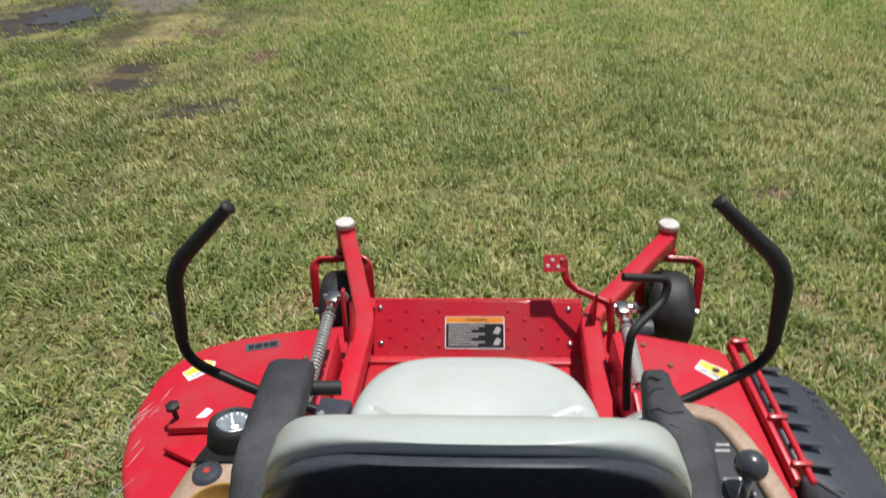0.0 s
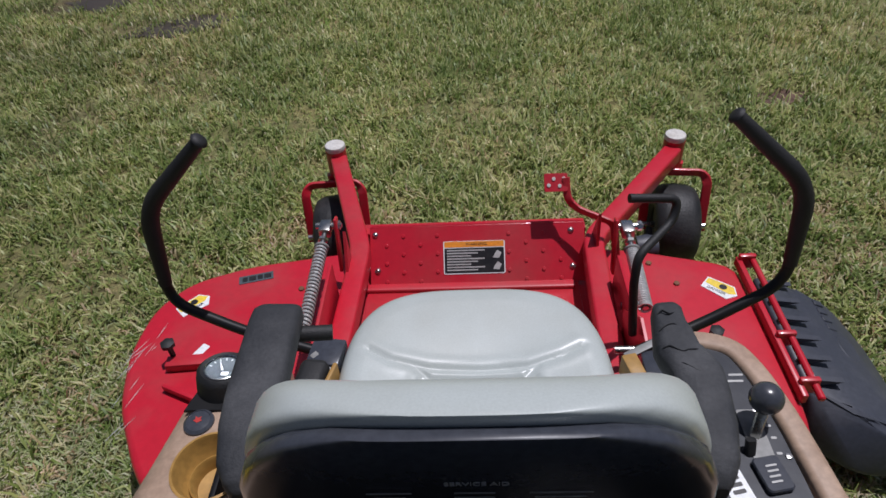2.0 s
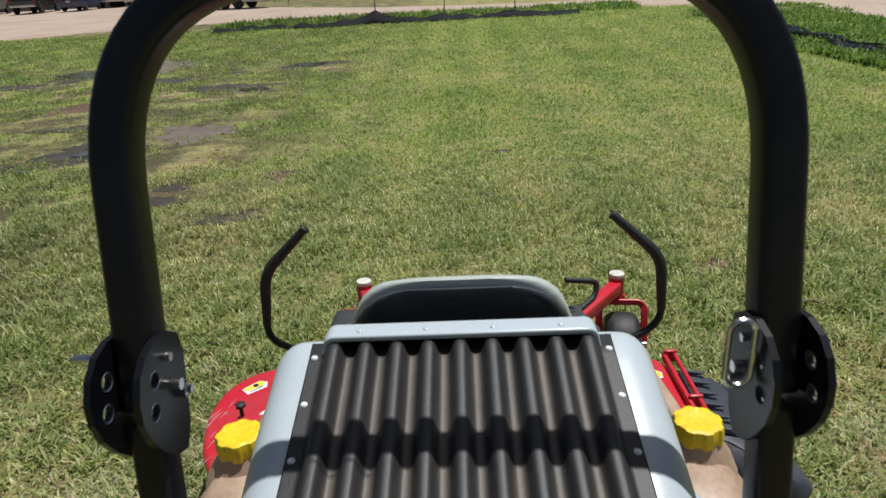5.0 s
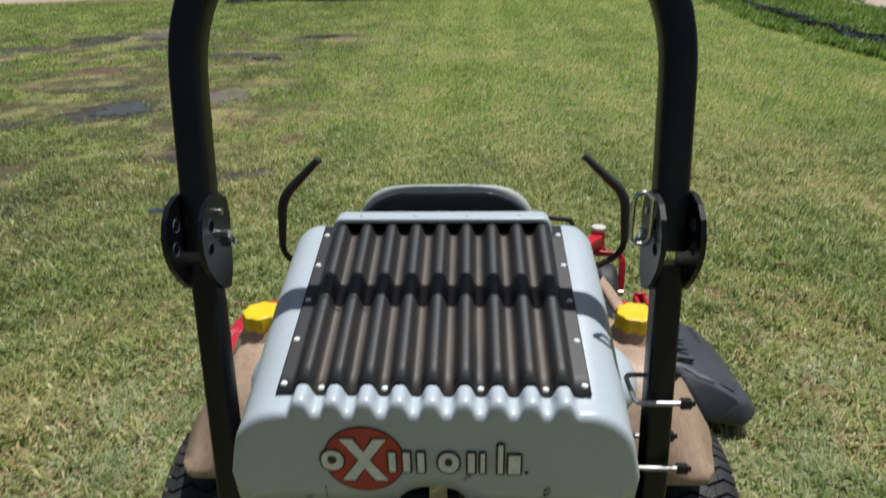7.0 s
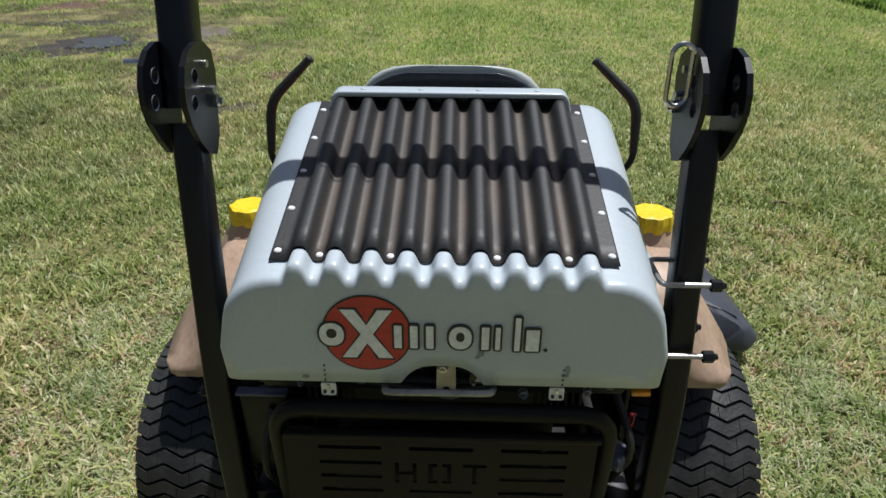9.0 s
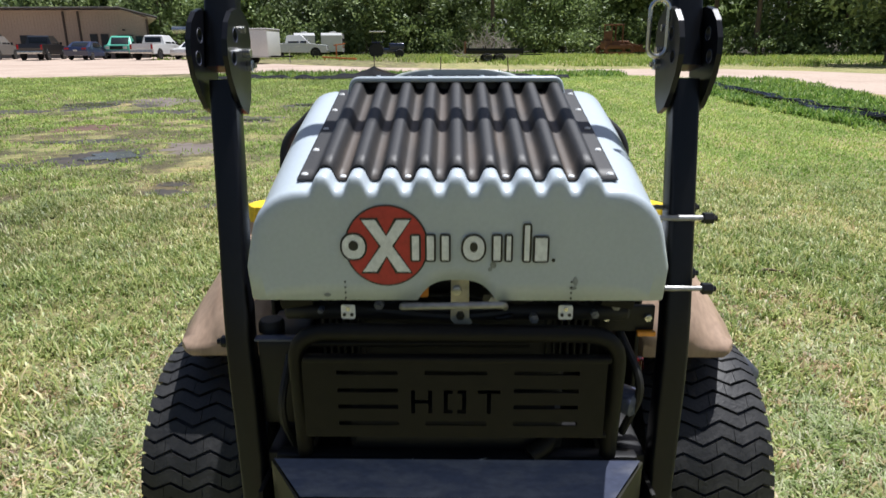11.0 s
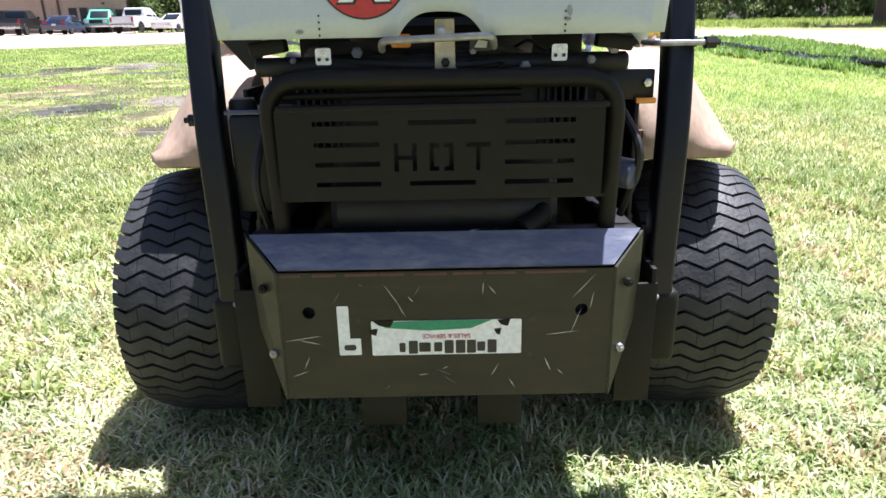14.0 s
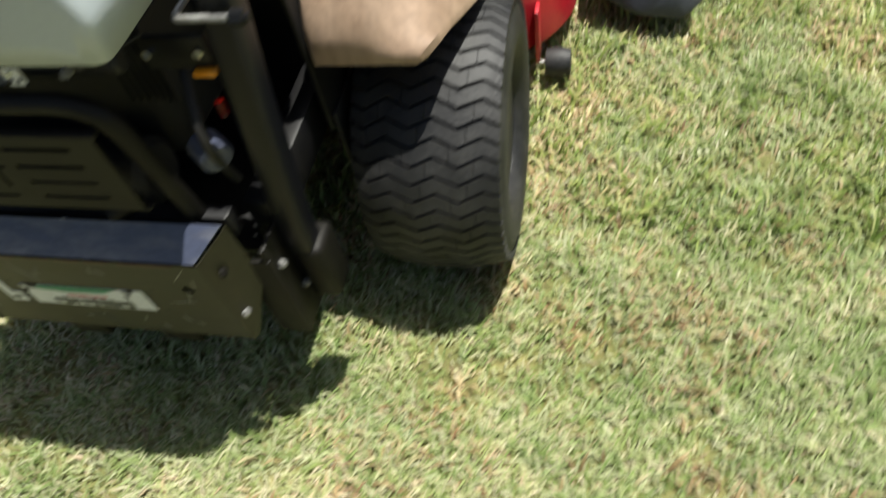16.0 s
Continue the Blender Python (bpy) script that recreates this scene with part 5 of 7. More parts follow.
def hood():
    bm = bmesh.new()
    stations = [(0.163, 0.0231, 0.0), (0.1633, 0.0163, 0.008), (0.1640, 0.0112, 0.0165), (0.1652, 0.0071, 0.0215), (0.1675, 0.0037, 0.0232), (0.172, 0.0012, 0.0235), (0.179, 0.0002, 0.0235), (0.2035, 0.0000, 0.0235), (0.2045, 0.0000, 0.0)]
    stations += [(0.2045 + 0.4205 * k / 8, 0.0, 0.0) for k in range(1, 9)] + [(0.642, 0.004, 0.0), (0.652, 0.012, 0.0), (0.656, 0.024, 0.0)]
    rows = []
    for y, inset, amp in stations:
        zb = 0.884 + 0.02 * max(0, (y - 0.2))
        rows.append([bm.verts.new(p) for p in hood_ring(y, inset, zb, amp)])
    grid_faces(bm, rows)
    first = rows[0]
    cols = []
    for v in first[2:-2]:
        x, _, zt = v.co
        zb = 0.884 + 0.034 * max(0.0, 1 - abs(x / 0.062) ** 3.2)
        cols.append([v] + [bm.verts.new((x, 0.163, zt + (zb - zt) * r / 5)) for r in range(1, 6)])
    grid_faces(bm, cols)
    bm.faces.new((first[0], first[1], *cols[0]))
    bm.faces.new((first[-1], first[-2], *cols[-1]))
    ob = part("hood", bm, HOOD, mower, "silver-grey moulded engine hood")
    solid = ob.modifiers.new("thickness", "SOLIDIFY")
    solid.thickness, solid.offset = 0.003, 0
    return ob


hood_ob = hood()


def corrugation():
    bm, rows = bmesh.new(), []
    nx, ny = 224, 10
    for j in range(ny + 1):
        y = 0.203 + (0.628 - 0.203) * j / ny
        half = 0.252 - 0.008 * (y - 0.2)
        row = []
        for i in range(nx + 1):
            x = -half + 2 * half * i / nx
            edge = min(1, max(0, (0.234 - abs(x)) / 0.008))
            row.append(bm.verts.new((x, y, hood_top(y) + 0.0055 + 0.0235 * flute(x) * edge)))
        rows.append(row)
    grid_faces(bm, rows)
    ob = part("air_screen", bm, SCREEN, mower, "dusty black corrugated air intake screen")
    solid = ob.modifiers.new("thickness", "SOLIDIFY")
    solid.thickness, solid.offset = 0.002, 0
    rivets = []
    for s in (-1, 1):
        for y in (0.222, 0.315, 0.41, 0.505, 0.597):
            rivets.append((s * (0.243 - 0.008 * (y - 0.2)), y))
    rivets += [(x, 0.214) for x in (-0.180, -0.077, 0.077, 0.180)]
    for x, y in rivets:
        z = hood_top(y) + 0.0055
        part("rivet", lathe([(0.0062, 0), (0.0058, 0.0015), (0.004, 0.003), (0.002, 0.0026)], 10, pose(x, y, z)), WHITE, ob)


corrugation()


def hood_lip():
    pts = [(-0.224, 0.622, 1.178), (-0.217, 0.622, 1.2090), (0.217, 0.622, 1.2090), (0.224, 0.622, 1.178)]
    bm = sweep(pts, rounded_rect(0.044, 0.011, 0.004), 0.012, 5, up=(0, 0, 1))
    lip = part("hood_lip", bm, HOOD, hood_ob, "raised silver lip over the screen")
    # black strip added for the shade in the gap below the lip
    part("lip_gap_shade", box((0.428, 0.008, 0.040), (0, 0.640, 1.186), bevel=0.002), DECAL_BLACK, hood_ob)
    for x in (-0.165, -0.055, 0.055, 0.165):
        part("rivet", lathe([(0.0062, 0), (0.0058, 0.0015), (0.003, 0.003)], 10, pose(x, 0.618, 1.2141)), HOOD, hood_ob)

    for s in (-1, 1):
        rings = []
        for k in range(1, 12):
            a = math.pi * k / 12
            rings.append([(s * (0.322 + 0.082 * math.sin(a) * math.cos(b)), 0.50 - 0.11 * math.cos(a), 0.895 + 0.066 * math.sin(a) * math.sin(b)) for b in [radians(-40 + 130 * q / 10) for q in range(11)]])
        bm = bmesh.new()
        grid_faces(bm, [[bm.verts.new(p) for p in r] for r in rings])
        flare = part("hood_flare", bm, HOOD, hood_ob, "rounded flare at the hood's lower side")
        flare.modifiers.new("thickness", "SOLIDIFY").thickness = 0.003
    # dark gusset that hangs under the hood's side
    part("gusset", slab([(-0.364, 0.925), (-0.366, 0.886), (-0.322, 0.834), (-0.299, 0.838), (-0.293, 0.925)], 0.004, facing((0, 0.30, 0), (0, -1, 0)), 0.001), BLACK, hood_ob, "black steel gusset")


hood_lip()


# trade mark on the hood, as plain shapes
SMUDGE = surface("grey_scuff", (0.22, 0.24, 0.23), (0.36, 0.40, 0.40), 0.7, 90, 300, 0.6, 0.1)


def emblem():
    y = 0.1608
    m = facing((-0.109, y, 0.974), (0, -1, 0))
    disc = part("emblem_disc", lathe([(0.0655, 0), (0.0655, 0.0006)], 48, m), DECAL_BLACK, hood_ob, "round red emblem with a black rim")
    part("emblem_red", lathe([(0.0628, 0.0006), (0.0628, 0.0012)], 48, m), DECAL_RED, disc)
    def mark(grow, h0, h1, material):
        bm = bmesh.new()
        a, b, c, g = 0.038, 0.042, 0.009, grow
        hour = [(-a - g, b + g), (-0.016 + g, b + g), (0, 0.016 + g), (0.016 - g, b + g), (a + g, b + g), (c + g, 0), (a + g, -b - g), (0.016 - g, -b - g), (0, -0.016 - g), (-0.016 + g, -b - g), (-a - g, -b - g), (-c - g, 0)]
        rows = [[bm.verts.new(m @ Vector((x, z, h))) for x, z in hour] for h in (h0, h1)]
        grid_faces(bm, rows, True)
        bm.faces.new(rows[1])
        part("emblem_mark", bm, material, disc)
    mark(0.0028, 0.0014, 0.0018, DECAL_BLACK)
    mark(-0.0005, 0.0018, 0.0024, WHITE)

    def outlined(shape, x, z):
        """A white plain shape with a black edge; shape(g) gives its outline grown by g."""
        mm = facing((x, y, z), (0, -1, 0))
        back = part("emblem_bar", slab(shape(0.0026), 0.0026, mm), DECAL_BLACK, hood_ob, "white bar with a black edge")
        part("bar_face", slab(shape(-0.0006), 0.0006, mm @ pose(0, 0, 0.0026)), WHITE, back)
        return back, mm
    for x, z, w, h in ((-0.160, 0.973, 0.037, 0.040), (0.026, 0.971, 0.034, 0.040)):
        back, mm = outlined(lambda g: superellipse(w + 2 * g, h + 2 * g, 2.2, 28), x, z)
        part("bar_eye", slab(superellipse(w - 0.022, h - 0.024, 2.2, 20), 0.0006, mm @ pose(0, 0.002, 0.0032)), DECAL_BLACK, back)
    for x, z, w, h in ((-0.064, 0.971, 0.012, 0.040), (-0.041, 0.971, 0.012, 0.040), (-0.018, 0.971, 0.012, 0.040), (0.062, 0.971, 0.012, 0.040), (0.080, 0.971, 0.008, 0.040), (0.108, 0.979, 0.009, 0.058), (0.130, 0.969, 0.020, 0.038)):
        outlined(lambda g: rounded_rect(w + 2 * g, h + 2 * g, 0.0016 + g, 3), x, z)
    for x, z, w, h, t in ((0.057, 0.943, 0.010, 0.012, 20), (0.052, 0.936, 0.007, 0.008, -30), (0.186, 0.916, 0.008, 0.016, 5), (0.183, 0.905, 0.012, 0.006, 0), (-0.205, 0.893, 0.012, 0.006, 0)):
        part("smudge", slab(superellipse(w, h, 1.6, 14), 0.0004, facing((x, y, z), (0, -1, 0)) @ pose(0, 0, 0, 0, 0, t)), SMUDGE, hood_ob)
    for x in (-0.176, 0.180):
        for k in range(4):
            part("hole", lathe([(0.0017, 0), (0.0017, 0.0006)], 8, facing((x, y, 0.888 + k * 0.009), (0, -1, 0))), DECAL_BLACK, hood_ob)
    part("emblem_dot", lathe([(0.003, 0), (0.003, 0.001)], 10, facing((0.150, y, 0.951), (0, -1, 0))), DECAL_BLACK, hood_ob)


emblem()


# roll bar
def bar_y(z):
    return 0.405 + (z - 1.25) * 0.245


def roll_bar():
    bar = new("roll_bar")
    bar.parent = mower
    tagged(bar, "black folding roll bar")
    sec = rounded_rect(0.055, 0.052, 0.011, 3)
    n = Vector((0, 1, -0.245)).normalized()
    zt = 1.771
    pts = [(s * x, bar_y(z), z) for s, x, z in ((-1, 0.417, 1.234), (-1, 0.425, zt), (1, 0.406, zt), (1, 0.401, 1.234))]
    part("hoop", sweep(pts, sec, 0.29, 14, up=n), ROPS, bar)
    for s in (-1, 1):
        low = [(-0.416 if s < 0 else 0.404, bar_y(1.212), 1.212), (s * 0.394, bar_y(0.75), 0.75), (s * 0.378, bar_y(0.46) + 0.04, 0.46), (s * 0.385, 0.262, 0.345)]
        part("upright", sweep(low, rounded_rect(0.046, 0.050, 0.008, 3), 0.1, 5, up=n), ROPS, bar)
        for x in ((-0.388, -0.4495) if s < 0 else (0.372, 0.4345)):
            outline = [(0.046, 0.0), (0.046, 0.045), (0.032, 0.075), (0.0, 0.086), (-0.030, 0.082), (-0.058, 0.068), (-0.076, 0.045), (-0.083, 0.015), (-0.079, -0.012), (-0.063, -0.040), (-0.036, -0.066), (-0.005, -0.087), (0.030, -0.092), (0.046, -0.060)]
            m = Matrix.Translation((x, bar_y(1.25), 1.25)) @ pose(0, 0, 0, -13.8, 0, 0) @ Matrix(((0, 0, s, 0), (1, 0, 0, 0), (0, 1, 0, 0), (0, 0, 0, 1)))
            ring = lambda cy, cz, r: [(cy + r * math.cos(a), cz + r * math.sin(a)) for a in [2 * math.pi * k / 16 for k in range(16)]]
            plate = part("hinge_plate", pierced_slab(outline, [ring(-0.042, 0.032, 0.0112), ring(-0.048, -0.008, 0.0112)], 0.009, m @ pose(0, 0, -0.0045)), ROPS, bar, smooth=False)
            # thin paler rings added as painted highlights on the hole rims
            for py, pz in ((-0.042, 0.032), (-0.048, -0.008)):
                ring = [(0.0118 * math.cos(a) + py, 0.0118 * math.sin(a) + pz) for a in [2 * math.pi * k / 16 for k in range(17)]]
                for e in (-0.0047, 0.0047):
                    part("hole_glint", sweep([m @ Vector((u, v, e)) for u, v in ring], circle(0.0007, 5), 0.0, 1, up=(1, 0, 0.01)), SCUFF_SKY, plate)
        c = Vector((-0.419 if s < 0 else 0.403, bar_y(1.262), 1.262))
        part("hinge_pin", bolt(rod(c - Vector((0.05, 0, 0)), c + Vector((0.05, 0, 0)), 0.008), c + Vector((-s * 0.030, 0.02, -0.022)), c + Vector((-s * 0.052, 0.02, -0.022)), 0.011), CHROME, bar)
        part("lock_pin", rod(c + Vector((s * (0.088 if s < 0 else 0.050), 0.004, 0.040)), c + Vector((-s * 0.042, 0.004, 0.040)), 0.006), CHROME, bar)
    c = Vector((0.366, bar_y(1.30) - 0.03, 1.30))
    ring = [(c.x - 0.020 + 0.016 * math.cos(a), c.y - 0.01, c.z + (0.03 if math.sin(a) > 0 else -0.03) + 0.016 * math.sin(a)) for a in [2 * math.pi * k / 20 for k in range(21)]]
    part("pin_ring", sweep(ring, circle(0.0038, 8), 0.0, 1, up=(0, 1, 0)), CHROME, bar, "wire pull ring")
    for z in (0.985, 0.866):
        y0, x0 = bar_y(z), 0.385
        pts = [(x0 + 0.055, y0 - 0.043, z), (x0 - 0.036, y0 - 0.043, z), (x0 - 0.036, y0 + 0.043, z), (x0 + 0.055, y0 + 0.043, z)]
        u = part("u_bolt", sweep(pts, circle(0.0048, 8), 0.015, 4), STEEL, bar)
        for yy in (y0 - 0.043, y0 + 0.043):
            part("nut", bolt(bmesh.new(), (x0 + 0.042, yy, z), (x0 + 0.066, yy, z), 0.0105), BLACK, u)
    part("clamp_stud", bolt(bmesh.new(), (-0.41, bar_y(0.76), 0.755), (-0.438, bar_y(0.76), 0.755), 0.011), BLACK, bar)
    # printed strips
    m = facing((-0.02, bar_y(zt) - 0.0335, zt + 0.004), (0, -1, 0.245))
    tag = part("dealer_sticker", slab(rounded_rect(0.090, 0.027, 0.001, 2), 0.0008, m), WHITE, bar, "small white and green dealer sticker")
    part("green_band", slab(rounded_rect(0.086, 0.007, 0.0005, 2), 0.0004, m @ pose(0, -0.0085, 0.0009)), DECAL_GREEN, tag)
    part("name_bar", slab(rounded_rect(0.062, 0.008, 0.001, 2), 0.0004, m @ pose(0.008, 0.007, 0.0009)), DECAL_BLACK, tag)
    part("name_bar", slab(rounded_rect(0.045, 0.004, 0.001, 2), 0.0004, m @ pose(0.008, -0.0015, 0.0009)), DECAL_RED, tag)
    for z0, z1 in ((1.362, 1.460), (1.462, 1.556)):
        zc = (z0 + z1) / 2
        m = facing((-0.3975 - 0.014 * (zc - 1.234) / 0.54, bar_y(zc) - 0.002, zc), (1, 0, 0.02), (0, 0.245, 1))
        strip = part("warning_strip", slab(rounded_rect(0.030, z1 - z0, 0.002, 2), 0.0007, m), DECAL_BLACK, bar, "narrow warning strip with small print")
        if z1 > 1.5:
            part("orange_head", slab(rounded_rect(0.028, 0.010, 0.001, 2), 0.0004, m @ pose(0, (z1 - z0) / 2 - 0.007, 0.0008)), DECAL_ORANGE, strip)
        for k in range(9):
            part("print_bar", slab(rounded_rect(0.022 - 0.004 * (k % 3), 0.0022, 0.0008, 1), 0.0004, m @ pose(0, -(z1 - z0) / 2 + 0.008 + k * 0.0072, 0.0008)), PRINT, strip)


roll_bar()


# rear guard, bumper and what shows round the engine
# wing steel: its lighter olive paints in the light thrown up by the grass
WING = surface("grass_lit_dusty_steel", (0.020, 0.019, 0.009), (0.044, 0.040, 0.019), 0.6, 8, 60, 0.5, 0.15, bump=0.1)
WORN = surface("worn_red_brown_edge", (0.085, 0.026, 0.020), (0.04, 0.02, 0.016), 0.5, 20, 90, 0.5, 0.1)


def rear_end():
    guard = new("engine_guard")
    guard.parent = mower
    tagged(guard, "dark bent-tube guard with a slotted heat shield")
    pts = [(-0.268, 0.205, 0.545), (-0.266, 0.170, 0.826), (0.266, 0.170, 0.822), (0.268, 0.205, 0.545)]
    part("guard_tube", sweep(pts, circle(0.0145, 12), 0.06, 7, up=(0, 1, 0)), OLIVE, guard)
    sl = []
    for z in (0.762, 0.730, 0.700, 0.669):
        h = 0.0038
        sl.append((0.094, 0.200, z - h, z + h))
        sl += [(-0.196, -0.096, z - h, z + h)]
        if z in (0.762, 0.669):
            sl.append((-0.052, 0.050, z - h, z + h))
    b, t = 0.688, 0.731
    k = 0.0068
    sl += [(-0.075, -0.075 + k, b, t), (-0.040 - k, -0.040, b, t), (-0.075 + k, -0.040 - k, 0.706, 0.706 + k)]
    sl += [(-0.021, -0.021 + k, b, t), (0.016 - k, 0.016, b, t), (-0.021 + k, -0.0065, b, b + k), (0.0015, 0.016 - k, b, b + k), (-0.021 + k, -0.0065, t - k, t), (0.0015, 0.016 - k, t - k, t)]
    sl += [(0.035, 0.072, t - k, t), (0.0500, 0.0500 + k, b, t - k)]
    part("heat_shield", holed_plate(-0.252, 0.244, 0.645, 0.782, sl, 0.004, pose(0, 0.150, 0)), OLIVE, guard, "steel shield with slots and HOT cut through", smooth=False)
    bm = box((0.50, 0.02, 0.010), (0, 0.158, 0.784), bevel=0.003)
    add_box(bm, (0.50, 0.015, 0.006), (0, 0.158, 0.645), bevel=0.002)
    part("shield_lip", bm, OLIVE, guard)
    part("guard_rail", rod((-0.25, 0.18, 0.80), (0.12, 0.18, 0.802), 0.006), OLIVE, guard)

    bumper = new("rear_bumper")
    bumper.parent = mower
    tagged(bumper, "scuffed dark steel box bumper")
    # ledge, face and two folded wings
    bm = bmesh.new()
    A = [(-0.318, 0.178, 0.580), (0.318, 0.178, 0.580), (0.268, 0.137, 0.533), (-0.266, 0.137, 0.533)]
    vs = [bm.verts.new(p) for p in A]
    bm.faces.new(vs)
    # the ledge's bluish sheen of sky is painted, over real scuffs
    ob = part("ledge", bm, SCUFF_SKY, bumper, "scuffed dark top ledge, sky sheen put into its colour", smooth=False)
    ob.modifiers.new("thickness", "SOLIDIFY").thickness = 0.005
    hole = lambda x, z: [(x + 0.0105 * math.cos(a), z + 0.0105 * math.sin(a)) for a in [2 * math.pi * k / 18 for k in range(18)]]
    outline = [(-0.268, 0.303), (0.268, 0.303), (0.268, 0.530), (-0.268, 0.530)]
    part("face", pierced_slab(outline, [hole(-0.223, 0.461), hole(0.220, 0.459)], 0.005, facing((0, 0.139, 0), (0, -1, 0))), BUMPER, bumper, smooth=False)
    for s in (-1, 1):
        bm = bmesh.new()
        pts = [(s * 0.2685, 0.134, 0.532), (s * 0.320, 0.180, 0.578), (s * 0.322, 0.188, 0.44), (s * 0.276, 0.150, 0.303), (s * 0.2685, 0.134, 0.303)]
        bm.faces.new([bm.verts.new(p) for p in pts])
        w = part("wing", bm, WING, bumper, smooth=False)
        w.modifiers.new("thickness", "SOLIDIFY").thickness = 0.005
        for p in ((s * 0.295, 0.150, 0.500), (s * 0.287, 0.146, 0.385)):
            part("bolt", bolt(bmesh.new(), p, (p[0] + s * 0.004, p[1] - 0.012, p[2]), 0.0075), STEEL if p[2] < 0.45 else OLIVE, w)
        mount = part("mount_plate", box((0.010, 0.11, 0.25), (s * 0.350, 0.235, 0.385), bevel=0.003), OLIVE, bumper)
        part("mount_flange", box((0.062, 0.008, 0.225), (s * 0.326, 0.182, 0.372), bevel=0.002), OLIVE, bumper)
        for y, z in ((0.200, 0.450), (0.229, 0.350)):
            part("bolt", bolt(bmesh.new(), (s * 0.354, y + 0.002, z), (s * 0.367, y, z), 0.008), STEEL, mount)
        part("foot_bracket", box((0.054, 0.075, 0.142), (s * 0.390, 0.264, 0.378), bevel=0.014, segs=3), OLIVE, bumper)
    rnd = random.Random(8)
    for k in range(18):
        x, z, a, n = rnd.uniform(-0.25, 0.25), rnd.uniform(0.32, 0.515), rnd.choice((-1, 1)) * rnd.uniform(15, 75), rnd.uniform(0.006, 0.030)
        if abs(x) < 0.19 and 0.37 < z < 0.455:
            continue
        part("scratch", slab([(-n / 2, 0), (0, -rnd.uniform(0.0006, 0.0013)), (n / 2, 0.0004), (0, rnd.uniform(0.0005, 0.0012))], 0.0004, facing((x, 0.1338, z), (0, -1, 0)) @ pose(0, 0, 0, 0, 0, a)), PRINT if k % 3 else SCUFF_SKY, bumper)
    for k in range(14):
        x, t, n = rnd.uniform(-0.24, 0.29), rnd.random() ** 0.5, rnd.uniform(0.01, 0.04)
        p = Vector((x, 0.137 + 0.038 * t, 0.5392 + 0.0436 * t))
        part("scratch", slab([(-n / 2, 0), (0, -0.0008), (n / 2, 0.0004), (0, 0.0009)], 0.0004, facing(p, (0, -0.75, 0.66)) @ pose(0, 0, 0, 0, 0, rnd.uniform(-70, 70))), PRINT if k % 2 else DECAL_BLACK, bumper)
    for k in range(9):
        x0 = -0.25 + k * 0.057 + rnd.uniform(-0.01, 0.01)
        part("worn_edge", box((rnd.uniform(0.03, 0.055), 0.001, 0.0045), (x0, 0.1336, 0.5255), bevel=0.0004, segs=1), WORN, bumper)
    for x, z in ((-0.143, 0.446), (-0.140, 0.385), (0.140, 0.444), (0.137, 0.380)):
        part("small_hole", lathe([(0.0045, 0), (0.0045, 0.0006)], 12, facing((x, 0.1336, z), (0, -1, 0))), DECAL_BLACK, bumper)
    for x, z, n, a in ((-0.085, 0.486, 0.050, -58), (-0.072, 0.462, 0.022, -62), (0.222, 0.500, 0.055, 48), (0.212, 0.440, 0.045, 70), (0.236, 0.475, 0.030, 80), (-0.235, 0.415, 0.060, 8), (-0.225, 0.408, 0.035, -14), (0.190, 0.418, 0.055, 6), (0.060, 0.500, 0.020, 84), (-0.245, 0.350, 0.030, 20), (0.080, 0.352, 0.026, 60), (-0.04, 0.345, 0.018, 4)):
        part("scratch", slab([(-n / 2, 0), (-n / 6, -0.0008), (n / 2, 0.0002), (n / 8, 0.0007)], 0.0004, facing((x, 0.1338, z), (0, -1, 0)) @ pose(0, 0, 0, 0, 0, a)), PRINT, bumper)
    part("core", box((0.50, 0.012, 0.19), (0, 0.160, 0.42), bevel=0.003), DECAL_BLACK, bumper)
    for x in (-0.11, 0.09):
        part("tab", box((0.078, 0.03, 0.070), (x, 0.165, 0.270), bevel=0.004), OLIVE, bumper)
    # stickers, upside down
    m = facing((0.0, 0.1335, 0.4135), (0, -1, 0), (0, 0, -1))
    st = part("dealer_sticker", slab(rounded_rect(0.246, 0.062, 0.002, 2), 0.0007, m), WHITE, bumper, "torn white and green dealer sticker, upside down")
    part("green_band", slab([(-0.075, -0.031), (0.04, -0.031), (0.115, -0.029), (0.10, -0.019), (0.03, -0.013), (-0.04, -0.016)], 0.0004, m @ pose(0, 0, 0.0008)), DECAL_GREEN, st)
    x = -0.075
    for w in (0.018, 0.016, 0.018, 0.019, 0.018, 0.016, 0.009, 0.016, 0.018, 0.012):
        part("name_bar", slab(rounded_rect(w * 0.84, 0.024 if w > 0.017 else 0.017, 0.002, 2), 0.0004, m @ pose(x, 0.017, 0.0008)), DECAL_BLACK, st)
        x += w
    lettering("sticker_words", "SALES & SERVICE", 0.008, m @ pose(0.0, -0.003, 0.0012), DECAL_RED, st)
    for tx, tw, tz in ((-0.105, 0.022, -0.026), (-0.09, 0.012, -0.010), (0.085, 0.035, -0.027), (0.112, 0.016, -0.012)):
        part("tear", slab([(tx, tz - 0.006), (tx + tw, tz - 0.004), (tx + tw * 0.7, tz + 0.004), (tx + tw * 0.2, tz + 0.007)], 0.0005, m @ pose(0, 0, 0.0009)), OLIVE, st)
    m = facing((-0.168, 0.1335, 0.428), (0, -1, 0), (0, 0, -1))
    st = part("dealer_sticker", slab(rounded_rect(0.019, 0.088, 0.002, 2), 0.0007, m), WHITE, bumper, "narrow pale sticker with a worn mark")
    part("sticker_foot", slab(rounded_rect(0.036, 0.030, 0.002, 2), 0.0009, m @ pose(-0.009, 0.029, 0)), WHITE, st)
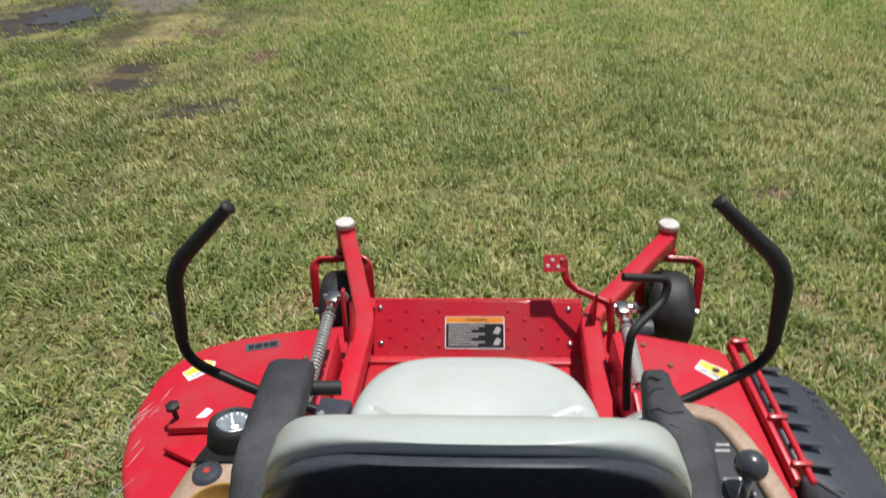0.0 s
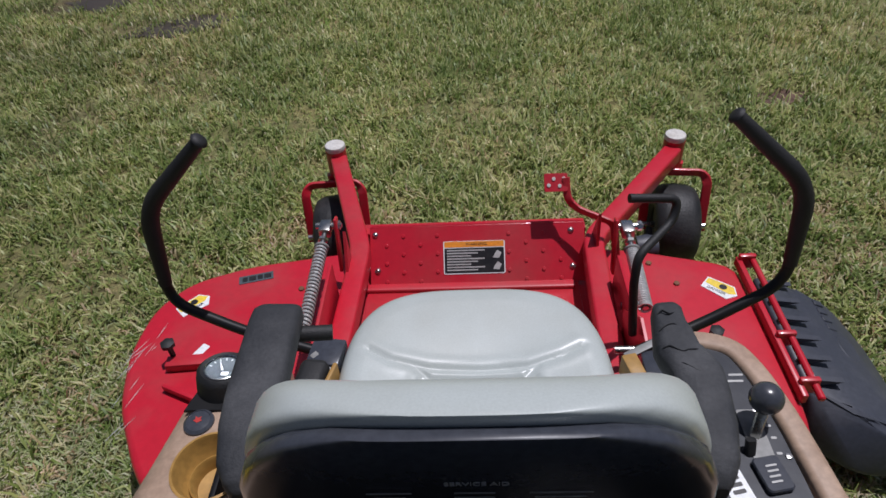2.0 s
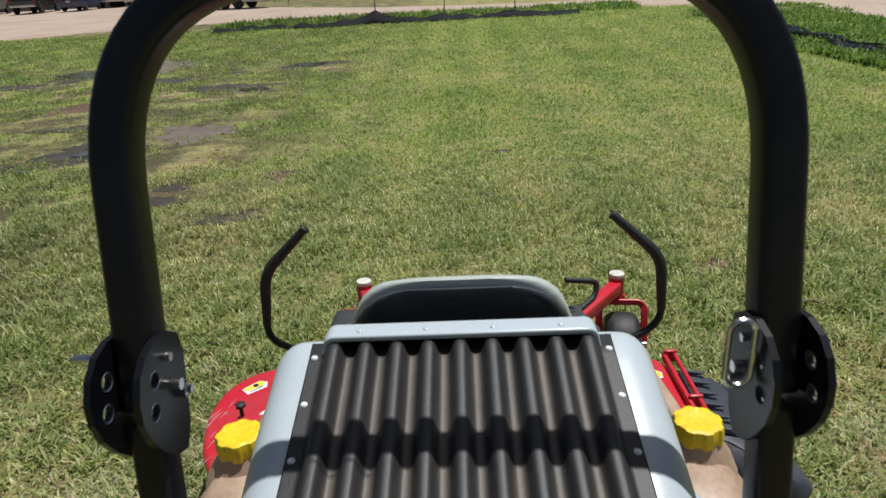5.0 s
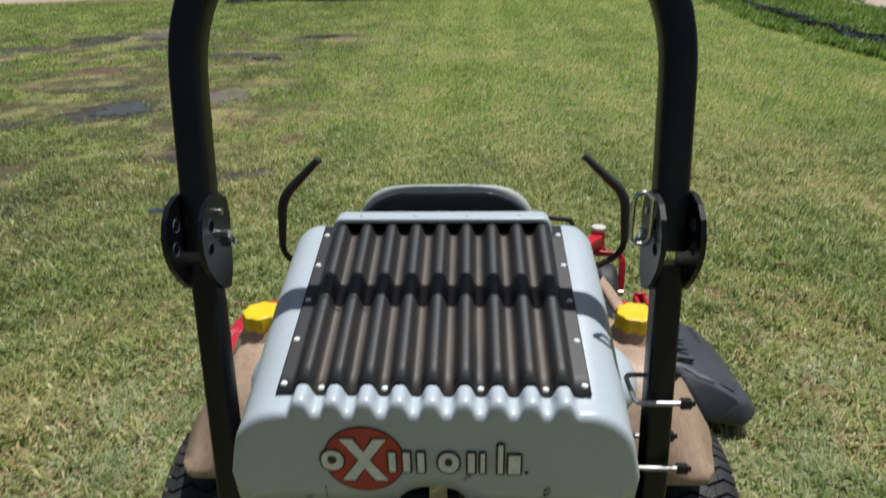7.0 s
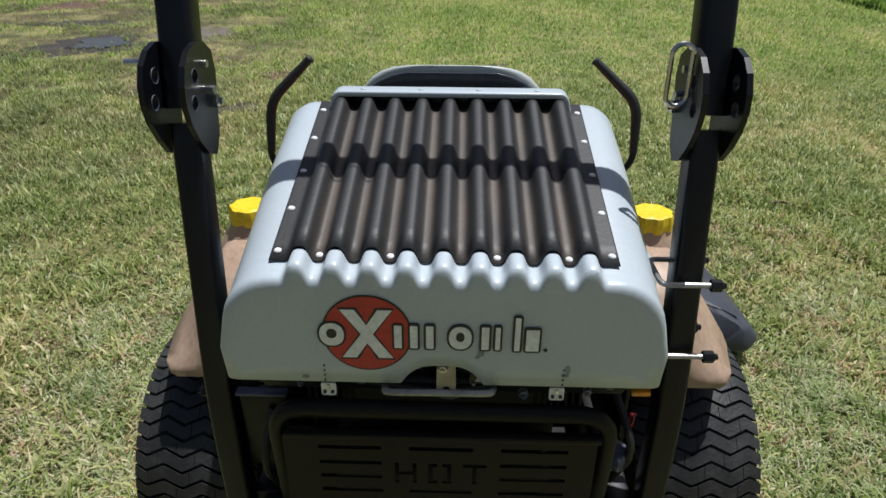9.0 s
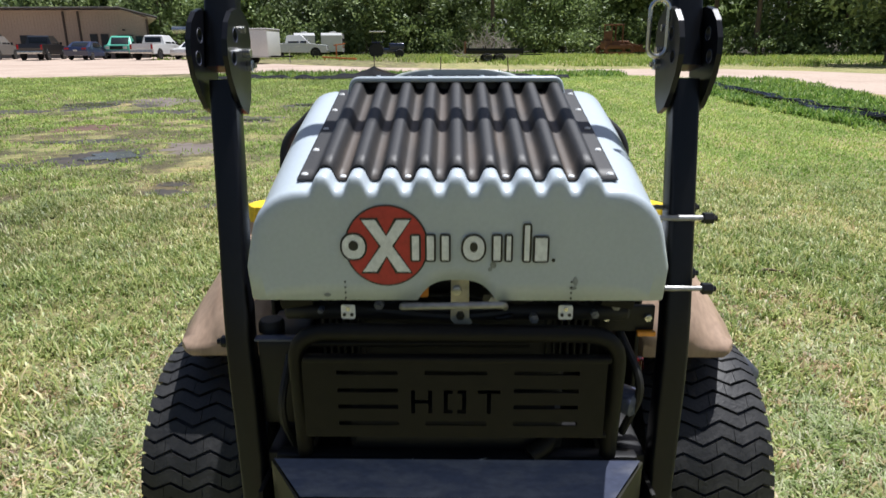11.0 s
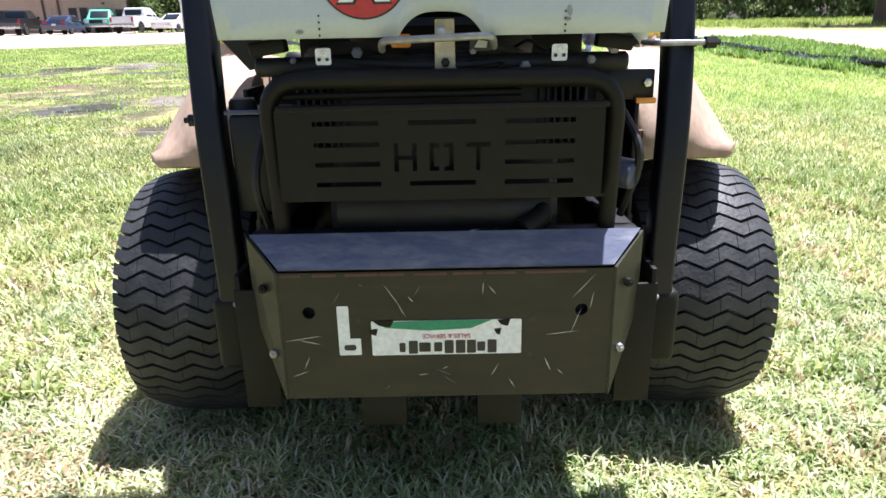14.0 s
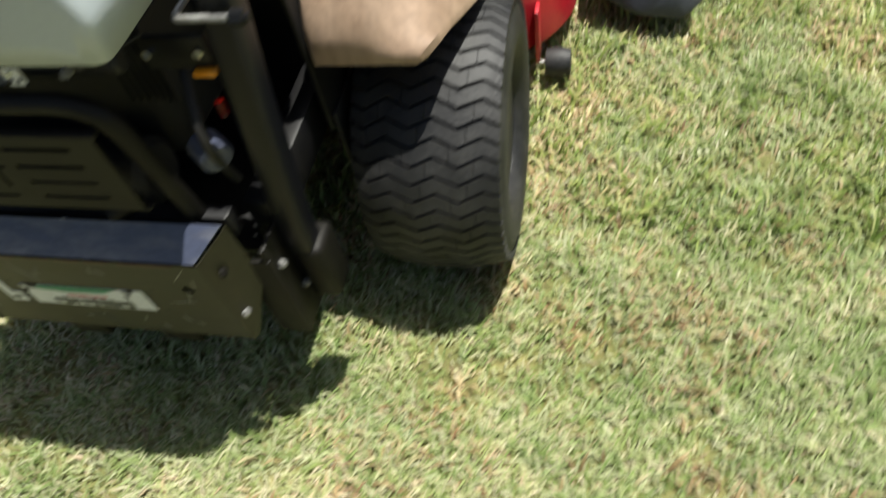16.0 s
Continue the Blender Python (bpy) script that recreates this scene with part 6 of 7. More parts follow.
    part("mark", slab(rounded_rect(0.020, 0.010, 0.004, 3), 0.0005, m @ pose(-0.009, 0.030, 0.0010)), DECAL_BLACK, st)

    # latch, handle and small brackets below the hood
    latch = part("hood_latch", slab([(-0.015, 0.040), (0.014, 0.040), (0.015, -0.028), (0.020, -0.037), (0.010, -0.042), (-0.008, -0.040), (-0.016, -0.030)], 0.006, facing((0.006, 0.200, 0.868), (0, -1, 0))), CREAM, mower, "cream latch plate with two bolts")
    part("bolt", bolt(bmesh.new(), (0.0, 0.194, 0.890), (0.0, 0.182, 0.890), 0.008), CHROME, latch)
    part("bolt", bolt(bmesh.new(), (0.006, 0.194, 0.846), (0.006, 0.182, 0.846), 0.007), BLACK, latch)
    pts = [(-0.088, 0.178, 0.866), (-0.086, 0.146, 0.879), (0.074, 0.142, 0.884), (0.078, 0.172, 0.868)]
    part("hood_handle", sweep(pts, circle(0.0055, 10), 0.014, 4), STEEL, mower, "worn steel grab bar")
    for s, x in ((-1, -0.176), (1, 0.176)):
        t = part("hood_tab", slab(rounded_rect(0.023, 0.024, 0.003, 2), 0.003, facing((x, 0.178, 0.858), (0, -1, 0))), WHITE, mower, "small white hood bracket")
        for dx in (-0.006, 0.006):
            part("bolt", lathe([(0.0028, 0), (0.0028, 0.003)], 8, facing((x + dx, 0.175, 0.854), (0, -1, 0))), DECAL_BLACK, t)
        part("bolt", lathe([(0.0035, 0), (0.0035, 0.003)], 8, facing((x, 0.175, 0.864), (0, -1, 0))), CHROME, t)
    part("orange_tag", slab(rounded_rect(0.03, 0.02, 0.003, 2), 0.002, facing((-0.062, 0.22, 0.878), (0, -1, 0))), DECAL_ORANGE, mower, "orange tag on the engine")

    # engine behind the shield
    engine = new("engine")
    engine.parent = mower
    tagged(engine, "oily black twin-cylinder engine")
    part("block", box((0.42, 0.28, 0.26), (0, 0.46, 0.70), bevel=0.03, segs=3), ENGINE, engine)
    for s in (-1, 1):
        for k in range(7):
            part("cooling_fin", box((0.006, 0.13, 0.13), (s * (0.17 + k * 0.013), 0.38, 0.76), bevel=0.002, segs=1), ENGINE, engine)
    part("blower_housing", lathe([(0.17, 0), (0.175, 0.03), (0.16, 0.06), (0.05, 0.075)], 28, pose(0, 0.46, 0.84)), ENGINE, engine)
    part("muffler", rod((-0.19, 0.265, 0.60), (0.19, 0.265, 0.60), 0.055, 20, bevel=0.012), ENGINE, engine)
    part("exhaust_pipe", sweep([(0.15, 0.27, 0.62), (0.17, 0.21, 0.60), (0.13, 0.19, 0.58)], circle(0.018, 12), 0.03, 4), OLIVE, engine)
    part("oil_filter", rod((0.285, 0.27, 0.66), (0.325, 0.24, 0.655), 0.026, 16, bevel=0.006), SCUFF_SKY, engine, "grey oil filter")
    for k, (a, b, c) in enumerate((((-0.30, 0.26, 0.74), (-0.31, 0.2, 0.66), (-0.30, 0.26, 0.55)), ((0.30, 0.3, 0.77), (0.33, 0.22, 0.70), (0.31, 0.27, 0.58)), ((-0.2, 0.22, 0.85), (0.0, 0.2, 0.838), (0.2, 0.23, 0.85)))):
        part("hose", sweep([a, b, c], circle(0.0075, 8), 0.05, 5, up=(0, 1, 0)), ENGINE, engine)
    part("cross_member", box((0.64, 0.03, 0.05), (0, 0.205, 0.555), bevel=0.005), BLACK, mower)
    part("upper_member", rod((-0.29, 0.222, 0.842), (0.29, 0.222, 0.842), 0.015, 14, bevel=0.004), ENGINE, mower)
    rnd = random.Random(17)
    for k in range(16):
        x, z, n = rnd.uniform(-0.24, 0.20), rnd.uniform(0.822, 0.872), rnd.uniform(0.05, 0.16)
        y = rnd.uniform(0.195, 0.25)
        pts = [(x, y + 0.05, z + rnd.uniform(-0.02, 0.01)), (x + n * 0.3, y, z + rnd.uniform(-0.012, 0.014)), (x + n * 0.7, y, z + rnd.uniform(-0.014, 0.012)), (x + n, y + 0.06, z + rnd.uniform(-0.02, 0.01))]
        part("hose", sweep(pts, circle(rnd.choice((0.0028, 0.004, 0.007, 0.011)), 8), 0.02, 4, up=(0, 1, 0)), rnd.choice((ENGINE, GRIP, BLACK, GRIP)), engine)
    for x, z in ((-0.225, 0.852), (-0.128, 0.862), (0.048, 0.862), (0.128, 0.838), (0.228, 0.846), (0.262, 0.862)):
        part("fitting", bolt(bmesh.new(), (x, 0.205, z), (x, 0.188, z), rnd.uniform(0.005, 0.009)), rnd.choice((GALV, BLACK, SCUFF_SKY)), engine)
    part("data_plate", slab(rounded_rect(0.034, 0.020, 0.002, 2), 0.001, facing((0.060, 0.192, 0.872), (0, -1, 0))), DECAL_BLACK, engine)
    part("pictogram", slab([(-0.010, -0.005), (0.008, -0.006), (0.010, 0.003), (-0.004, 0.006)], 0.0005, facing((0.060, 0.1905, 0.872), (0, -1, 0))), PRINT, engine)
    # rust-stained brackets at the hood's corners
    for s in (-1, 1):
        part("hood_hinge", box((0.055, 0.03, 0.022), (s * 0.262, 0.20, 0.872), (0, s * 8, 0), 0.004), OLIVE, mower)
    for s in (-1, 1):
        part("frame_rail", box((0.05, 0.90, 0.09), (s * 0.33, 0.70, 0.50), bevel=0.008), BLACK, mower)
    part("rear_floor", box((0.62, 0.95, 0.02), (0, 0.72, 0.42), bevel=0.004), BLACK, mower)
    hyd = part("hydraulic_tank", box((0.085, 0.16, 0.17), (-0.318, 0.345, 0.680), bevel=0.010), BLACK, mower, "black hydraulic oil tank")
    part("filler_cap", lathe([(0.024, 0), (0.024, 0.016), (0.020, 0.022)], 20, pose(-0.345, 0.315, 0.765)), GRIP, hyd)
    part("tank_edge", box((0.09, 0.02, 0.006), (-0.318, 0.27, 0.768), bevel=0.002), SCUFF_SKY, hyd)
    part("bulkhead", box((0.61, 0.012, 0.69), (0, 0.640, 0.735), bevel=0.003), BLACK, mower)
    for s in (-1, 1):
        part("side_panel", box((0.066, 0.012, 0.44), (s * 0.340, 0.640, 0.61), bevel=0.003), BLACK, mower)
        part("inner_fender", box((0.010, 0.62, 0.30), (s * 0.385, 0.78, 0.64), bevel=0.003), BLACK, mower)
        part("frame_side", box((0.010, 0.60, 0.36), (s * 0.392, 0.78, 0.34), bevel=0.004), ENGINE, mower)
    rb = part("relay_bracket", box((0.10, 0.012, 0.05), (0.308, 0.295, 0.800), bevel=0.003), BLACK, mower, "black bracket with bolts and lamps")
    for x in (0.27, 0.345):
        part("bolt", bolt(bmesh.new(), (x, 0.289, 0.803), (x, 0.280, 0.803), 0.007), CHROME, rb)
    part("amber_lamp", box((0.034, 0.014, 0.010), (0.343, 0.285, 0.774), bevel=0.003), AMBER, rb, "amber marker lens")
    part("red_lamp", rod((0.338, 0.285, 0.70), (0.338, 0.285, 0.724), 0.006), REDLENS, rb, "small red lens")


rear_end()


# fuel tanks that also form the mudguards
def tank(s):
    ob_name = "fuel_tank"
    rings = []
    # y, x inner, x outer at the top, x outer at the bottom, z bottom, z top
    keys = [(0.462, 0.425, 0.505, 0.556, 0.641, 0.674), (0.467, 0.400, 0.522, 0.584, 0.637, 0.690), (0.485, 0.392, 0.527, 0.598, 0.635, 0.722), (0.515, 0.388, 0.525, 0.607, 0.633, 0.765), (0.555, 0.384, 0.522, 0.617, 0.630, 0.808), (0.600, 0.380, 0.520, 0.632, 0.624, 0.834), (0.660, 0.375, 0.520, 0.646, 0.612, 0.845),
            (0.750, 0.370, 0.520, 0.654, 0.595, 0.845), (0.83, 0.36, 0.512, 0.64, 0.617, 0.835), (0.88, 0.35, 0.505, 0.630, 0.618, 0.812), (1.00, 0.335, 0.495, 0.59, 0.62, 0.803), (1.10, 0.325, 0.480, 0.54, 0.62, 0.798), (1.17, 0.325, 0.462, 0.50, 0.63, 0.795), (1.215, 0.33, 0.43, 0.455, 0.64, 0.785), (1.232, 0.345, 0.405, 0.42, 0.66, 0.76)]
    for y, xi, xo, xb, zb, zt in keys:
        q = min(1.0, (zt - zb) / 0.08)
        pts = [(xi, zb), (xi, (zb + zt) / 2), (xi, zt - 0.03 * q), (xi + 0.008, zt - 0.008 * q), (xi + 0.03, zt), ((xi + xo) / 2, zt + 0.003), (xo - 0.03, zt), (xo - 0.008, zt - 0.010 * q), (xo + 0.010, zt - 0.035 * q),
               (xo + (xb - xo) * 0.5, zb + (zt - zb) * 0.52), (xb - 0.003, zb + 0.030 * q), (xb - 0.002, zb + 0.014 * q), (xb - 0.014, zb), ((xi + xb) / 2, zb)]
        rings.append([(s * x, y, z) for x, z in pts])
    body = part(ob_name, loft(rings), TANK, mower, "dusty tan plastic fuel tank and mudguard")
    c = Vector((s * 0.463, 0.757, 0.0))
    part("filler_neck", lathe([(0.085, 0.80), (0.070, 0.835), (0.052, 0.858), (0.046, 0.880)], 28, Matrix.Translation(c)), TANK, body)
    bm = bmesh.new()
    segs, prof = 64, [(1.0, 0.872), (1.0, 0.896), (0.93, 0.908), (0.80, 0.911), (0.5, 0.907)]
    rings = []
    for rr, z in prof:
        ring = []
        for k in range(segs):
            a = 2 * math.pi * k / segs
            rib = 0.0035 if (k % 8) < 4 and rr > 0.9 else 0.0
            ring.append((c.x + (0.047 * rr + rib) * math.cos(a), c.y + (0.047 * rr + rib) * math.sin(a), z))
        rings.append(ring)
    part("fuel_cap", loft(rings, True, bm), YELLOW, body, "ribbed yellow fuel cap")
    return body


tank_l, tank_r = tank(-1), tank(1)


# left console: gauge, round switch, cup holder
def left_console():
    base = part("gauge_base", slab([(-0.465, 1.085), (-0.360, 1.085), (-0.360, 1.200), (-0.430, 1.205)], 0.006, pose(0, 0, 0.800), 0.001), BLACK, mower, "black gauge plinth")
    m = pose(-0.414, 1.142, 0.793, -10, 4, 0)
    g = part("hour_gauge", lathe([(0.047, 0), (0.044, 0.030), (0.042, 0.038), (0.036, 0.043), (0.030, 0.041), (0.029, 0.036)], 36, m), GRIP, base, "round black-rimmed gauge")
    part("dial", lathe([(0.029, 0.035), (0.029, 0.037)], 32, m), DIALFACE, g)
    part("dial_ring", lathe([(0.0292, 0.040), (0.0305, 0.0422), (0.0296, 0.0426), (0.0285, 0.0408)], 36, m, caps=False), CHROME, g)
    part("dial_mark", slab(rounded_rect(0.012, 0.009, 0.002, 2), 0.0005, m @ pose(0.006, -0.012, 0.0375)), WHITE, g)
    for k in range(7):
        a = radians(20 + k * 24)
        part("dial_tick", slab(rounded_rect(0.0016, 0.005, 0.0005, 1), 0.0004, m @ pose(0.023 * math.cos(a), 0.023 * math.sin(a), 0.0372, 0, 0, math.degrees(a) - 90)), WHITE, g)
    part("needle", slab([(-0.002, -0.004), (0.002, -0.004), (-0.012, 0.022)], 0.0006, m @ pose(0, 0, 0.0378)), WHITE, g)
    glass = part("dial_glass", lathe([(0.029, 0.0395), (0.028, 0.0405)], 32, m), GLASS, g)
    glass.visible_shadow = False
    m = pose(-0.434, 1.064, 0.800)
    sw = part("round_switch", lathe([(0.0245, 0), (0.0235, 0.006), (0.019, 0.0095), (0.0185, 0.0085), (0.010, 0.0105)], 32, m), SHELL, mower, "round black switch with a red mark")
    part("red_mark", slab([(-0.007, -0.002), (0.0, -0.006), (0.007, -0.002), (0.004, 0.001), (0.005, 0.006), (0.0, 0.003), (-0.005, 0.006), (-0.004, 0.001)], 0.0006, m @ pose(0.0, 0.001, 0.0105)), DECAL_RED, sw)
    # cup holder, sunk into the tank
    at = (-0.392, 0.985, 0.0)
    tmp = new("bore", bpy.data.meshes.new("bore"))
    bm = lathe([(0.0545, 0.740), (0.0545, 0.90)], 48, pose(*at))
    bmesh.ops.recalc_face_normals(bm, faces=bm.faces)
    bm.to_mesh(tmp.data)
    bm.free()
    cutter = tank_l.modifiers.new("bore", "BOOLEAN")
    cutter.object, cutter.operation, cutter.solver = tmp, "DIFFERENCE", "EXACT"
    me = bpy.data.meshes.new_from_object(tank_l.evaluated_get(bpy.context.evaluated_depsgraph_get()))
    tank_l.modifiers.clear()
    bpy.data.objects.remove(tmp)
    tank_l.data = me
    me.shade_smooth()
    me.set_sharp_from_angle(angle=radians(38))
    part("cup_holder", lathe([(0.056, 0.807), (0.0575, 0.811), (0.0535, 0.812), (0.051, 0.806), (0.047, 0.775), (0.041, 0.768), (0.0405, 0.776), (0.038, 0.778), (0.036, 0.774), (0.034, 0.752), (0.010, 0.750)], 48, pose(*at), caps=False), BRASS, mower, "ochre moulded cup holder sunk in the tank")


left_console()


# right console: dark panel with levers, key and stickers
PANEL = surface("dark_panel_plastic", (0.020, 0.024, 0.032), (0.05, 0.05, 0.055), 0.5, 8, 90, 0.35, 0.1, bump=0.03)


def right_console():
    pts = [(0.330, 0.862), (0.448, 0.862), (0.445, 0.944), (0.440, 1.03), (0.430, 1.118), (0.415, 1.166), (0.384, 1.186), (0.338, 1.190)]
    panel = part("control_panel", slab(pts, 0.008, pose(0, 0, 0.806), 0.001), PANEL, mower, "dark control panel with switches")
    rim = [(0.472, 0.870, 0.812), (0.464, 0.97, 0.812), (0.455, 1.05, 0.812), (0.441, 1.131, 0.810), (0.421, 1.184, 0.808), (0.378, 1.202, 0.806), (0.338, 1.206, 0.800)]
    part("panel_rim", sweep(rim, rounded_rect(0.036, 0.030, 0.010, 3), 0.03, 4), TANK, panel, "tan rolled rim")
    lever = part("throttle_lever", sweep([(0.398, 1.015, 0.80), (0.402, 1.022, 0.83), (0.412, 1.042, 0.858)], rounded_rect(0.016, 0.009, 0.003), 0.01, 3), CHROME, panel)
    kn = [(0.024 * math.sin(radians(a)), 0.866 - 0.024 * math.cos(radians(a))) for a in range(15, 180, 15)]
    part("knob", lathe(kn, 24, pose(0.413, 1.046, 0)), SHELL, lever, "black ball knob")
    part("choke_lever", sweep([(0.385, 0.985, 0.80), (0.384, 1.0, 0.835)], rounded_rect(0.014, 0.012, 0.004), 0.01, 3), GRIP, panel)
    part("slot_plate", slab(rounded_rect(0.030, 0.090, 0.003, 2), 0.0015, pose(0.402, 1.018, 0.814)), GALV, panel)
    meter = part("hour_meter", slab(rounded_rect(0.038, 0.052, 0.006, 3), 0.010, pose(0.402, 0.955, 0.814, 0, 0, 10), 0.002), SHELL, panel, "small hour meter")
    for k in range(4):
        part("print_bar", slab(rounded_rect(0.016, 0.003, 0.001, 1), 0.0006, pose(0.402, 0.942 + k * 0.008, 0.8243, 0, 0, 10)), PRINT, meter)
    for x, y, w in ((0.408, 1.128, 0.022), (0.404, 1.116, 0.024), (0.372, 1.085, 0.010), (0.425, 1.035, 0.008), (0.426, 1.015, 0.008), (0.425, 0.99, 0.008)):
        part("print_bar", slab(rounded_rect(w, 0.004, 0.001, 1), 0.0006, pose(x, y, 0.8142)), PRINT, panel)
    stk = part("panel_sticker", slab(rounded_rect(0.032, 0.062, 0.002, 2), 0.0008, pose(0.352, 0.935, 0.8142, 0, 0, 12)), WHITE, panel, "small white and green sticker")
    part("green_band", slab(rounded_rect(0.030, 0.014, 0.001, 1), 0.0004, pose(0.357, 0.914, 0.8151, 0, 0, 12)), DECAL_GREEN, stk)
    for k in range(3):
        part("name_bar", slab(rounded_rect(0.018, 0.006, 0.001, 1), 0.0004, pose(0.352 - k * 0.002, 0.933 + k * 0.010, 0.8151, 0, 0, 12)), DECAL_BLACK, stk)
    for x, y in ((0.420, 1.150), (0.432, 1.075), (0.415, 1.062), (0.436, 0.985)):
        part("screw", lathe([(0.0052, 0.814), (0.0045, 0.8165), (0.002, 0.817)], 10, pose(x, y, 0)), CHROME, panel)
    part("yellow_knob", lathe([(0.009, 0.806), (0.012, 0.815), (0.012, 0.828), (0.006, 0.832)], 16, pose(0.358, 1.075, 0)), YELLOW, panel, "small yellow knob")
    part("key_switch", lathe([(0.011, 0.806), (0.011, 0.814), (0.006, 0.815), (0.006, 0.824)], 16, pose(0.366, 1.03, 0)), CHROME, panel)
    box_ = part("switch_box", box((0.075, 0.085, 0.03), (0.318, 1.165, 0.77), (0, 0, 0), 0.005), SHELL, mower, "black switch box beside the seat")
    part("key", slab(rounded_rect(0.014, 0.016, 0.004, 3), 0.003, pose(0.338, 1.165, 0.790)), CHROME, box_)
    part("ochre_bracket", box((0.026, 0.05, 0.045), (0.262, 1.165, 0.775), (0, 0, 12), 0.003), BRASS, mower)
    part("steel_strap", box((0.10, 0.014, 0.003), (0.30, 1.215, 0.79), (0, -8, 24), 0.001), GALV, mower)
    part("ochre_bracket", box((0.008, 0.075, 0.060), (-0.246, 1.150, 0.765), (0, 0, -14), 0.003), BRASS, mower)
    part("side_box", box((0.050, 0.085, 0.070), (-0.276, 1.150, 0.770), (0, 0, -8), 0.014, 3), GRIP, mower, "black moulded box beside the seat")
    part("steel_strap", box((0.06, 0.014, 0.003), (-0.262, 1.200, 0.775), (0, 10, -40), 0.001), GALV, mower)
    part("switch_box", box((0.06, 0.06, 0.03), (-0.262, 1.225, 0.765), (0, 0, -8), 0.004), SHELL, mower)


right_console()


# seat
def seat():
    st = new("operator_seat")
    st.parent = mower
    tagged(st, "grey vinyl seat with a black moulded shell")
    # cushion: rounded pad, dished, with a raised front roll
    nu = 240
    rings = []
    cy, hw, hl = 1.117, 0.240, 0.256
    outer = superellipse(1, 1, 3.4, nu)
    seams = [[(-0.185, 1.216), (-0.145, 1.195), (-0.080, 1.182), (0.006, 1.178), (0.092, 1.181), (0.150, 1.197), (0.185, 1.213)], [(-0.105, 1.186), (-0.052, 1.137), (0.060, 1.135), (0.110, 1.186)],
             [(-0.052, 1.137), (-0.046, 0.99)], [(0.060, 1.135), (0.053, 0.99)], [(-0.036, 1.126), (0.044, 1.124)], [(-0.036, 1.126), (-0.032, 1.0)], [(0.044, 1.124), (0.039, 1.0)], [(-0.09, 1.160), (0.10, 1.158)]]
    segments = [(Vector(a), Vector(b)) for line in seams for a, b in zip(line, line[1:])]

    def seam_depth(x, y):
        p, best = Vector((x, y)), 1.0
        if abs(x) > 0.215 or not 0.97 < y < 1.24:
            return 0.0
        for a, b in segments:
            ab = b - a
            t = min(1, max(0, (p - a).dot(ab) / ab.length_squared))
            best = min(best, (p - a - ab * t).length)
        return -0.0042 * math.exp(-(best / 0.0062) ** 2) + 0.0014 * math.exp(-((best - 0.016) / 0.009) ** 2)
    levels = [(0.86, 0.660), (0.97, 0.672), (1.0, 0.70), (1.0, 0.735), (0.993, 0.752), (0.98, 0.765), (0.955, 0.777), (0.92, 0.785), (0.88, 0.789), (0.83, 0.7905)]
    levels += [(0.80 - 0.0080 * k, 0.7905 - 0.0105 * min(1, k / 62)) for k in range(98)]
    for sc, z in levels:
        ring = []
        for u, v in outer:
            x, y = u * 2 * hw * sc, v * 2 * hl * sc
            taper = 1 - 0.03 * max(0, v * 2)
            dz = 0.0
            if z > 0.75:
                dz = 0.010 * (y / hl) - 0.010 * math.exp(-((x / 0.12) ** 2 + ((y + 0.04) / 0.14) ** 2)) + seam_depth(x * taper, cy + y)
            ring.append((x * taper, cy + y, z + dz))
        rings.append(ring)
    cushion = part("cushion", loft(rings), VINYL, st, "grey vinyl seat cushion with pressed seams")
    part("seat_pan", slab(superellipse(0.46, 0.50, 4, 36), 0.03, pose(0, 1.12, 0.635), 0.004), SHELL, st)
    # backrest: pad in front, shell behind, leaning back
    def back_ring(z, w, y0, y1, e=2.6, n=48, wrap=0.0):
        ring = []
        for u, v in superellipse(w, y1 - y0, e, n):
            front = max(0.0, v / ((y1 - y0) / 2))
            ring.append((u, (y0 + y1) / 2 + v + wrap * front ** 0.5 * (2 * u / w) ** 2, z))
        return ring
    rear = lambda z: 0.768 + (1.141 - z) * 0.15
    rows = []
    for z, w, d, wrap in ((0.80, 0.40, 0.06, 0.0), (0.84, 0.455, 0.085, 0.02), (0.92, 0.478, 0.086, 0.06), (1.00, 0.476, 0.082, 0.075), (1.06, 0.464, 0.078, 0.075), (1.11, 0.442, 0.073, 0.07), (1.145, 0.416, 0.068, 0.058), (1.17, 0.388, 0.063, 0.042), (1.192, 0.350, 0.056, 0.025), (1.208, 0.305, 0.051, 0.008), (1.218, 0.255, 0.038, 0.0), (1.224, 0.19, 0.022, 0.0), (1.226, 0.12, 0.008, 0.0)):
        y0 = rear(z) + 0.018
        rows.append(back_ring(z, w, y0 + (0.092 - d) * 0.05, y0 + d, wrap=wrap))
    part("backrest", loft(rows), VINYL, st, "grey vinyl backrest pad")
    rows = []
    for z, w, d in ((0.79, 0.39, 0.040), (0.84, 0.448, 0.050), (0.95, 0.474, 0.054), (1.04, 0.464, 0.052), (1.10, 0.442, 0.050), (1.145, 0.406, 0.046), (1.172, 0.366, 0.040), (1.192, 0.320, 0.034), (1.206, 0.262, 0.026), (1.214, 0.20, 0.014)):
        rows.append(back_ring(z, w, rear(z) + (0.054 - d) * 0.15, rear(z) + d, 3.6))
    shell = part("back_shell", loft(rows), SHELL, st, "glossy black backrest shell with printed chart")
    # printed chart
    nrm, upv = Vector((0, -1, -0.15)).normalized(), Vector((0, -0.15, 1))
    def on_back(x, z, out=0.0012):
        return facing((x, rear(z) - out, z), nrm, upv)
    lettering("chart_title", "SERVICE AID", 0.0075, on_back(0.002, 1.141, 0.0005), PRINT, shell)
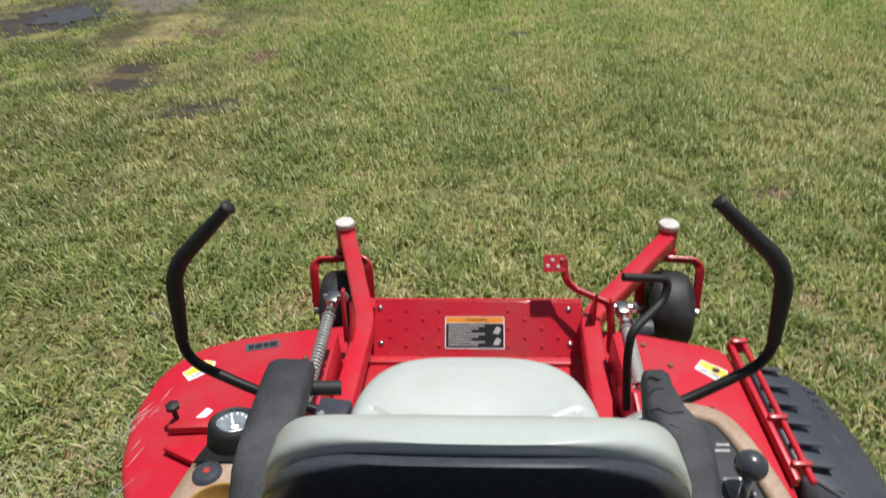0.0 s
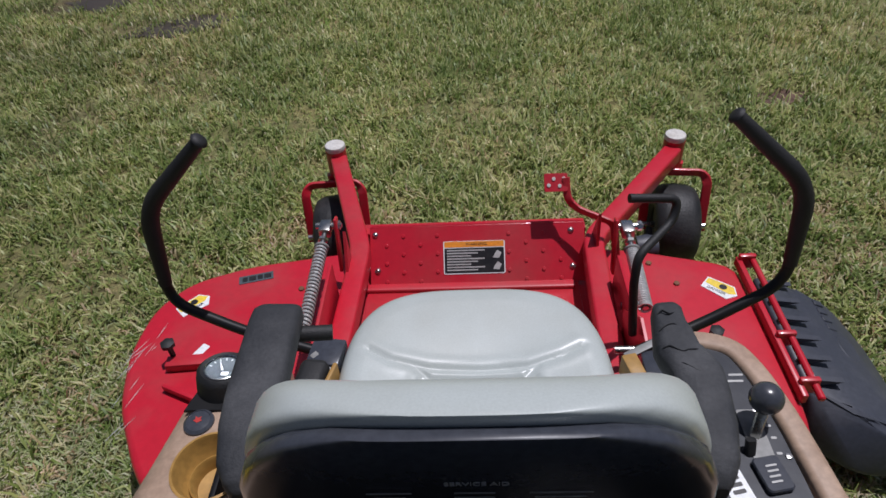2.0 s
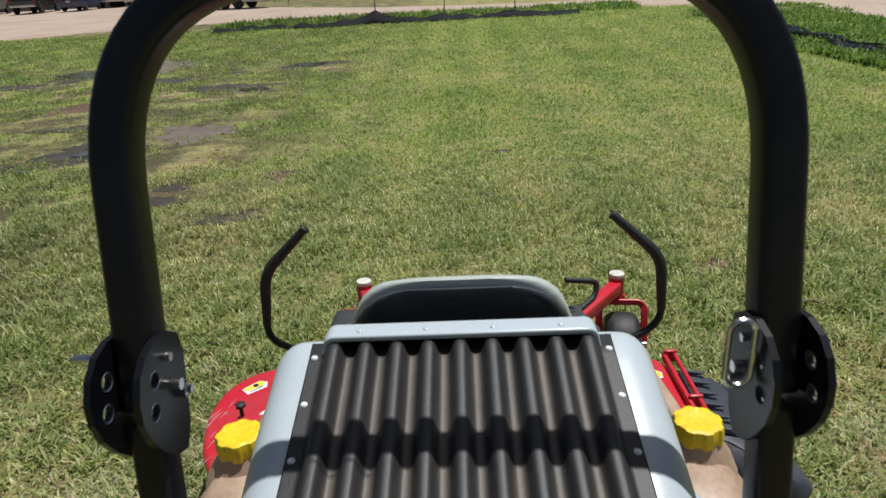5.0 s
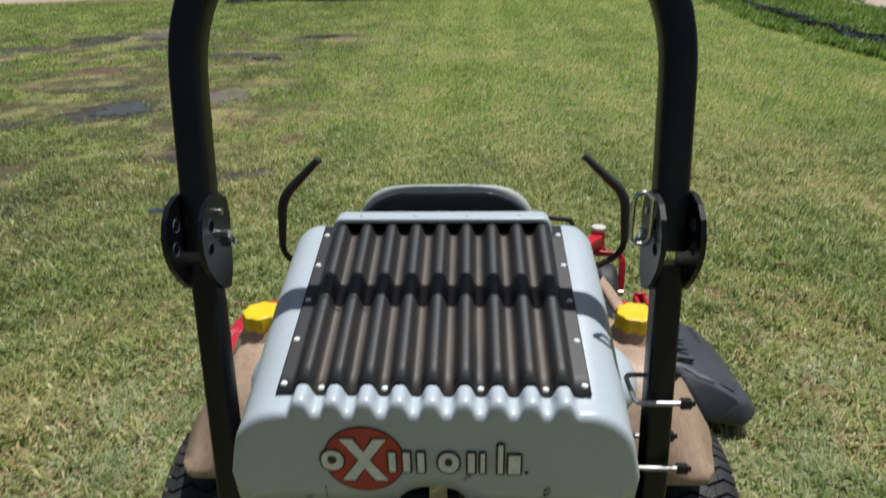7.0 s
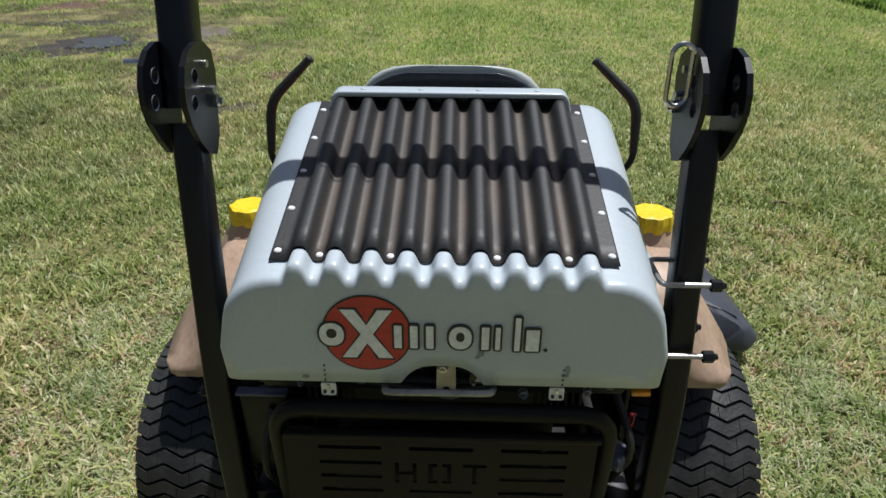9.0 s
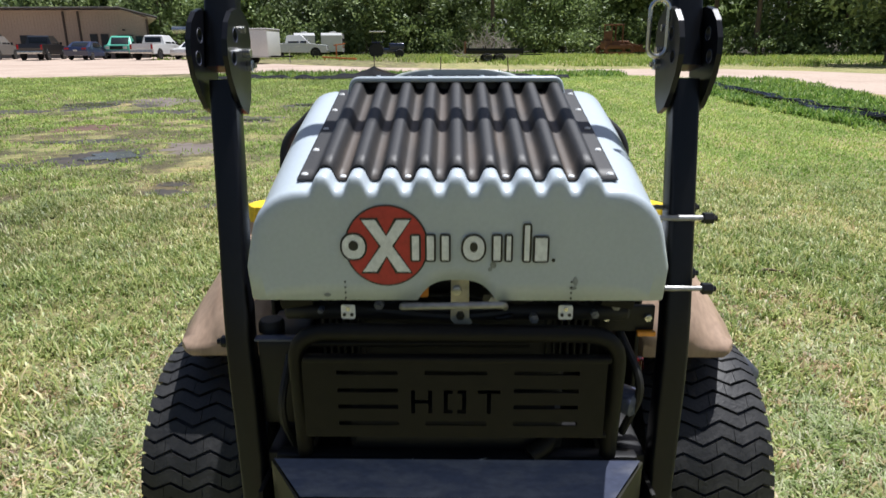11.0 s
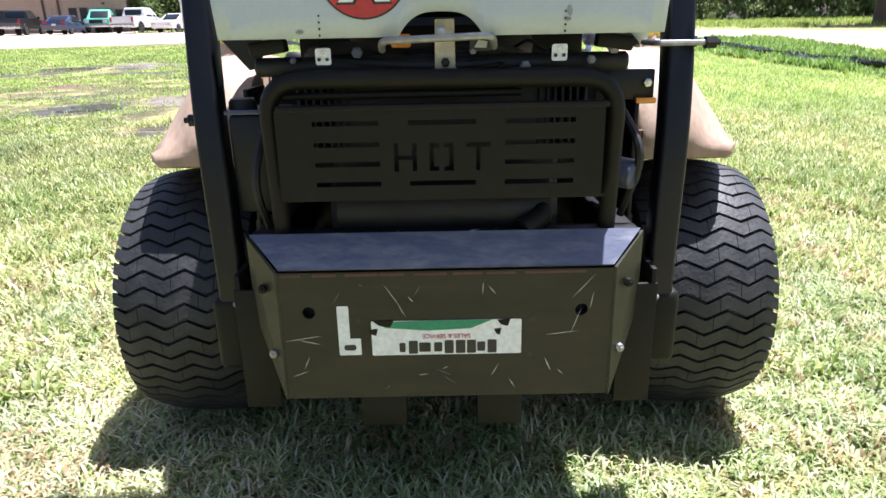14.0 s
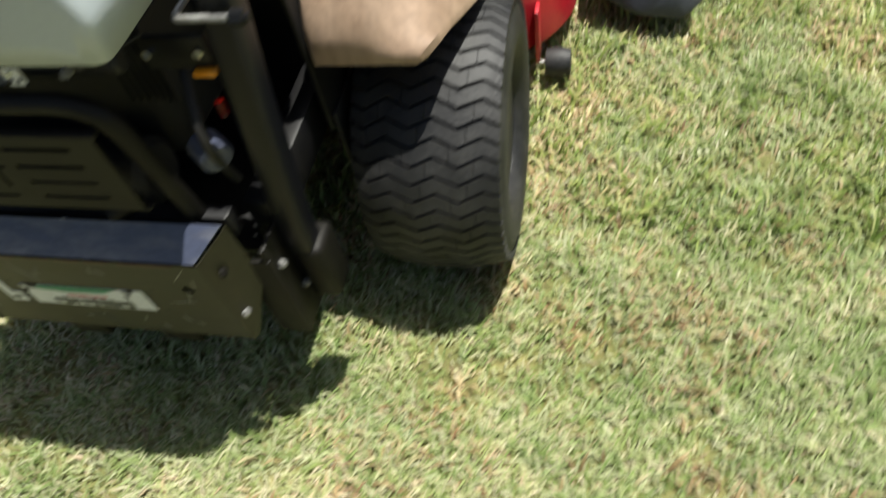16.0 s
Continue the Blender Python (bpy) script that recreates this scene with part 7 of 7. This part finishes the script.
    for k in range(7):
        for x, w in ((-0.075, 0.040 - 0.012 * (k % 2)), (0.0, 0.036), (0.075, 0.055 - 0.010 * (k % 3))):
            part("print_bar", slab(rounded_rect(w, 0.0016, 0.0006, 1), 0.0005, on_back(x, 1.123 - k * 0.0105)), PRINT, shell)
    # armrests
    for s in (-1, 1):
        # y, centre, width, top, height
        keys = [(0.858, 0.270, 0.030, 0.962, 0.030), (0.868, 0.274, 0.046, 0.975, 0.045), (0.890, 0.279, 0.060, 0.984, 0.052), (0.940, 0.284, 0.072, 0.988, 0.050), (0.985, 0.286, 0.076, 0.988, 0.046), (1.05, 0.286, 0.077, 0.988, 0.044), (1.12, 0.287, 0.076, 0.987, 0.042), (1.140, 0.287, 0.074, 0.984, 0.038), (1.150, 0.287, 0.066, 0.977, 0.026)]
        if s > 0:
            keys = [(0.858, 0.271, 0.025, 0.962, 0.030), (0.868, 0.274, 0.036, 0.975, 0.045), (0.885, 0.278, 0.046, 0.984, 0.052), (0.930, 0.285, 0.054, 0.988, 0.050), (0.975, 0.288, 0.058, 0.988, 0.046), (1.012, 0.286, 0.066, 0.987, 0.044), (1.034, 0.279, 0.068, 0.986, 0.043), (1.055, 0.272, 0.060, 0.985, 0.043), (1.09, 0.272, 0.048, 0.985, 0.041), (1.122, 0.274, 0.042, 0.983, 0.038), (1.134, 0.275, 0.034, 0.976, 0.026)]
        rings, rnd = [], random.Random(4)
        fine = []
        for a, b in zip(keys, keys[1:]):
            fine += [tuple(p + (q - p) * k / 3 for p, q in zip(a, b)) for k in range(3)]
        for y, x, w, zt, h in fine + [keys[-1]]:
            ring = []
            for u, v in superellipse(w, h, 3.4, 26):
                p = Vector((s * x + u, y, zt - h / 2 + v))
                rough = (0.0045 if s > 0 and 0.97 < y < 1.12 else 0.0016) * noise.noise(p * (70 if s > 0 else 35))
                ring.append(p + Vector((0, 0, rough if v > 0 else 0)))
            rings.append(ring)
        arm = part("armrest", loft(rings), FOAM, st, "worn black foam armrest" if s < 0 else "cracked black foam armrest")
        part("armrest_bracket", sweep([(s * 0.235, 0.87, 0.86), (s * 0.272, 0.88, 0.90), (s * 0.276, 0.91, 0.955)], rounded_rect(0.025, 0.008, 0.003), 0.02, 3, up=(1, 0, 0.1)), BLACK, st)
    rnd = random.Random(12)
    for y0, x0, n in ((1.045, 0.250, 7), (1.075, 0.252, 5), (1.105, 0.256, 4), (1.02, 0.262, 5)):
        pts, x, y = [], x0, y0
        for k in range(n):
            pts.append((x, y, 0.9855 - (0.004 if k in (0, n - 1) else 0)))
            x, y = x + rnd.uniform(0.006, 0.010), y + rnd.uniform(-0.009, 0.006)
        part("crack", sweep(pts, rounded_rect(0.0022, 0.004, 0.0008, 1), 0.002, 2), DECAL_BLACK, st)


seat()


# steering levers
def lever(s):
    if s < 0:
        pts = [(-0.30, 1.28, 0.715), (-0.44, 1.311, 0.742), (-0.585, 1.352, 0.785), (-0.573, 1.385, 0.985), (-0.446, 1.395, 1.108)]
    else:
        pts = [(0.30, 1.27, 0.705), (0.43, 1.308, 0.742), (0.566, 1.340, 0.805), (0.562, 1.372, 0.995), (0.434, 1.408, 1.108)]
    ob = part("steering_lever", sweep(pts[:4] + [pts[4]], circle(0.0105, 12), [0.04, 0.05, 0.05], 7, up=(0, 1, 0)), BLACK, mower, "black steering lever with a foam grip")
    g0 = Vector(pts[2]) * 0.80 + Vector(pts[3]) * 0.20
    end = Vector(pts[4]) + (Vector(pts[4]) - Vector(pts[3])).normalized() * 0.006
    part("grip", sweep([g0, pts[3], end], circle(0.0158, 14), 0.05, 8, up=(0, 1, 0), scales=lambda t: 0.75 if t in (0.0, 1.0) else 1.0), GRIP, ob)
    part("grip_end", lathe([(0.0156, 0), (0.014, 0.004), (0.009, 0.007)], 14, axis_pose(end, end + (end - Vector(pts[3])))), GRIP, ob)


side_pair(lever)
part("lever_stub", sweep([(-0.262, 1.118, 0.945), (-0.235, 1.120, 0.943), (-0.208, 1.124, 0.940)], circle(0.012, 12), 0.02, 4), GRIP, mower)


# front frame, foot plate and pan
def front_frame():
    fr = new("front_frame")
    fr.parent = mower
    tagged(fr, "red welded front frame")
    sec = rounded_rect(0.058, 0.058, 0.008, 3)
    left = [(-0.36, 1.25, 0.44), (-0.335, 1.55, 0.425), (-0.325, 1.90, 0.415), (-0.462, 2.400, 0.405)]
    right = [(0.33, 1.25, 0.44), (0.325, 1.55, 0.425), (0.345, 1.92, 0.415), (0.690, 2.390, 0.400)]
    for pts in (left, right):
        part("rail", sweep(pts, sec, 0.05, 4), RED, fr)
    part("front_beam", box((0.68, 0.05, 0.06), (0.0, 2.02, 0.380), bevel=0.006), RED, fr)
    # foot plate with studs, rising forwards
    a, b = Vector((0, 1.862, 0.318)), Vector((0, 1.988, 0.446))
    up = (b - a).normalized()
    nrm = Vector((0, -up.z, up.y))
    m = facing((a + b) / 2, nrm, up)
    hl = (b - a).length / 2
    foot = part("foot_plate", slab(rounded_rect(0.636, hl * 2, 0.006, 2), 0.006, m @ pose(0.011, 0, -0.006), 0.001), RED, fr, "red studded foot plate")
    part("foot_plate_edge", box((0.636, 0.016, 0.010), m @ Vector((0.011, hl - 0.004, -0.008)), bevel=0.002), RED, fr)
    pos = []
    for x0 in (-0.257, 0.106):
        for i in range(4):
            pos += [(x0 + i * 0.0505, 0.056 - 0.0135 * 2 * ((i + (x0 < 0)) % 2) - j * 0.054) for j in range(3)]
    for x, y in pos:
        part("stud", lathe([(0.0062, 0), (0.005, 0.003), (0.0028, 0.0032)], 10, m @ pose(x, y, 0)), RED, foot)
    for x, y in ((-0.291, 0.062), (0.289, 0.060), (-0.285, -0.046), (0.291, -0.046)):
        part("bolt", lathe([(0.0095, 0), (0.0085, 0.003), (0.004, 0.006)], 12, m @ pose(x, y, 0)), CHROME, foot)
    lab = part("warning_label", slab(rounded_rect(0.182, 0.098, 0.004, 2), 0.0008, m @ pose(0.003, -0.012, 0.0004)), WHITE, foot, "black warning label with an orange head")
    part("label_body", slab(rounded_rect(0.176, 0.074, 0.002, 2), 0.0004, m @ pose(0.003, -0.021, 0.0013)), DECAL_BLACK, lab)
    part("label_head", slab(rounded_rect(0.176, 0.017, 0.002, 2), 0.0004, m @ pose(0.003, 0.027, 0.0013)), DECAL_ORANGE, lab)
    lettering("label_word", "WARNING", 0.0095, m @ pose(0.010, 0.027, 0.0021), DECAL_BLACK, lab)
    for k in range(8):
        part("print_bar", slab(rounded_rect(0.112 - 0.02 * (k % 3), 0.0036, 0.001, 1), 0.0004, m @ pose(-0.022 - 0.01 * (k % 3), 0.009 - k * 0.0083, 0.0018)), PRINT, lab)
    for k in range(2):
        part("pictogram", slab([(-0.012, -0.010), (0.006, -0.012), (0.014, 0.004), (0.002, 0.012), (-0.006, 0.002)], 0.0004, m @ pose(0.070, -0.004 - k * 0.034, 0.0018)), PRINT, lab)
    # floor pan with a rolled step
    part("floor_pan", box((0.62, 0.58, 0.012), (-0.005, 1.575, 0.312), bevel=0.004), RED, fr)
    part("pan_step", sweep([(-0.325, 1.846, 0.322), (0.292, 1.844, 0.322)], rounded_rect(0.030, 0.016, 0.006, 3), 0.0, 1), RED, fr)
    for s in (-1, 1):
        part("side_plate", box((0.010, 0.52, 0.15), (s * 0.372, 1.47, 0.46), bevel=0.004), RED, fr)
        part("gusset", slab([(0, 0), (0.10, 0), (0.02, 0.16)], 0.008, facing((s * 0.345, 1.86, 0.39), (s, 0, 0))), RED, fr)
    part("seat_box", box((0.52, 0.42, 0.26), (0, 1.07, 0.52), bevel=0.01), BLACK, mower)
    # caster pivots
    for x, y, z in ((-0.474, 2.426, 0.462), (0.701, 2.420, 0.456)):
        piv = part("caster_pivot", lathe([(0.036, z - 0.135), (0.036, z - 0.014), (0.033, z - 0.012)], 24, pose(x, y, 0)), RED, fr)
        part("grease_cap", lathe([(0.035, z - 0.013), (0.0365, z - 0.004), (0.034, z + 0.004), (0.022, z + 0.007)], 24, pose(x, y, 0)), CAPWHITE, piv, "weathered white caster cap")
    return m


front_frame()


def caster(x, turn):
    hub = new("front_caster")
    hub.parent = mower
    tagged(hub, "black caster wheel in a red fork")
    hub.matrix_basis = pose(x, 2.31, 0.150, 0, 0, turn)
    m = pose(0, 0, 0, 0, 90, 0)
    w = 0.076
    prof = [(0.07, -w * 0.7), (0.085, -w * 0.95), (0.115, -w), (0.135, -w * 0.86), (0.146, -w * 0.55), (0.150, 0), (0.146, w * 0.55), (0.135, w * 0.86), (0.115, w), (0.085, w * 0.95), (0.07, w * 0.7)]
    part("tyre", lathe(prof, 40, m), TYRE, hub)
    part("rim", lathe([(0.02, -w * 0.5), (0.06, -w * 0.5), (0.072, -w * 0.8), (0.072, w * 0.8), (0.06, w * 0.5), (0.02, w * 0.5)], 24, m), BLACK, hub)
    part("axle", rod((-0.115, 0, 0), (0.115, 0, 0), 0.011), CHROME, hub)
    pts = [(-0.102, 0, -0.02), (-0.102, 0.05, 0.16), (-0.085, 0.075, 0.178), (0.085, 0.075, 0.178), (0.102, 0.05, 0.16), (0.102, 0, -0.02)]
    part("fork", sweep(pts, rounded_rect(0.032, 0.012, 0.004), 0.03, 4, up=(0, 1, 0.3)), RED, hub)
    part("stem", rod((0, 0.105, 0.17), (0, 0.108, 0.20), 0.022), RED, hub)


caster(-0.490, 4)
caster(0.712, -6)


# linkages beside the seat
SPRING = surface("bright_spring_steel", (0.62, 0.62, 0.60), (0.38, 0.36, 0.33), 0.5, 30, 90, 0.35, 0.1, metal=0.4)


def linkages():
    for x, y0, y1 in ((-0.420, 1.93, 1.52), (0.426, 1.885, 1.60)):
        a, b = Vector((x, y0, 0.500)), Vector((x - 0.004, y1, 0.470))
        ln = part("spring_damper", rod(a, b, 0.0080, 12), CHROME, mower, "coil spring on a plated rod")
        d = (b - a).normalized()
        side = d.cross(Vector((0, 0, 1))).normalized()
        up = side.cross(d)
        start, end = a + d * 0.095, b
        turns, n = 26, 12
        pts = []
        for k in range(turns * n + 1):
            q = 2 * math.pi * k / n
            pts.append(start + (end - start) * (k / (turns * n)) + side * 0.0150 * math.cos(q) + up * 0.0150 * math.sin(q))
        part("coil", sweep(pts, circle(0.0036, 6), 0.0, 1, up=d), SPRING, ln)
        part("collar", rod(start - d * 0.010, start - d * 0.002, 0.021, 18, bevel=0.002), GALV, ln)
        part("lock_nut", bolt(bmesh.new(), start - d * 0.040, start - d * 0.026, 0.015), CHROME, ln)
        part("clevis", box((0.034, 0.050, 0.032), a + d * 0.012, (0, 0, 0), 0.005), CHROME, ln)
        part("rod_end", bolt(rod((x + 0.03, y0, 0.500), (x - 0.03, y0, 0.500), 0.010), (x + 0.03, y0, 0.50), (x + 0.045, y0, 0.50), 0.014), CHROME, ln)
        part("link_arm", box((0.010, 0.030, 0.17), (x + (0.03 if x < 0 else -0.03), y0 - 0.02, 0.445), (-14, 0, 0), 0.004), RED, mower)
    pe = part("deck_lift_pedal", slab(rounded_rect(0.066, 0.052, 0.004, 2), 0.006, facing((0.240, 1.998, 0.575), (0, -0.75, 0.66)), 0.001), RED, mower, "red foot pedal with drilled plate")
    m = facing((0.240, 1.998, 0.575), (0, -0.75, 0.66))
    for x, y in ((-0.02, -0.008), (-0.006, 0.010), (0.010, -0.010), (0.022, 0.010)):
        part("stud", lathe([(0.006, 0.006), (0.005, 0.0085)], 8, m @ pose(x, y, 0)), CAPWHITE, pe)
    part("pedal_arm", sweep([(0.268, 2.0, 0.59), (0.272, 1.975, 0.535), (0.300, 1.955, 0.512), (0.395, 1.90, 0.50), (0.405, 1.86, 0.40)], rounded_rect(0.022, 0.010, 0.003), 0.02, 4, up=(0, 1, 0.2)), RED, pe)
    part("parking_brake_lever", sweep([(0.322, 1.548, 0.850), (0.428, 1.566, 0.832), (0.418, 1.545, 0.790), (0.336, 1.470, 0.763), (0.332, 1.455, 0.700), (0.345, 1.44, 0.56)], circle(0.0095, 10), 0.022, 5, up=(0, 1, 0)), GRIP, mower, "black bent parking brake lever")
    part("height_pin", bolt(rod((0.30, 1.40, 0.555), (0.40, 1.395, 0.56), 0.0085), (0.40, 1.395, 0.56), (0.415, 1.394, 0.56), 0.014), CHROME, mower)
    part("height_quadrant", slab([(0.0, 0.0), (0.20, 0.02), (0.22, 0.10), (0.10, 0.20), (0.0, 0.18)], 0.008, facing((0.358, 1.35, 0.40), (1, 0, 0)), 0.001), RED, mower)
    for y, z in ((1.62, 0.52), (1.55, 0.60), (1.47, 0.54)):
        part("link_bolt", bolt(bmesh.new(), (0.366, y, z - 0.06), (0.385, y, z - 0.06), 0.010), CHROME, mower)
    for s in (-1, 1):
        part("lift_arm", box((0.012, 0.24, 0.035), (s * 0.395, 1.62, 0.385), (10, 0, 0), 0.004), RED, mower)


linkages()


# cutting deck
def deck():
    dk = new("cutting_deck")
    dk.parent = mower
    tagged(dk, "wide red steel cutting deck, scuffed at the edges")
    ctl = [(-0.45, 1.02), (-0.67, 1.12), (-0.815, 1.27), (-0.925, 1.46), (-0.968, 1.64), (-0.955, 1.81), (-0.88, 1.915), (-0.71, 1.985), (-0.40, 2.04), (0.05, 2.07), (0.50, 2.01), (0.785, 1.925), (0.79, 1.45), (0.775, 1.33), (0.70, 1.20), (0.45, 1.06)]
    pts = rounded_path([(x, y, 0) for x, y in ctl + ctl[:1]], 0.06, 3)[:-1]
    outline = [(p.x, p.y) for p in pts]
    c = Vector((-0.08, 1.53))
    rings = []
    for d, z in ((0.010, 0.115), (0.0, 0.12), (0.0, 0.285), (0.004, 0.297), (0.012, 0.304), (0.024, 0.306)):
        rings.append([(x - (x - c.x) / max(0.01, (Vector((x, y)) - c).length) * d, y - (y - c.y) / max(0.01, (Vector((x, y)) - c).length) * d, z) for x, y in outline])
    shell = part("deck_shell", loft(rings), RED, dk)
    part("trim_rail", sweep([(-0.935, 1.60, 0.13), (-0.915, 1.82, 0.13), (-0.80, 1.955, 0.13), (-0.40, 2.045, 0.13)], rounded_rect(0.014, 0.03, 0.004), 0.1, 5), BLACK, dk)
    def decal(x, y, turn):
        m = pose(x, y, 0.3068, 0, 0, turn)
        t = part("danger_decal", slab([(-0.048, -0.022), (0.030, -0.030), (0.050, 0.0), (0.030, 0.030), (-0.048, 0.026)], 0.0008, m), WHITE, dk, "yellow and white danger decal")
        part("decal_field", slab([(-0.044, 0.0), (0.028, -0.008), (0.045, 0.002), (0.028, 0.026), (-0.044, 0.022)], 0.0004, m @ pose(0, 0, 0.0009)), DECAL_YELLOW, t)
        part("decal_spot", lathe([(0.011, 0.0013), (0.011, 0.0017)], 18, m @ pose(0.004, 0.010, 0)), DECAL_BLACK, t)
        lettering("decal_word", "DANGER", 0.010, m @ pose(-0.006, -0.014, 0.0014), DECAL_BLACK, t)
    decal(-0.832, 1.815, 45)
    decal(0.705, 1.825, -40)
    m = pose(-0.672, 1.925, 0.3068, 0, 0, 14)
    t = part("spec_decal", slab(rounded_rect(0.105, 0.034, 0.003, 2), 0.0008, m), DIALFACE, dk, "grey decal with small print")
    for k in range(4):
        part("print_bar", slab(rounded_rect(0.016 + 0.006 * (k % 2), 0.020, 0.002, 1), 0.0004, m @ pose(-0.034 + k * 0.023, 0, 0.0009)), DECAL_BLACK, t)
    m = pose(-0.764, 1.625, 0.3068, 0, 0, 62)
    part("white_decal", slab(rounded_rect(0.072, 0.024, 0.003, 2), 0.0008, m), WHITE, dk)
    # left rear brackets with a clamp knob
    br = part("cover_bracket", box((0.13, 0.036, 0.026), (-0.765, 1.585, 0.320), (0, 0, 4), 0.003), RED, dk)
    kb = part("clamp_knob", lathe([(0.008, 0.330), (0.008, 0.365), (0.019, 0.368), (0.020, 0.380), (0.010, 0.385)], 6, pose(-0.818, 1.603, 0)), GRIP, br)
    part("belt_cover_edge", box((0.15, 0.012, 0.022), (-0.745, 1.475, 0.320), (0, 0, -24), 0.003), RED, dk)
    kb = part("clamp_knob", lathe([(0.008, 0.306), (0.008, 0.325), (0.019, 0.328), (0.020, 0.340), (0.010, 0.345)], 6, pose(0.635, 1.640, 0)), GRIP, dk)
    part("belt_cover", slab([(-0.70, 1.25), (-0.40, 1.22), (0.40, 1.22), (0.62, 1.28), (0.60, 1.60), (0.30, 1.70), (-0.30, 1.70), (-0.68, 1.60)], 0.010, pose(0, 0, 0.307), 0.003), RED, dk)
    for x, y in ((0.588, 1.85), (0.527, 1.94), (-0.52, 1.87), (-0.47, 1.72), (0.72, 1.50)):
        part("bolt", lathe([(0.010, 0.306), (0.009, 0.311), (0.004, 0.313)], 6, pose(x, y, 0)), RUST, dk)
    rnd = random.Random(6)
    for k in range(16):
        y = rnd.uniform(1.36, 1.72)
        x = -0.905 - 0.05 * math.sin((y - 1.3) / 0.5 * math.pi * 0.8) + rnd.uniform(0.0, 0.06)
        n = rnd.uniform(0.02, 0.09)
        part("scuff", slab([(-n / 2, 0), (0, -rnd.uniform(0.0006, 0.0014)), (n / 2, 0.0004), (0, rnd.uniform(0.0006, 0.0014))], 0.0004, pose(x, y, 0.3064, 0, 0, 68 + rnd.uniform(-14, 14))), PRINT, dk)
    # chute hinge along the right edge
    part("hinge_rail", box((0.016, 0.50, 0.030), (0.782, 1.680, 0.320), (0, 0, 0), 0.004), RED, dk)
    part("hinge_rod", rod((0.816, 1.42, 0.332), (0.820, 1.94, 0.332), 0.009, bevel=0.003), RED, dk)
    for y in (1.47, 1.62, 1.92):
        part("hinge_lug", box((0.050, 0.016, 0.050), (0.804, y, 0.325), bevel=0.005), RED, dk)
        part("bolt", bolt(bmesh.new(), (0.818, y + 0.009, 0.333), (0.818, y + 0.024, 0.333), 0.008), CHROME, dk)
    # anti-scalp rollers
    ar = part("roller_arm", box((0.012, 0.05, 0.16), (0.69, 1.175, 0.175), bevel=0.003), RED, dk)
    part("roller", lathe([(0.016, -0.036), (0.036, -0.034), (0.042, -0.015), (0.042, 0.015), (0.036, 0.034), (0.016, 0.036)], 24, pose(0.745, 1.165, 0.085, 0, 90, 0)), TYRE, ar, "grey anti-scalp roller")
    part("roller_axle", rod((0.685, 1.165, 0.085), (0.755, 1.165, 0.085), 0.008), CHROME, ar)
    for x in (-0.15, 0.57):
        part("front_roller", lathe([(0.016, -0.036), (0.036, -0.034), (0.042, 0.0), (0.036, 0.034), (0.016, 0.036)], 20, pose(x, 2.115, 0.22, 0, 90, 0)), CHUTE, dk)
    part("rear_skirt", box((1.10, 0.010, 0.14), (0.02, 1.03, 0.23), bevel=0.003), RED, dk)


deck()


# discharge chute
def chute():
    bm = bmesh.new()
    corners = [(0.836, 1.915, 0.272), (0.836, 1.485, 0.264), (0.940, 1.905, 0.246), (0.940, 1.460, 0.240), (1.060, 1.860, 0.186), (1.080, 1.380, 0.186), (1.140, 1.745, 0.118), (1.150, 1.400, 0.115),
               (0.835, 1.915, 0.130), (0.835, 1.430, 0.120), (0.95, 1.36, 0.085), (1.09, 1.35, 0.075), (1.132, 1.740, 0.072), (0.98, 1.890, 0.085)]
    vs = [bm.verts.new(p) for p in corners]
    bmesh.ops.convex_hull(bm, input=vs)
    bmesh.ops.dissolve_limit(bm, angle_limit=radians(3), verts=bm.verts, edges=bm.edges)
    bmesh.ops.bevel(bm, geom=list(bm.edges), offset=0.016, segments=3, affect="EDGES", profile=0.5)
    ob = part("discharge_chute", bm, CHUTE, mower, "dark grey plastic discharge chute, dusty")
    for k in range(6):
        y = 1.515 + k * 0.070
        part("rib", slab([(0, 0), (0.085, 0.012), (0.0, 0.026)], 0.016, pose(0.846, y, 0.258) @ Matrix(((1, 0, 0, 0), (0, 0, 1, 0), (0, 1, 0, 0), (0, 0, 0, 1)))), CHUTE, ob)
    tilt = math.degrees(math.atan2(0.060, 0.120))
    def on_slope(x, y, turn=0.0):
        return pose(x, y, 0.2445 - (x - 0.940) * 0.48, 0, tilt, 0) @ pose(0, 0, 0, 0, 0, turn)
    part("moulded_oval", slab(superellipse(0.060, 0.098, 2, 28), 0.005, on_slope(1.030, 1.680, 4), 0.002), CHUTE, ob)
    for k in range(4):
        part("moulded_bar", slab(rounded_rect(0.034, 0.022, 0.004, 2), 0.005, on_slope(1.015, 1.752 + k * 0.032, 4), 0.0015), CHUTE, ob)
    part("moulded_loop", sweep([(0.858, 1.530, 0.264), (0.885, 1.524, 0.266), (0.925, 1.530, 0.254)], circle(0.006, 8), 0.01, 3), CHUTE, ob)


chute()
